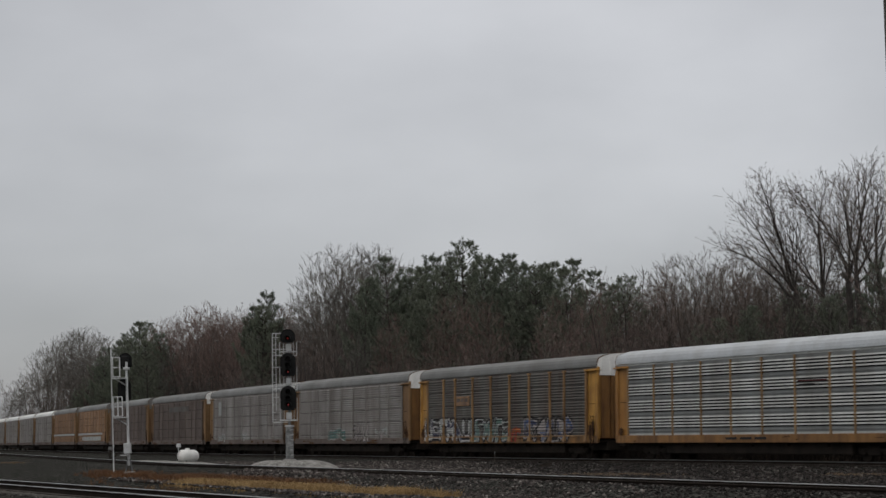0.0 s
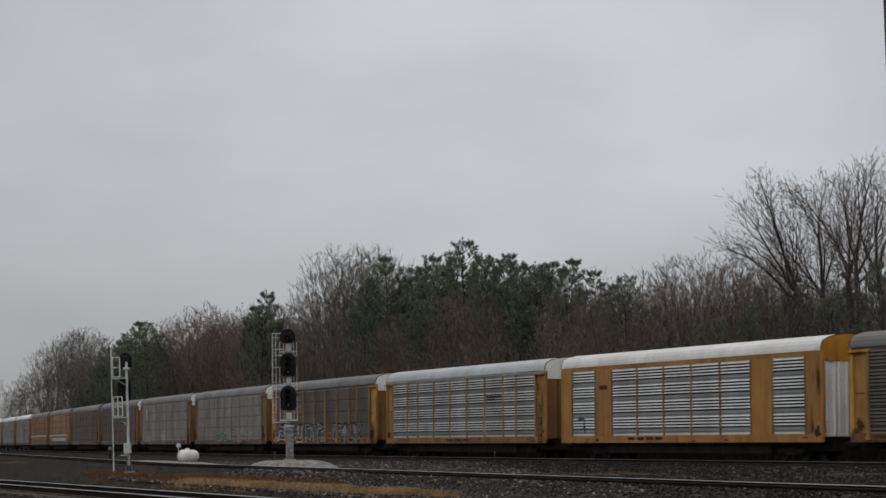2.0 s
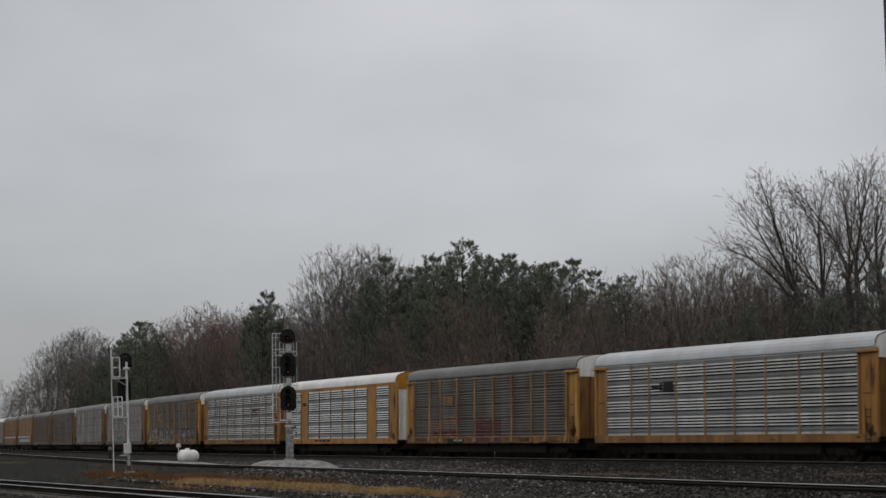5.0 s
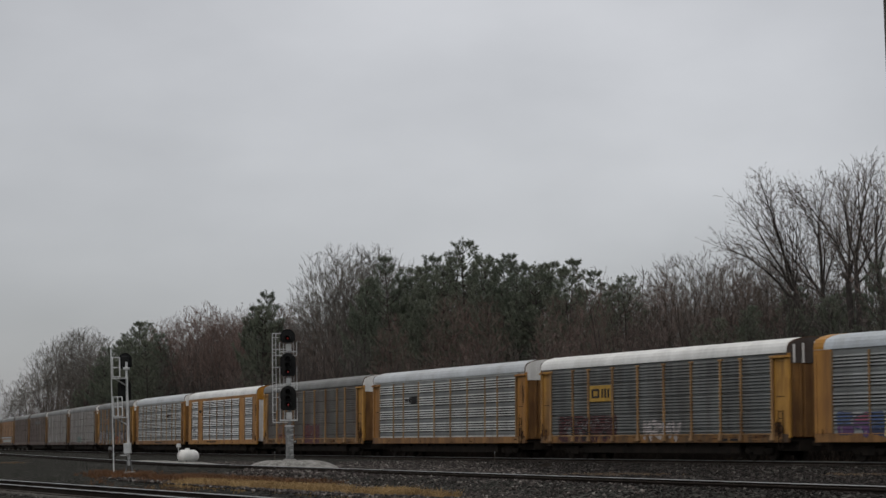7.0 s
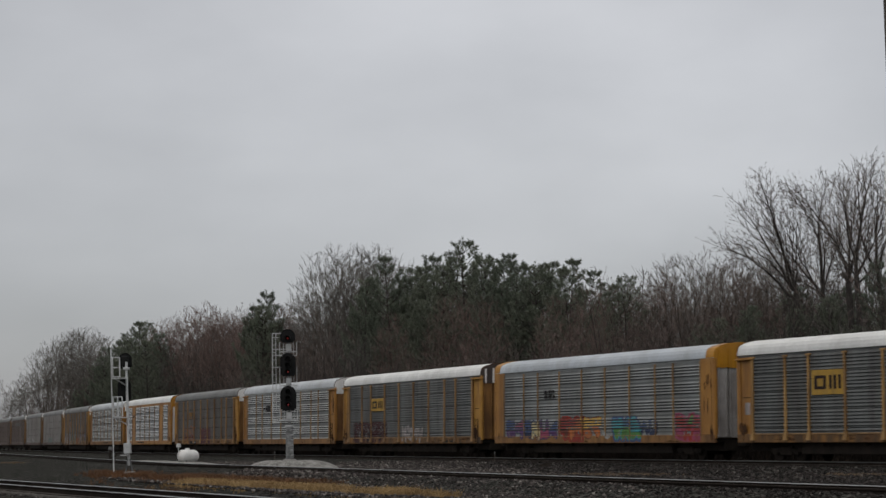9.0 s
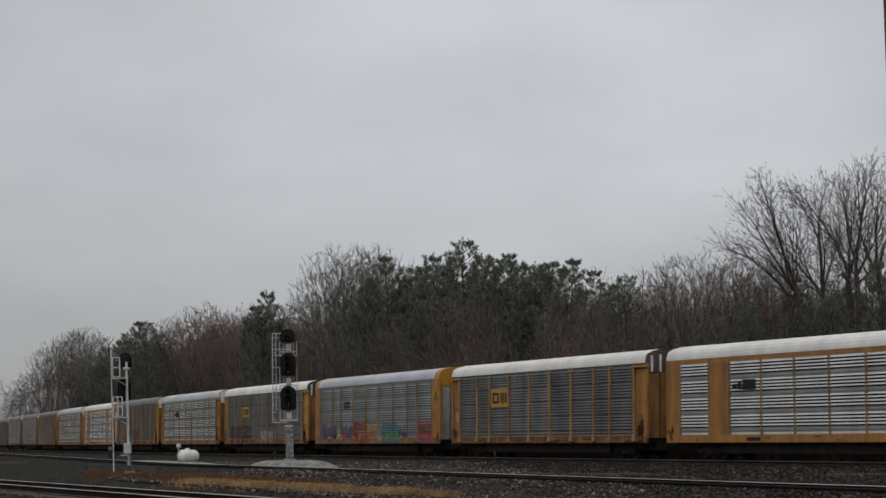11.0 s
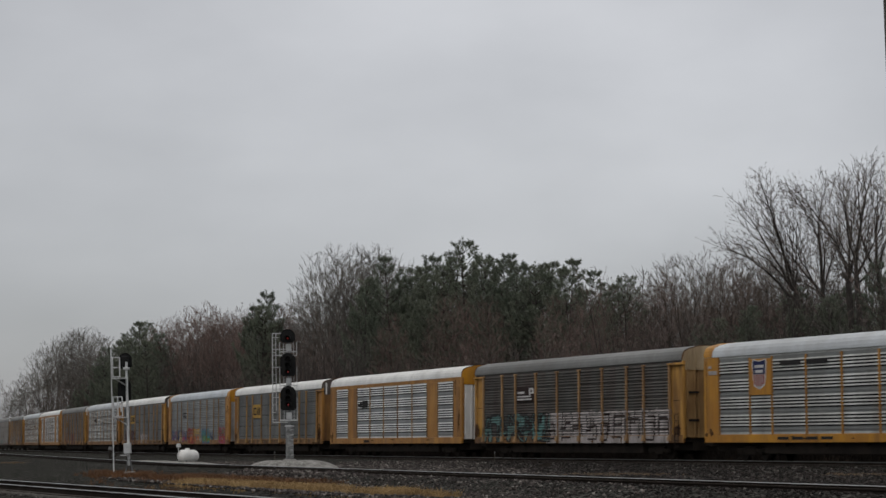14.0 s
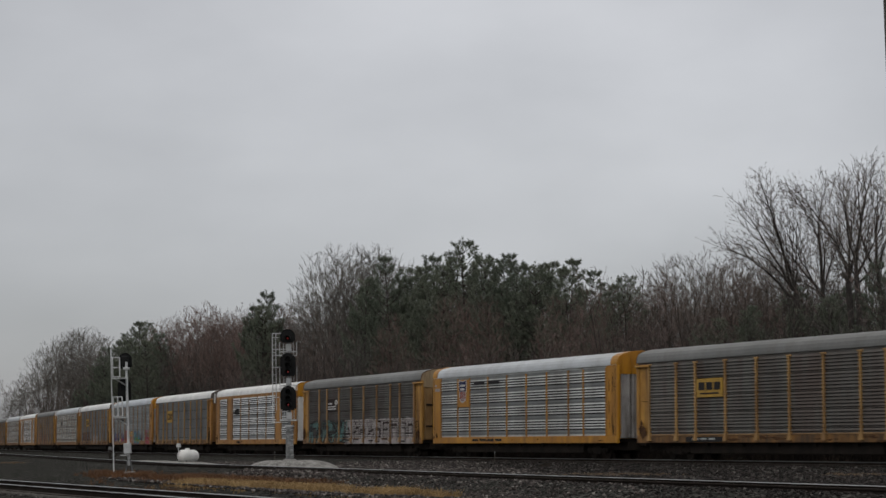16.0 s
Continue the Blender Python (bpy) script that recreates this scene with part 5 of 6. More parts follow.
def domed_tree_meshes(seed, height, reach, low, tips, wood_mat, twig_mat, fine=0.012, forks=4, count=3, pointed=1.0):
    """A bare tree whose limbs fork early and fill a rounded crown with fine twigs."""
    rng = random.Random(seed)
    base = low * height
    trunk = [np.array([0, 0, -0.3]), np.array([rng.uniform(-.2, .2), rng.uniform(-.2, .2), base * 0.55]), np.array([rng.uniform(-.4, .4), rng.uniform(-.4, .4), base])]
    stems = [trunk]
    for i in range(forks):
        a = 6.28 * (i + rng.uniform(-.3, .3)) / forks
        up = rng.uniform(0.35, 0.6) * (height - base)
        out = reach * height * rng.uniform(0.2, 0.42)
        p = trunk[-1] - np.array([0, 0, rng.uniform(0, 0.25) * base])
        stems.append([p, p + np.array([math.cos(a) * out * 0.6, math.sin(a) * out * 0.6, up * 0.45]), p + np.array([math.cos(a) * out, math.sin(a) * out, up])])
    mid, targets = base + (height - base) * 0.42, []
    while len(targets) < tips:
        v = rand_dir(rng)
        if v.z < -0.45:
            continue
        q = rng.random() ** 0.38
        lump = 1 + 0.16 * noise.noise(v * 2.4 + Vector((seed, 0, 0)))
        up = (height - mid) if v.z > 0 else (mid - base * 0.8)
        side = reach * height * (1 - 0.25 * max(0, v.z) * (pointed - 1))
        targets.append(np.array([v.x * side * q * lump, v.y * side * q * lump, mid + v.z * up * q * lump]))
    wood, twigs = colonise(rng, stems, targets, fine, 0.05 * height, count)
    return wood.mesh("trunk", wood_mat), twigs.mesh("crown", twig_mat), max(v[2] for v in twigs.v)


def limbed_tree_meshes(seed, tall, lean, limbs):
    """A tall tree: one leaning trunk and a few long limbs, each limb with its lean from upright at its foot and at its tip, and its length."""
    rng = random.Random(seed)
    d = np.array([math.sin(radians(lean)), 0, math.cos(radians(lean))])
    trunk = [np.array([0, 0, -0.3]) + d * tall * t + np.array([rng.uniform(-.12, .12), rng.uniform(-.12, .12), 0]) * (t > 0) for t in (0, .25, .5, .75, 1.0)]
    stems, targets = [trunk], []
    for t, tilt, end, length in limbs:
        p = np.array([0, 0, -0.3]) + d * tall * min(t, 0.99)
        away = rng.uniform(-0.3, 0.3)
        stem, n = [p], 7
        for i in range(n):
            a = radians(tilt + (end - tilt) * i / (n - 1) + rng.uniform(-9, 9))
            v = np.array([math.sin(a), away, math.cos(a)])
            stem.append(stem[-1] + v / np.linalg.norm(v) * length / n)
        stems.append(stem)
        for _ in range(int(44 * length)):
            u = 0.25 + 0.78 * rng.random() ** 0.7
            k = min(int(u * n), n - 1)
            at = stem[k] + (stem[k + 1] - stem[k]) * min(u * n - k, 1.2)
            w = 0.78 * (1.1 - 0.35 * u)
            targets.append(at + np.array([rng.gauss(0, w), rng.gauss(0, w), rng.gauss(0.1, 0.75 * w)]))
    wood, twigs = colonise(rng, stems, targets, 0.0062, 0.22, 4, 1.85, 0.6)
    return wood.mesh("trunk", bark_mid), twigs.mesh("crown", twig_brown)


def thicket_meshes(seed, height, stems=8, radius=3.4):
    rng = random.Random(seed)
    wood, twigs = Limbs(), Limbs()
    for _ in range(stems):
        a, q = rng.uniform(0, 6.3), radius * math.sqrt(rng.random())
        d = Vector((math.cos(a) * 0.2, math.sin(a) * 0.2, 1)).normalized()
        grow(rng, wood, twigs, Vector((q * math.cos(a), q * math.sin(a), -0.2)), d, height * rng.uniform(0.55, 0.95), 0.05, 1, 4, (0, 8, 6, 3), (0, .08, .08, .03), (0, .10, .16, .2, .2), 0.0, 0.0075, ((.3, .9),))
    return (wood.v, wood.f), (twigs.v, twigs.f), max(v[2] for v in twigs.v)


def pine_meshes(seed, height, mat, slender=1.0):
    """White pine: whorls of limbs that sweep up at the ends, each carrying plumes of needles, and a spiky leader."""
    rng = random.Random(seed)
    wood = Limbs()
    nv, nf = [], []

    def tuft(p, d, size, count=7):
        for _ in range(count):
            b = (d * 0.9 + rand_dir(rng) * 0.75).normalized()
            side = b.cross(rand_dir(rng)).normalized() * size * 0.085
            k = len(nv)
            e = p + b * size * rng.uniform(0.7, 1.2)
            nv.extend([tuple(p + side), tuple(p - side), tuple(e)])
            nf.append((k, k + 1, k + 2))

    def plume(c, b, length, r):
        n = max(2, int(length / 0.24))
        for i in range(n):
            b = (b + Vector((0, 0, 0.2)) + rand_dir(rng) * 0.1).normalized()
            e = c + b * length / n
            wood.rod(c, e, r, 0.008, 3)
            tuft(e, b, rng.uniform(0.28, 0.44))
            c = e
        tuft(c, b, 0.42, 5)

    p, d, r = Vector((0, 0, -0.2)), Vector((0, 0, 1)), height * 0.013
    nodes = [p]
    for i in range(10):
        d = (d + rand_dir(rng) * 0.04 + Vector((0, 0, 0.1))).normalized()
        q = p + d * (height - 0.6) / 10
        wood.rod(p, q, r * (1 - i / 10.5), r * (1 - (i + 1) / 10.5), 6)
        nodes.append(q)
        p = q
    z = 0.16
    while z < 0.98:
        k = min(int(z * 10), 9)
        at = nodes[k].lerp(nodes[k + 1], z * 10 - k)
        reach = slender * height * (0.20 * min(1, 0.55 + z) if z < 0.5 else 0.20 * ((1.02 - z) / 0.52) ** 0.85)
        turn = rng.uniform(0, 6.3)
        arms = rng.choice((4, 5, 5, 6))
        for w in range(arms):
            if rng.random() < 0.14:
                continue
            a = turn + 6.28 * w / arms + rng.uniform(-0.35, 0.35)
            L = reach * rng.choice((0.55, 0.8, 1.0, 1.0, 1.35)) * rng.uniform(0.85, 1.15) + 0.3
            b = Vector((math.cos(a), math.sin(a), rng.uniform(0.0, 0.35) + 1.25 * max(0, z - 0.48))).normalized()
            c = at.copy()
            n = max(3, int(L / 0.38))
            for i in range(n):
                b = (b + Vector((0, 0, 0.05 if i < n * 0.5 else 0.26)) + rand_dir(rng) * 0.1).normalized()
                e = c + b * L / n
                wood.rod(c, e, 0.035 * (1 - i / n) + 0.012, 0.035 * (1 - (i + 1) / n) + 0.010, 3)
                if i >= n * 0.25:
                    far = (i + 1) / n
                    for flip in (-1, 1):
                        side = b.cross(Vector((0, 0, flip))).normalized()
                        plume(e, (side * rng.uniform(.5, .9) + b * 0.6 + Vector((0, 0, rng.uniform(0.0, 0.45)))).normalized(), (0.35 + 0.5 * min(1, L / 2.2)) * (1.15 - 0.6 * far) * rng.uniform(0.7, 1.2), 0.012)
                c = e
            plume(c, b, 0.4, 0.012)
        z += rng.uniform(0.036, 0.054)
    plume(nodes[-1] - Vector((0, 0, 0.5)), Vector((0, 0, 1)), 0.9, 0.02)
    return wood.mesh("trunk", bark_dark), mesh_of("crown", nv, nf, mat), max(v[2] for v in nv)


def bank_height(o):
    """Height of the wooded bank, o metres behind the train's near side."""
    up, hill = min(max((o - HALF - 6.0) / 10, 0), 1), min(max((o - HALF - 34) / 40, 0), 1)
    return -0.34 + 2.2 * up * up * (3 - 2 * up) + 7.0 * hill * hill * (3 - 2 * hill)


def plant(kind, meshes, s, o, height, rng, label, category, group, lean=0.0, turn=None):
    x, y, _ = line(s, o)
    z = bank_height(o)
    ob = thing(kind, label, category, Matrix.Translation((x, y, z)) @ pose(0, 0, 0, rng.uniform(-2, 2), lean + rng.uniform(-2, 2), 0) @ pose(0, 0, 0, 0, 0, rng.uniform(0, 360) if turn is None else turn) @ Matrix.Scale((height - z) / meshes[2], 4), group)
    for name, me in zip(("trunk", "crown"), meshes):
        part(name, me, None, ob)
    return ob


def strip_mesh(name, quads, index, mats):
    v = np.concatenate(quads)
    me = bpy.data.meshes.new(name)
    me.vertices.add(len(v))
    me.vertices.foreach_set("co", v.ravel())
    me.loops.add(len(v))
    me.loops.foreach_set("vertex_index", np.arange(len(v)))
    me.polygons.add(len(v) // 4)
    me.polygons.foreach_set("loop_start", np.arange(0, len(v), 4))
    me.polygons.foreach_set("material_index", np.concatenate(index))
    for mat in mats:
        me.materials.append(mat)
    me.update(calc_edges=True)
    return me


def slivers(gen, base, tip, w0, w1):
    """Flat tapering slivers from base to tip points, each turned its own way."""
    d = tip - base
    side = np.cross(d, gen.normal(size=d.shape))
    side /= np.linalg.norm(side, axis=1)[:, None] + 1e-9
    return np.stack([base - side * w0, base + side * w0, tip + side * w1, tip - side * w1], axis=1).reshape(-1, 3)


WOOD_S = (30, 110, 154, 184, 214, 241, 274, 316, 400, 520, 700)
WOOD_H = (13, 15, 17, 18.5, 18.5, 21.5, 24.5, 26, 27, 28, 26)


def deep_woods(rng):
    """The inside of the wood, too dense to count: trunks and upswept branches, row behind row, on the rising bank."""
    gen = np.random.default_rng(3)
    quads, index = [], []
    for o in (44, 50, 57, 65, 74, 84, 96):
        s = 30.0
        while s < 700:
            oo = o + rng.uniform(-3, 3)
            x, y, _ = line(s + rng.uniform(-2, 2), oo)
            z = bank_height(oo)
            h = float(np.interp(s, WOOD_S, WOOD_H)) * rng.uniform(0.78, 1.0) - z
            s += 3.6 + s * 0.008
            if h < 3:
                continue
            root, top = np.array([x, y, z]), np.array([x + rng.uniform(-1, 1), y + rng.uniform(-1, 1), z + h])
            # darker twigs below s = 150: distance haze put into the colours
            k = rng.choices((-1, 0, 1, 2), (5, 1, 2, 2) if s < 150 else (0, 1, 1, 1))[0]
            quads.append(slivers(gen, np.repeat(root[None], 2, 0), np.repeat(top[None], 2, 0), 0.16, 0.02))
            index.append(np.zeros(2, int))
            n = 170
            t = gen.uniform(0.12, 0.97, n)
            base = root + (top - root) * t[:, None]
            a = gen.uniform(0, 6.3, n)
            reach = h * 0.22 * np.sqrt(1.02 - t) * gen.uniform(0.3, 1.1, n)
            tip = base + np.stack([np.cos(a) * reach, np.sin(a) * reach, reach * gen.uniform(0.5, 1.6, n)], axis=1)
            base = base + (tip - base) * gen.uniform(0, 0.6, n)[:, None]
            quads.append(slivers(gen, base, tip, 0.035, 0.012))
            index.append(np.full(n, k + 1))
    thing("deep_woods", "dense leafless wood behind the first trees", "woods", kind="stuff", data=strip_mesh("deep_woods", quads, index, [bark_dark, twig_brown, twig_red, twig_dark]))
    # brambles added as a dark backing for the shaded gap under the train
    quads, index = [], []
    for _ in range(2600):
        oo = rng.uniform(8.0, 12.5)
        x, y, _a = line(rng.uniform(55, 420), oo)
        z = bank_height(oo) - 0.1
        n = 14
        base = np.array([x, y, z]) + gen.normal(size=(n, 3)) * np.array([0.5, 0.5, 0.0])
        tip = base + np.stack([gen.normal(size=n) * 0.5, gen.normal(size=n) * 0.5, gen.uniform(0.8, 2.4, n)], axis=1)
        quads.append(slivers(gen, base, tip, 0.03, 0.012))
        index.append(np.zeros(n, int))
    thing("brambles", "dark tangle of dead brambles behind the main line", "brambles", kind="stuff", data=strip_mesh("brambles", quads, index, [bramble_shade]))


def build_trees():
    rng = random.Random(5)
    bare = "bare trees behind the train"
    grey = [domed_tree_meshes(i, 16, 0.27, 0.32, 720, bark, twig_grey, 0.0095, 7, 4) for i in (21, 22, 23)]
    brown = [domed_tree_meshes(i, 16, 0.21, 0.25, 620, bark_dark, twig_brown, 0.0095, 6, 4, 1.6) for i in (25, 26, 27)]
    red = [domed_tree_meshes(i, 16, 0.21, 0.22, 620, bark, twig_red, 0.010, 6, 4, 1.6) for i in (31, 32, 33)]
    pines = [pine_meshes(i, 18, m, w) for i, m, w in ((41, needles, 0.95), (42, needles_dark, 0.8), (43, needles, 1.05), (44, needles_dark, 0.9))]
    bushes = [thicket_meshes(i, 7) for i in (51, 52, 53, 54)]
    # the tall trees above the thicket: foot along the line, trunk lean and height, limbs as (share of trunk, leans, length)
    for i, (s, o, lean, tall, limbs) in enumerate((
            (115.9, 24, -2, 9.6, ((.99, -30, -80, 6.7), (.98, -22, -40, 7.3), (.99, -18, -12, 8.4), (.93, -40, -70, 5.6), (.97, -6, -24, 7.4), (.95, 4, -8, 6.2))),
            (116.2, 26, 0, 10.3, ((.99, 2, -48, 7.7), (.99, -6, 8, 7.3), (.9, -34, -42, 6.6), (.95, 26, 2, 4.6), (.92, -50, -66, 3.6))),
            (110.6, 25, -2, 10.2, ((.99, -6, -54, 7.6), (.99, 6, 14, 7.6), (.97, 2, -6, 7.0), (.94, -24, -30, 3.4), (.95, 30, 8, 4.4))),
            (104.7, 22, -3, 10.4, ((1, -14, -4, 5.8), (1, 2, 6, 6.4), (.97, 22, 10, 5.4), (.92, -34, -20, 3.8), (.9, 40, 20, 4.2))),
            (106.1, 25, -6, 10.2, ((1, -22, -10, 5.2), (1, -2, 4, 6.4), (.95, 14, 4, 6.0), (.92, -46, -20, 3.6))))):
        meshes = limbed_tree_meshes(60 + i, tall, lean, limbs)
        x, y, _ = line(s, o)
        ob = thing("bare_tree", "tall bare tree with long dark limbs above the thicket", "tree", Matrix.Translation((x, y, bank_height(o))), bare)
        for name, me in zip(("trunk", "crown"), meshes):
            part(name, me, None, ob)
    for s, o, h in [(240.4, 28, 26.0), (233, 26, 24.0), (236, 31, 25.6), (258, 32, 22.6), (232, 31, 24.2), (259.6, 36, 26.6), (230, 34, 20.5), (152, 34, 17.4), (128, 32, 17),
                    (475, 12, 17.5), (442, 12, 21.6), (423, 13, 23.2), (383, 12, 23), (386, 15, 23.4), (357, 14, 20.8), (400, 14, 23), (481, 10, 14.4)]:
        plant("bare_tree", rng.choice(grey), s, o, h, rng, "bare grey tree with fine upright twigs", "tree", bare)
    for s, o, h in [(144, 28, 16.3), (141, 30, 16.8), (164, 32, 16.0), (136, 30, 16.8), (148, 30, 15.8), (157, 30, 15.5), (170, 34, 16), (132, 27, 15.5), (124, 26, 15), (246, 22, 19), (259, 24, 20), (233, 22, 18), (132.4, 30, 14.7), (133, 32, 15.5), (130, 32, 14.2), (122.6, 30, 12.8), (195, 34, 18.3), (202, 34, 18.5), (372, 16, 19), (410, 15, 19), (340, 16, 18)]:
        plant("bare_tree", rng.choice(brown), s, o, h, rng, "bare dark brown tree with fine twigs", "tree", bare)
    for s, o, h in [(169.6, 19, 14.8), (161.3, 19, 13.8), (183.1, 18, 13.6), (147.7, 20, 13.0), (141.1, 20, 13.2), (299, 16, 19.8), (289, 16, 20.3), (289, 18, 21), (272, 17, 20.6), (267, 18, 19.5), (267, 20, 19.6), (258, 20, 18.5), (280, 17, 20.3), (254, 24, 19.1), (310, 18, 19), (322, 17, 18.5), (296, 24, 21), (304, 25, 20.8), (312, 26, 20.5), (322, 27, 20), (284, 26, 21.3), (334, 26, 19.5), (345, 28, 19.5), (300, 30, 21), (318, 31, 20.6)]:
        plant("bare_tree", rng.choice(red), s, o, h, rng, "bare reddish-brown tree with dense twigs", "tree", bare)
    for s, o, h in [(198, 22, 20.5), (216.6, 26, 20.0), (196.9, 26, 20.9), (215.6, 30, 21.2), (179.7, 24, 20.9), (198.5, 29, 21.1), (186, 28, 20), (172.4, 25, 18.7), (164.9, 24, 17.5), (175, 30, 18.1), (155, 24, 16.9), (160.8, 28, 16.4), (149, 27, 15.2),
                    (244.3, 20, 20.2), (308.7, 14, 20), (289.7, 11, 18.9), (304.2, 11, 18.0), (296, 10, 16.6), (281.6, 11, 15.6), (316.4, 11, 17.2), (330, 11, 17.0), (286, 13, 17), (246.3, 19, 18.2), (239, 18, 18.1), (175.7, 25, 18.8), (175.4, 27, 18.6), (162.2, 24, 17.1), (162.5, 26, 17.2), (158.1, 26, 16.3), (158.3, 29, 15.0), (120, 25, 11.6), (121.9, 28, 12.2), (115, 26, 11.2), (114.9, 28, 11.8), (109.1, 26, 12.0), (103, 22, 12.4), (118, 19, 9.6), (112, 18, 9.8), (107, 18, 9.6), (101, 17, 9.8), (122, 20, 9.4), (104, 19, 10.2), (114.5, 20, 10.2), (190, 24, 17.5), (168, 27, 17), (193, 24, 19.2), (206, 22, 18.2), (200, 25, 18.8), (186, 24, 19), (338, 13, 15.5), (350, 13, 14.5), (363, 12, 13), (376, 12, 12)]:
        plant("pine_tree", rng.choice(pines), s, o, h, rng, "dark green white pine with ragged open crown", "tree", "pines behind the train")
    for i, (s, o, h) in enumerate(((128, 25, 10.9), (124, 24, 10.4), (131.5, 26, 10.8), (120, 24, 10.4), (126, 28, 11.2))):
        plant("bare_tree", red[i % 3], s, o, h, random.Random(90 + i), "bare reddish-brown tree with dense twigs", "tree", bare)
    v, f, ix = [], [], []
    count = 0
    for o, h, gap in ((18, 10.5, 5.5), (28, 12.0, 6.0)):
        s = 62.0 + o * 0.3
        while s < 560 - o * 3:
            k = rng.randrange(4)
            oo = o + rng.uniform(-2, 2)
            x, y, _ = line(s + rng.uniform(-1.5, 1.5), oo)
            z = bank_height(oo)
            size = h * rng.uniform(0.72, 1.15) * (1 + max(0.0, s - 110) / 480) * float(np.interp(s, (0, 112, 135, 400, 460, 540), (1.32, 1.28, 1, 1, 1, 0.85)))
            size = (size - z) / bushes[k][2]
            m = Matrix.Translation((x, y, z)) @ pose(0, 0, 0, 0, 0, rng.uniform(0, 360)) @ Matrix.Scale(size, 4)
            # haze painted by twig colour: darker twigs near, paler ones farther off
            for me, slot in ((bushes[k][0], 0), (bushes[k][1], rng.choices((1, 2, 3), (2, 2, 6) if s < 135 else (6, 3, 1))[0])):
                pv, pf = me
                v.append(np.array(pv) @ np.array(m)[:3, :3].T + np.array(m)[:3, 3])
                f.append(np.array(pf) + count)
                ix.append(np.full(len(pf), slot))
                count += len(pv)
            s += (gap if s > 135 else 0.6 * gap) + s * 0.013
    v, f, ix = np.concatenate(v), np.concatenate(f), np.concatenate(ix)
    me = bpy.data.meshes.new("thicket")
    me.vertices.add(len(v))
    me.vertices.foreach_set("co", v.ravel())
    me.loops.add(f.size)
    me.loops.foreach_set("vertex_index", f.ravel())
    me.polygons.add(len(f))
    me.polygons.foreach_set("loop_start", np.arange(0, f.size, 4))
    me.polygons.foreach_set("material_index", ix)
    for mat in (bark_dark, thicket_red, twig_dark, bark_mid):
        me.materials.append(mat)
    me.update(calc_edges=True)
    thing("thicket", "leafless reddish-brown thicket of thin stems along the wood's edge", "thicket", kind="stuff", data=me)
    deep_woods(rng)
    # leaf nests of squirrels high in the bare trees
    for s, o, lean, out, up in ((116.2, 26, -46, 2.3, 8.65), (110.6, 25, 0, 0.0, 10.1)):
        x, y, _ = line(s, o)
        x, z = x + out * math.sin(radians(lean)) - (0.7 if not out else 0), bank_height(o) + up + out * math.cos(radians(lean))
        bm = bmesh.new()
        bmesh.ops.create_icosphere(bm, subdivisions=2, radius=0.24)
        for v in bm.verts:
            v.co *= 1 + 0.35 * noise.noise(v.co * 4)
        thing("leaf_nest", "ball of dead leaves in a bare tree's fork", "nest", Matrix.Translation((x, y, z)), data=baked("leaf_nest", bm, twig_dark))


build_trees()


# ---- signals, tank, pole ----
def head_mesh(w, h, round_top):
    """Black background board with rounded top, a dished rim and a shallow depth."""
    bm = bmesh.new()
    pts = []
    r = w / 2 if round_top else 0.12
    for i in range(13):
        a = math.pi * i / 12
        pts.append((r * math.cos(a) if round_top else (w / 2 - r) * (1 if i < 6.5 else -1) + r * math.cos(a), h - r + r * math.sin(a)))
    c = 0.1
    pts += [(-w / 2, c), (-w / 2 + c, 0), (w / 2 - c, 0), (w / 2, c)]
    front = [bm.verts.new((x, -0.04, z)) for x, z in pts]
    back = [bm.verts.new((x * 0.97, 0.03, z)) for x, z in pts]
    bm.faces.new(front)
    bm.faces.new(back[::-1])
    for i in range(len(pts)):
        j = (i + 1) % len(pts)
        bm.faces.new((front[i], back[i], back[j], front[j]))
    return bm


def hood_mesh():
    """Sun hood: a half tube open below and in front."""
    vs, fs = [], []
    for i in range(11):
        a = math.radians(-20 + 220 * i / 10)
        for y, r in ((-0.04, 0.125), (-0.34, 0.115), (-0.34, 0.105), (-0.04, 0.112)):
            vs.append((r * math.cos(a), y, r * math.sin(a)))
    for i in range(10):
        for j in range(4):
            k = (j + 1) % 4
            fs.append((i * 4 + j, i * 4 + k, i * 4 + 4 + k, i * 4 + 4 + j))
    return mesh_of("hood", vs, fs, head_black)


HOOD = hood_mesh()


def frame_rods(name, parent, rods, r=0.016):
    for a, b in rods:
        part(name, rod(a, b, r, n=6), galv, parent)


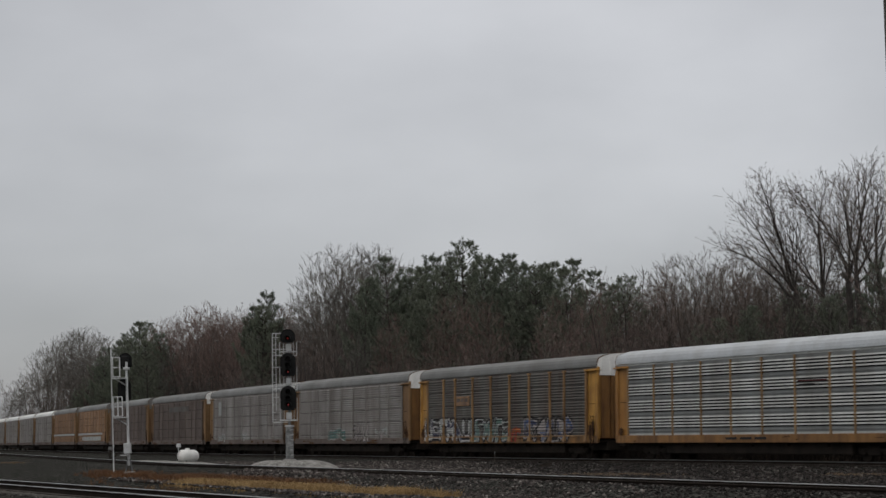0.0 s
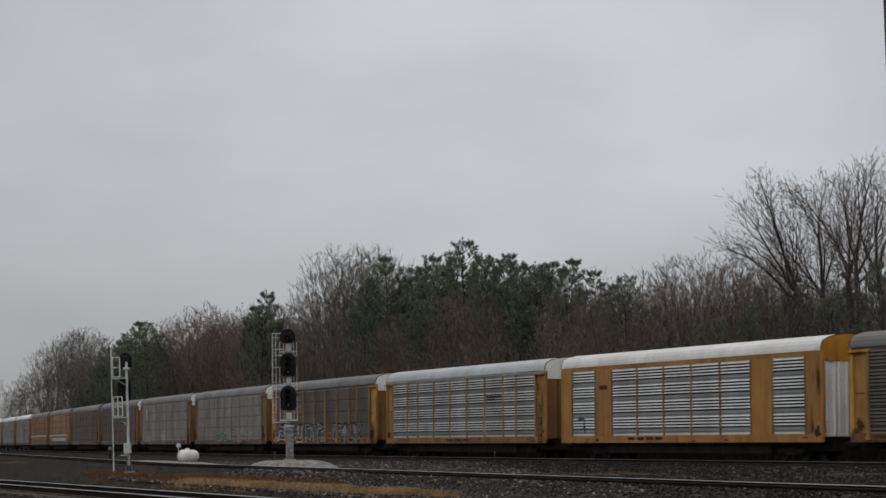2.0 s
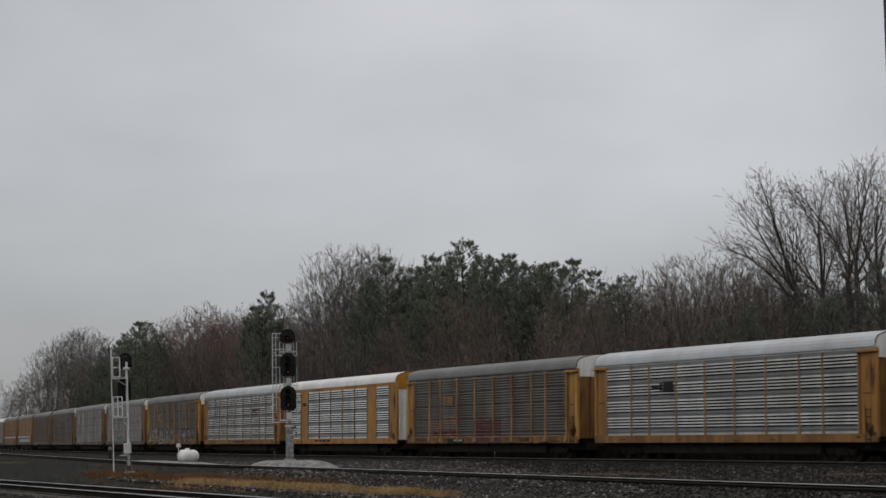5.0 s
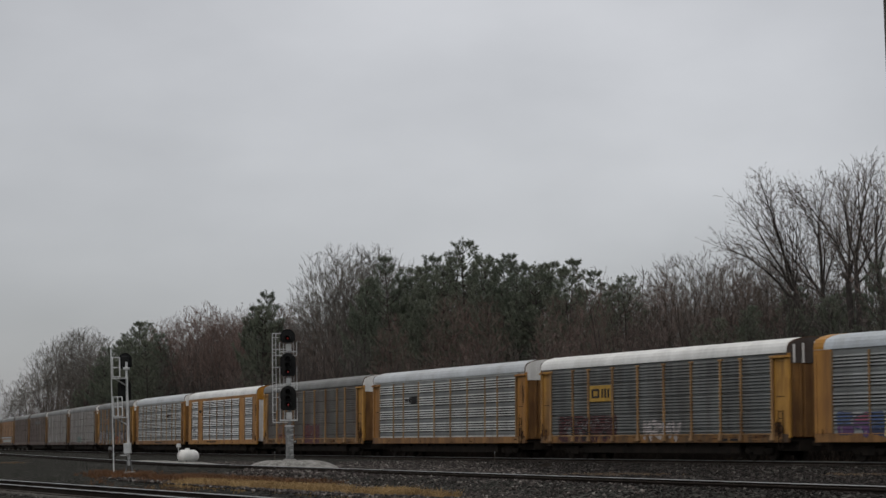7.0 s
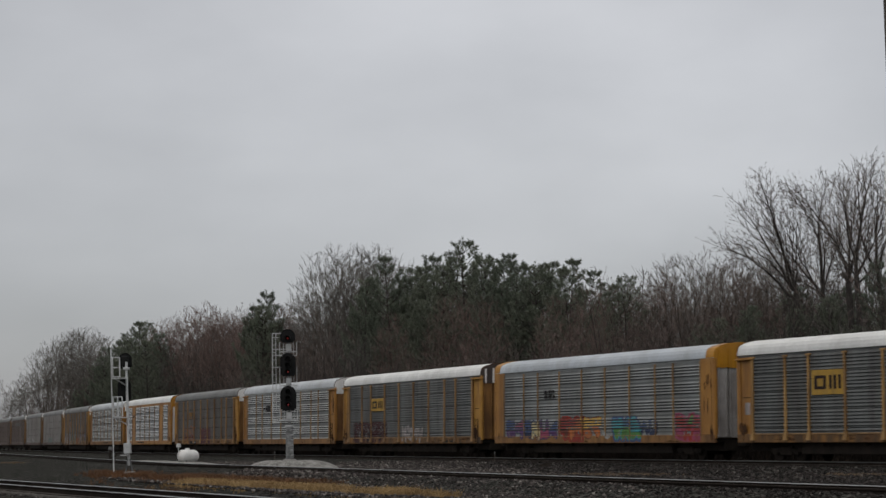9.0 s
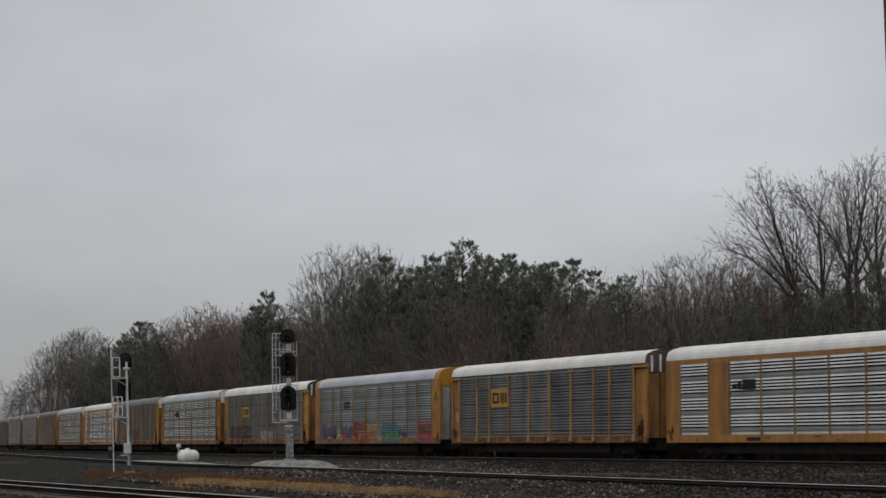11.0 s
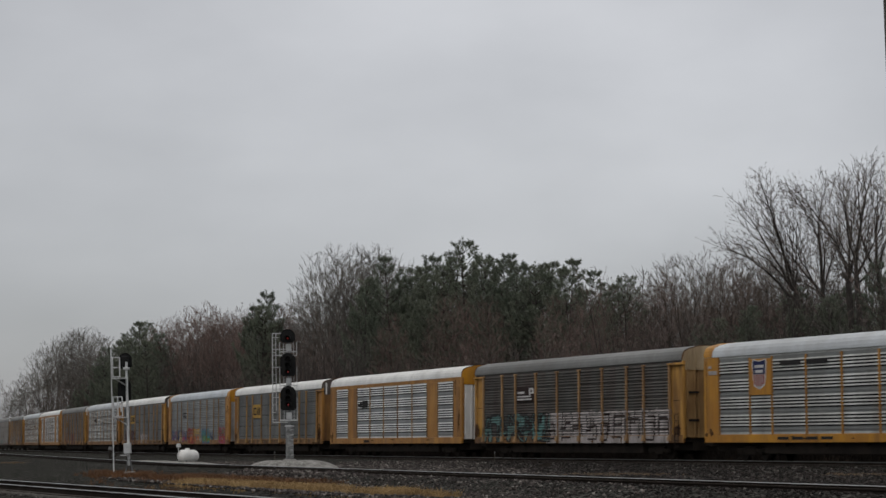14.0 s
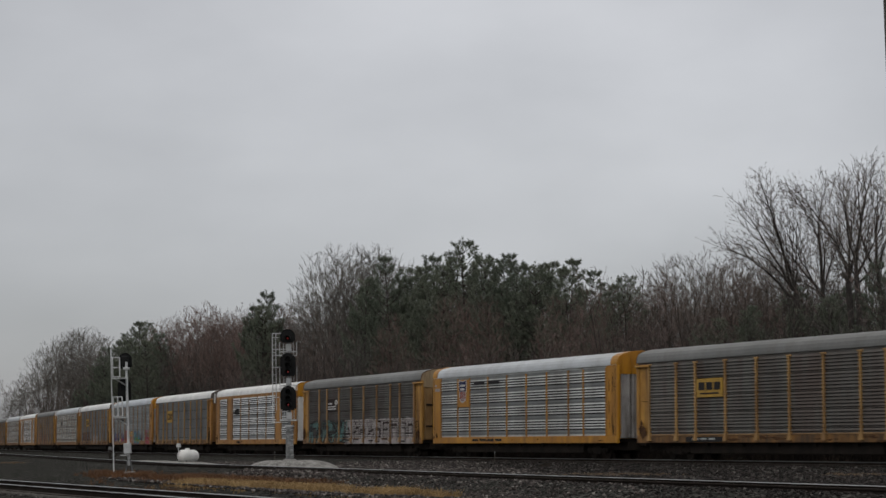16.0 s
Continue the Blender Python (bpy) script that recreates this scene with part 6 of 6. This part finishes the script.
def tall_signal():
    s = thing("railway_signal", "galvanised three-head colour light signal showing red lights on a mound", "railway signal", pose(-6.13, 85.0, 0.16, 0, -0.9, 0))
    part("base", box(-0.24, 0.24, -0.24, 0.24, -0.3, 0.05, 0.02), concrete, s)
    mast = part("mast", rod((0, 0, 0), (0, 0, 1.36), 0.155, n=16), mast_galv, s)
    part("flange", rod((0, 0, 1.34), (0, 0, 1.40), 0.19, n=16), galv, mast)
    part("base_flange", rod((0, 0, 0.03), (0, 0, 0.08), 0.19, n=16), foot_grey, mast)
    part("upper_mast", rod((0, 0, 1.4), (0, 0, 5.15), 0.065, n=12), mast_galv, s)
    for i in range(6):
        part("step", box(0.06, 0.17, -0.19, -0.13, 0.2 + i * 0.2, 0.225 + i * 0.2), galv, s)
    for z, h, w, lit in ((1.99, 0.98, 0.64, 0.22), (3.35, 0.94, 0.62, 0.18), (4.70, 0.54, 0.60, 0.17)):
        head = part("signal_head", head_mesh(w, h, True), head_black, s, "matt black signal head", pose(-0.02, -0.22, z))
        n = 3 if h > 0.6 else 1
        for i in range(n):
            zz = lit + i * 0.26
            bm = bmesh.new()
            add_rod(bm, (0, -0.065, zz), (0, -0.03, zz), 0.031 if i == 0 else 0.07, n=16)
            part("lens", bm, lens_red if i == 0 and h > 0.6 else lens_dim if i == 0 else lens_dark, head, "lit red lens" if i == 0 else "")
            part("hood", HOOD, None, head, m=pose(0, 0, zz))
        part("case", box(-0.14, 0.14, 0.03, 0.22, 0.1, h - 0.12, 0.03), galv, head)
    for z in (1.62, 3.0, 4.35):
        part("junction_box", box(-0.12, 0.10, -0.12, 0.12, z, z + 0.3, 0.03), galv, s)
        part("bracket", box(-0.34, 0.34, -0.06, -0.02, z - 0.03, z + 0.01), galv, s)
    frame_rods("guard_rail", s, [((x, -0.1, a), (x, -0.1, b)) for a, b in ((1.58, 2.5), (2.8, 3.75), (4.18, 4.72)) for x in (-0.36, 0.32)])
    frame_rods("guard_rail", s, [((x, -0.1, a), (x, -0.1, b)) for a, b in ((1.58, 2.0), (2.86, 3.35), (4.24, 4.72)) for x in (-0.2, 0.2)], 0.012)
    frame_rods("guard_rail", s, [((-0.36, -0.1, z), (0.32, -0.1, z)) for z in (1.58, 2.8, 4.18)])
    ladder = part("ladder", rod((-0.66, 0, 1.5), (-0.66, 0, 5.1), 0.02, n=6), galv, s)
    part("ladder_stile", rod((-0.52, 0.0, 2.0), (-0.52, 0.0, 5.1), 0.018, n=6), galv, ladder)
    for i in range(12):
        part("rung", rod((-0.66, 0, 1.62 + i * 0.3), (-0.40 if i % 4 == 3 else -0.52, 0, 1.62 + i * 0.3), 0.013, n=6), galv, ladder)
    frame_rods("ladder_bracket", s, [((-0.66, 0, z), (-0.05, 0, z)) for z in (1.52, 2.86, 4.2, 4.45, 5.08)])


def short_signal():
    s = thing("railway_signal", "back of a galvanised two-head signal mast with ladder and platforms", "railway signal", pose(-11.66, 79.0, -0.34, 0, -2.3, 0))
    part("base", box(-0.2, 0.2, -0.2, 0.2, -0.2, 0.12, 0.02), concrete, s)
    part("mast", rod((0, 0, 0.35), (0, 0, 4.2), 0.052, 0.046, n=12), galv, s)
    for x, y in ((-0.14, -0.1), (0.14, -0.1), (-0.14, 0.1), (0.14, 0.1)):
        part("foot", rod((x, y, 0.05), (x * 0.3, y * 0.3, 0.6), 0.022, n=6), foot_grey, s)
    box_ = part("junction_box", box(-0.15, 0.12, -0.26, -0.06, 0.78, 1.18, 0.015), box_grey, s, "grey junction box")
    part("box_door", box(-0.13, 0.10, -0.272, -0.262, 0.80, 1.16, 0.004), box_grey, box_)
    part("step_board", box(-0.26, 0.02, -0.3, 0.1, 0.72, 0.75), galv, s)
    for z, h in ((3.95, 0.6), (2.75, 0.85)):
        head = part("signal_head", head_mesh(0.5, h, True), head_black, s, "black signal head seen from behind", pose(-0.08 if z > 3 else -0.14, 0.32, z))
        part("case", box(-0.14, 0.14, -0.2, -0.04, 0.1, h - 0.12, 0.03), head_black, head)
    part("mast_clamp", box(-0.11, 0.11, -0.1, 0.1, 3.9, 4.0, 0.01), galv, s)
    ladder = part("ladder", rod((-0.49, -0.5, -0.1), (-0.52, -0.3, 4.7), 0.021, n=8), galv, s)
    for i in range(14):
        part("rung", rod((-0.505, -0.42, 0.5 + i * 0.3), (-0.505, -0.16, 0.5 + i * 0.3), 0.014, n=6), galv, ladder)
    for x0, x1, z0, z1, mid in ((-0.46, -0.2, 3.62, 4.36, 0), (-0.47, -0.14, 2.16, 2.9, 1)):
        cage = part("platform", box(x0 - 0.04, -0.02, -0.4, 0.1, z0 - 0.05, z0 - 0.02), galv, s)
        for x in (x0, x1, (x0 + x1) / 2)[: 2 + mid]:
            part("guard_post", box(x - 0.02, x + 0.02, -0.36, -0.32, z0, z1), galv, cage)
        for z in (z0 + 0.02, (z0 + z1) / 2, z1):
            part("guard_bar", box(x0, x1, -0.352, -0.322, z - 0.018, z + 0.018), galv, cage)
        part("strut", rod((x0, -0.1, z0 - 0.02), (-0.02, 0, z0 - 0.3), 0.022, n=6), galv, cage)
    thing("ladder_footing", "small straw-coloured concrete footing under the ladder", "footing", pose(-12.06, 78.2, -0.36), data=baked("ladder_footing", box(-0.24, 0.24, -0.4, 0.4, -0.05, 0.09, 0.03), concrete))


lens_dim = glow("dim_red_lens", (0.4, 0.03, 0.02), 0.2)
tall_signal()
short_signal()


def mound(name, x, y, rx, ry, h, label, mat, seed, turn=0.0):
    """Low heap of gravel with a flat top and an uneven foot."""
    vs, fs = [], []
    n = 40
    rings = ((0.0, 1.0), (0.35, 1.0), (0.55, 0.96), (0.75, 0.7), (0.9, 0.3), (1.02, -0.25))
    c, s_ = math.cos(turn), math.sin(turn)
    for q, up in rings:
        for i in range(n):
            a = 2 * math.pi * i / n
            k = q * (1 + 0.08 * noise.noise((math.cos(a) * 1.5, math.sin(a) * 1.5, seed)))
            px, py = rx * k * math.cos(a), ry * k * math.sin(a)
            vs.append((px * c - py * s_, px * s_ + py * c, h * up + (0.03 * noise.noise((px * 2, py * 2, seed)) if q else 0)))
    for r in range(len(rings) - 1):
        for i in range(n):
            j = (i + 1) % n
            fs.append((r * n + i, r * n + j, (r + 1) * n + j, (r + 1) * n + i))
    return thing(name, label, "gravel", Matrix.Translation((x, y, 0)) @ pose(0, 0, -0.22), kind="structure", data=mesh_of(name, vs, fs, mat, smooth=True))


mound("gravel_mound", -6.05, 85.0, 1.95, 2.6, 0.38, "pale gravel mound at the foot of the signal", pale_gravel, 4)
mound("gravel_pad", -14.3, 111.0, 1.5, 15.0, 0.15, "pale gravel pad beside the siding", pale_gravel, 9, 0.30)


def tank():
    t = thing("propane_tank", "white domed propane tank on saddles beside the siding", "tank", pose(-13.2, 110.0, -0.13, 0, 0, -22) @ Matrix.Scale(0.82, 4))
    prof = [(-1.05, 0.0), (-1.03, 0.12), (-0.96, 0.24), (-0.84, 0.32), (-0.68, 0.36), (0.68, 0.36), (0.84, 0.32), (0.96, 0.24), (1.03, 0.12), (1.05, 0.0)]
    n, vs, fs = 24, [], []
    for y, r in prof:
        for i in range(n):
            a = 2 * math.pi * i / n
            vs.append((r * 1.08 * math.cos(a), y, 0.42 + r * 1.08 * math.sin(a)))
    for k in range(len(prof) - 1):
        for i in range(n):
            j = (i + 1) % n
            fs.append((k * n + i, k * n + j, (k + 1) * n + j, (k + 1) * n + i))
    part("shell", mesh_of("shell", vs, fs, tank_white, smooth=True), None, t)
    for y in (-0.6, 0.6):
        part("saddle", box(-0.26, 0.26, y - 0.06, y + 0.06, -0.12, 0.15, 0.01), foot_grey, t)
    dome = part("dome", rod((0, -0.1, 0.76), (0, -0.1, 0.91), 0.17, 0.14, n=16), tank_white, t)
    part("dome_hinge", box(-0.04, 0.04, 0.04, 0.08, 0.86, 0.92), galv, dome)
    for x in (-0.2, -0.12):
        part("pipe", rod((x, -1.08, 0.2), (x, -1.08, 0.68), 0.014, n=6), head_black, t)
    part("pipe", rod((-0.2, -1.08, 0.68), (0.0, -0.95, 0.68), 0.014, n=6), head_black, t)
    reg = thing("gas_regulator", "small pale gas regulator head on a pipe beside the tank", "regulator", pose(-13.95, 112.0, -0.04))
    part("pipe", rod((0, 0, 0), (0, 0, 0.72), 0.03, n=8), galv, reg)
    part("housing", rod((0, 0, 0.7), (0, 0, 0.9), 0.13, 0.1, n=12), box_grey, reg)


tank()


def pole():
    p = thing("utility_pole", "weathered wooden utility pole leaning a little", "utility pole")
    part("shaft", rod((7.53, 34, -1.2), (7.29, 34, 9.6), 0.165, 0.13, n=16), pole_wood, p)
    part("cross_arm", box(6.75 + 0.56, 9.1, 33.82, 33.9, 9.1, 9.22, 0.01), pole_wood, p)


pole()


def switch_stand():
    s = thing("switch_stand", "small dark switch stand with a pale target", "switch stand", pose(-18.5, 118.0, -0.3) @ Matrix.Scale(1.25, 4))
    part("base", box(-0.3, 0.3, -0.2, 0.2, 0, 0.18, 0.02), under_black, s)
    part("post", rod((0, 0, 0.1), (0, 0, 0.66), 0.05, n=8), under_black, s)
    part("lever", rod((0.05, 0, 0.3), (0.34, -0.1, 0.42), 0.02, n=6), under_black, s)
    part("target", box(-0.07, 0.07, -0.01, 0.01, 0.60, 0.80, 0.004), mast_galv, s, "pale target plate")


switch_stand()
for x, y in ((3.11, 127.7), (-10.3, 130.0)):
    mk = thing("marker_post", "short pale marker post beside the track", "post", pose(x, y, -0.3))
    part("stake", box(-0.025, 0.025, -0.02, 0.02, 0, 0.6, 0.006), pole_wood, mk)
    part("reflector", box(-0.03, 0.03, -0.03, 0.03, 0.57, 0.70, 0.006), foot_grey, mk, "pale reflector strip")

_bm = bmesh.new()
for _i, (_a, _h) in enumerate(((12, 0.08), (-9, 0.13), (4, 0.2))):
    _q = bmesh.ops.create_cube(_bm, size=1.0, matrix=pose(_i * 0.09 - 0.1, 0.05 * _i, _h, 0, 3 * _i, _a) @ Matrix.Diagonal((0.62 - 0.14 * _i, 0.16, 0.07, 1)))
thing("scrap_timber", "small heap of dark broken timber on the ballast", "timber", pose(5.25, 108.4, -0.36), data=baked("scrap_timber", _bm, tie_wood))


# ---- weeds and loose stones ----
def near_at(t, o):
    p = np.array(near_line)
    d = np.concatenate([[0], np.cumsum(np.hypot(*np.diff(p, axis=0).T))])
    x, y = np.interp(t, d, p[:, 0]), np.interp(t, d, p[:, 1])
    x1, y1 = np.interp(t + 1, d, p[:, 0]), np.interp(t + 1, d, p[:, 1])
    k = np.hypot(x1 - x, y1 - y)
    return x + o * (y1 - y) / k, y - o * (x1 - x) / k


def weeds(name, label, mat, seed, spots, per, tall, lean, width):
    """Tufts of thin tapering blades standing on the ground; spots: (x, y) of each tuft."""
    rng = random.Random(seed)
    xs, ys = np.array([p[0] for p in spots]), np.array([p[1] for p in spots])
    zs = ground_height(xs, ys)
    vs, fs = [], []
    for x, y, z in zip(xs.tolist(), ys.tolist(), zs.tolist()):
        size = rng.uniform(0.6, 1.3)
        for _ in range(per):
            a, q = rng.uniform(0, 6.3), rng.uniform(0, 0.22)
            px, py = x + q * math.cos(a), y + q * math.sin(a)
            h = tall * size * rng.uniform(0.5, 1.2)
            dx, dy = rng.gauss(0, lean) * h, rng.gauss(0, lean) * h
            b = rng.uniform(0, 3.14)
            wx, wy = width * math.cos(b), width * math.sin(b)
            k = len(vs)
            vs += [(px - wx, py - wy, z - 0.03), (px + wx, py + wy, z - 0.03), (px + dx * 0.4 + wx * 0.7, py + dy * 0.4 + wy * 0.7, z + h * 0.6), (px + dx * 0.4 - wx * 0.7, py + dy * 0.4 - wy * 0.7, z + h * 0.6), (px + dx, py + dy, z + h * 0.95)]
            fs += [(k, k + 1, k + 2, k + 3), (k + 3, k + 2, k + 4)]
    return thing(name, label, "grass", kind="stuff", data=mesh_of(name, vs, fs, mat))


def build_weeds():
    rng = random.Random(8)
    gold, brown, sparse = [], [], []
    while len(gold) < 2600:
        t = rng.uniform(32, 51)
        o = rng.gauss(5.5, 0.36)
        if noise.noise((t * 0.35, o * 0.6, 2)) > 0.12 - 0.032 * (t - 32):
            gold.append(near_at(t, o))
    while len(brown) < 1900:
        t, o = rng.uniform(46, 77), rng.gauss(7.2, 1.6)
        x, y = near_at(t, o)
        if 2.6 < o < 11.5 and x > -0.158 * y + rng.gauss(0, 0.5) and noise.noise((t * 0.25, o * 0.5, 5)) > -0.2:
            brown.append((x, y))
    for _ in range(380):
        x, y = rng.gauss(6.2, 1.1), rng.gauss(79, 1.6)
        sparse.append((x, y))
    for _ in range(120):
        x, y = rng.gauss(15.8, 0.9), rng.gauss(79, 1.6)
        sparse.append((x, y))
    for _ in range(260):
        x, y = rng.gauss(-27, 1.6), rng.gauss(137, 3)
        sparse.append((x, y))
    ok = [p for p, d in zip(gold, to_mid(np.array([p[0] for p in gold]), np.array([p[1] for p in gold]))) if d > 2.4]
    weeds("dry_grass", "golden dry grass along the edge of the ballast", straw, 1, ok, 9, 0.15, 0.7, 0.008)
    ok = [p for p, d in zip(brown, to_mid(np.array([p[0] for p in brown]), np.array([p[1] for p in brown]))) if d > 2.2]
    weeds("dead_weeds", "brown dead weeds in the ditch between the tracks", dead_weed, 2, ok, 9, 0.17, 0.75, 0.009)
    weeds("dry_grass", "sparse short dry grass on bare ballast", tan_grass, 3, sparse, 7, 0.08, 0.7, 0.012)


def build_stones():
    rng = random.Random(9)
    p = np.array(mid_line)
    d = np.concatenate([[0], np.cumsum(np.hypot(*np.diff(p, axis=0).T))])
    spots = []
    for _ in range(15000):
        t, o = rng.uniform(14, 60), -rng.uniform(0.9, 6.5)
        x, y = np.interp(t, d, p[:, 0]), np.interp(t, d, p[:, 1])
        x1, y1 = np.interp(t + 1, d, p[:, 0]), np.interp(t + 1, d, p[:, 1])
        k = math.hypot(x1 - x, y1 - y)
        spots.append((x + o * (y1 - y) / k, y - o * (x1 - x) / k))
    for _ in range(26000):
        t, o = rng.uniform(24, 130), rng.uniform(1.35, 13.0)
        x, y = np.interp(t, d, p[:, 0]), np.interp(t, d, p[:, 1])
        x1, y1 = np.interp(t + 1, d, p[:, 0]), np.interp(t + 1, d, p[:, 1])
        k = math.hypot(x1 - x, y1 - y)
        spots.append((x + o * (y1 - y) / k, y - o * (x1 - x) / k))
    for _ in range(2500):
        t, o = rng.uniform(20, 70), rng.choice((-1, 1)) * rng.uniform(1.3, 3.2)
        spots.append(near_at(t, o))
    gen = np.random.default_rng(4)
    y = gen.uniform(52, 140, 90000)
    x = y * gen.uniform(-0.05, 0.225, 90000)
    open_ground = (beyond_main(x, y) == 0) & (to_main(x, y) > 1.75) & (to_mid(x, y) > 1.6)
    spots += list(zip(x[open_ground][:22000].tolist(), y[open_ground][:22000].tolist()))
    xs, ys = np.array([q[0] for q in spots]), np.array([q[1] for q in spots])
    zs = np.maximum(ground_height(xs, ys), np.array([float(np.interp(v, (0.86, 1.2, 1.5, 1.9, 2.6), (-0.09, -0.09, -0.12, -0.2, -0.36))) if v > 0.86 and i < 15000 else -9.0 for i, v in enumerate(to_mid(xs, ys))]))
    lots = {0: ([], []), 1: ([], [])}
    corner = [Vector(c) for c in ((1, 0, 0), (-1, 0, 0), (0, 1, 0), (0, -1, 0), (0, 0, 1), (0, 0, -1))]
    tri = [(0, 2, 4), (2, 1, 4), (1, 3, 4), (3, 0, 4), (2, 0, 5), (1, 2, 5), (3, 1, 5), (0, 3, 5)]
    for x, y, z in zip(xs.tolist(), ys.tolist(), zs.tolist()):
        # darker tone where x is above about 3, with a ragged edge
        vs, fs = lots[int(x > 3.0 + 4.0 * noise.noise((x * 0.2, y * 0.2, 7)))]
        r = rng.uniform(0.02, 0.05) if y < 62 else 0.03 + 0.06 * rng.random() ** 2
        m = Euler((rng.uniform(0, 6), rng.uniform(0, 6), rng.uniform(0, 6))).to_matrix()
        k = len(vs)
        for c in corner:
            q = m @ (c * r * rng.uniform(0.65, 1.25))
            vs.append((x + q.x, y + q.y, z + q.z * 0.8 + r * 0.3))
        fs += [(k + a, k + b, k + c) for a, b, c in tri]
    for k, label, stone in ((0, "loose dry grey and purplish ballast stones", stone_pale), (1, "loose damp dark ballast stones", stone_dark)):
        thing("ballast_stones", label, "stones", kind="stuff", data=mesh_of("ballast_stones", *lots[k], stone))


build_weeds()
build_stones()


# ---- the train rolls away to the west ----
PITCH = 28.906
SURGE = [(0.0, 0.0), (4.2, 0.0), (6.3, 0.15), (7.0, 0.2), (7.5, -0.16), (8.0, -0.12), (8.5, -0.08), (9.0, -0.03), (11.0, 0.0), (16.0, 0.0)]    # the couplers give a little: seconds, metres


def run_of(t):
    """Metres that the middle of car 0 has run along the line: the train gains speed slowly."""
    return 226.052 + 17.9155 * (t - 8) + 0.00735 * (t - 8) ** 2 + float(np.interp(t, *zip(*SURGE)))


def motions():
    for j, car in CARS:
        rows = []
        for i in range(33):
            t = i * 0.5
            rows.append((t, car_pose(run_of(t) - j * PITCH)))
        walk(car, rows)


motions()
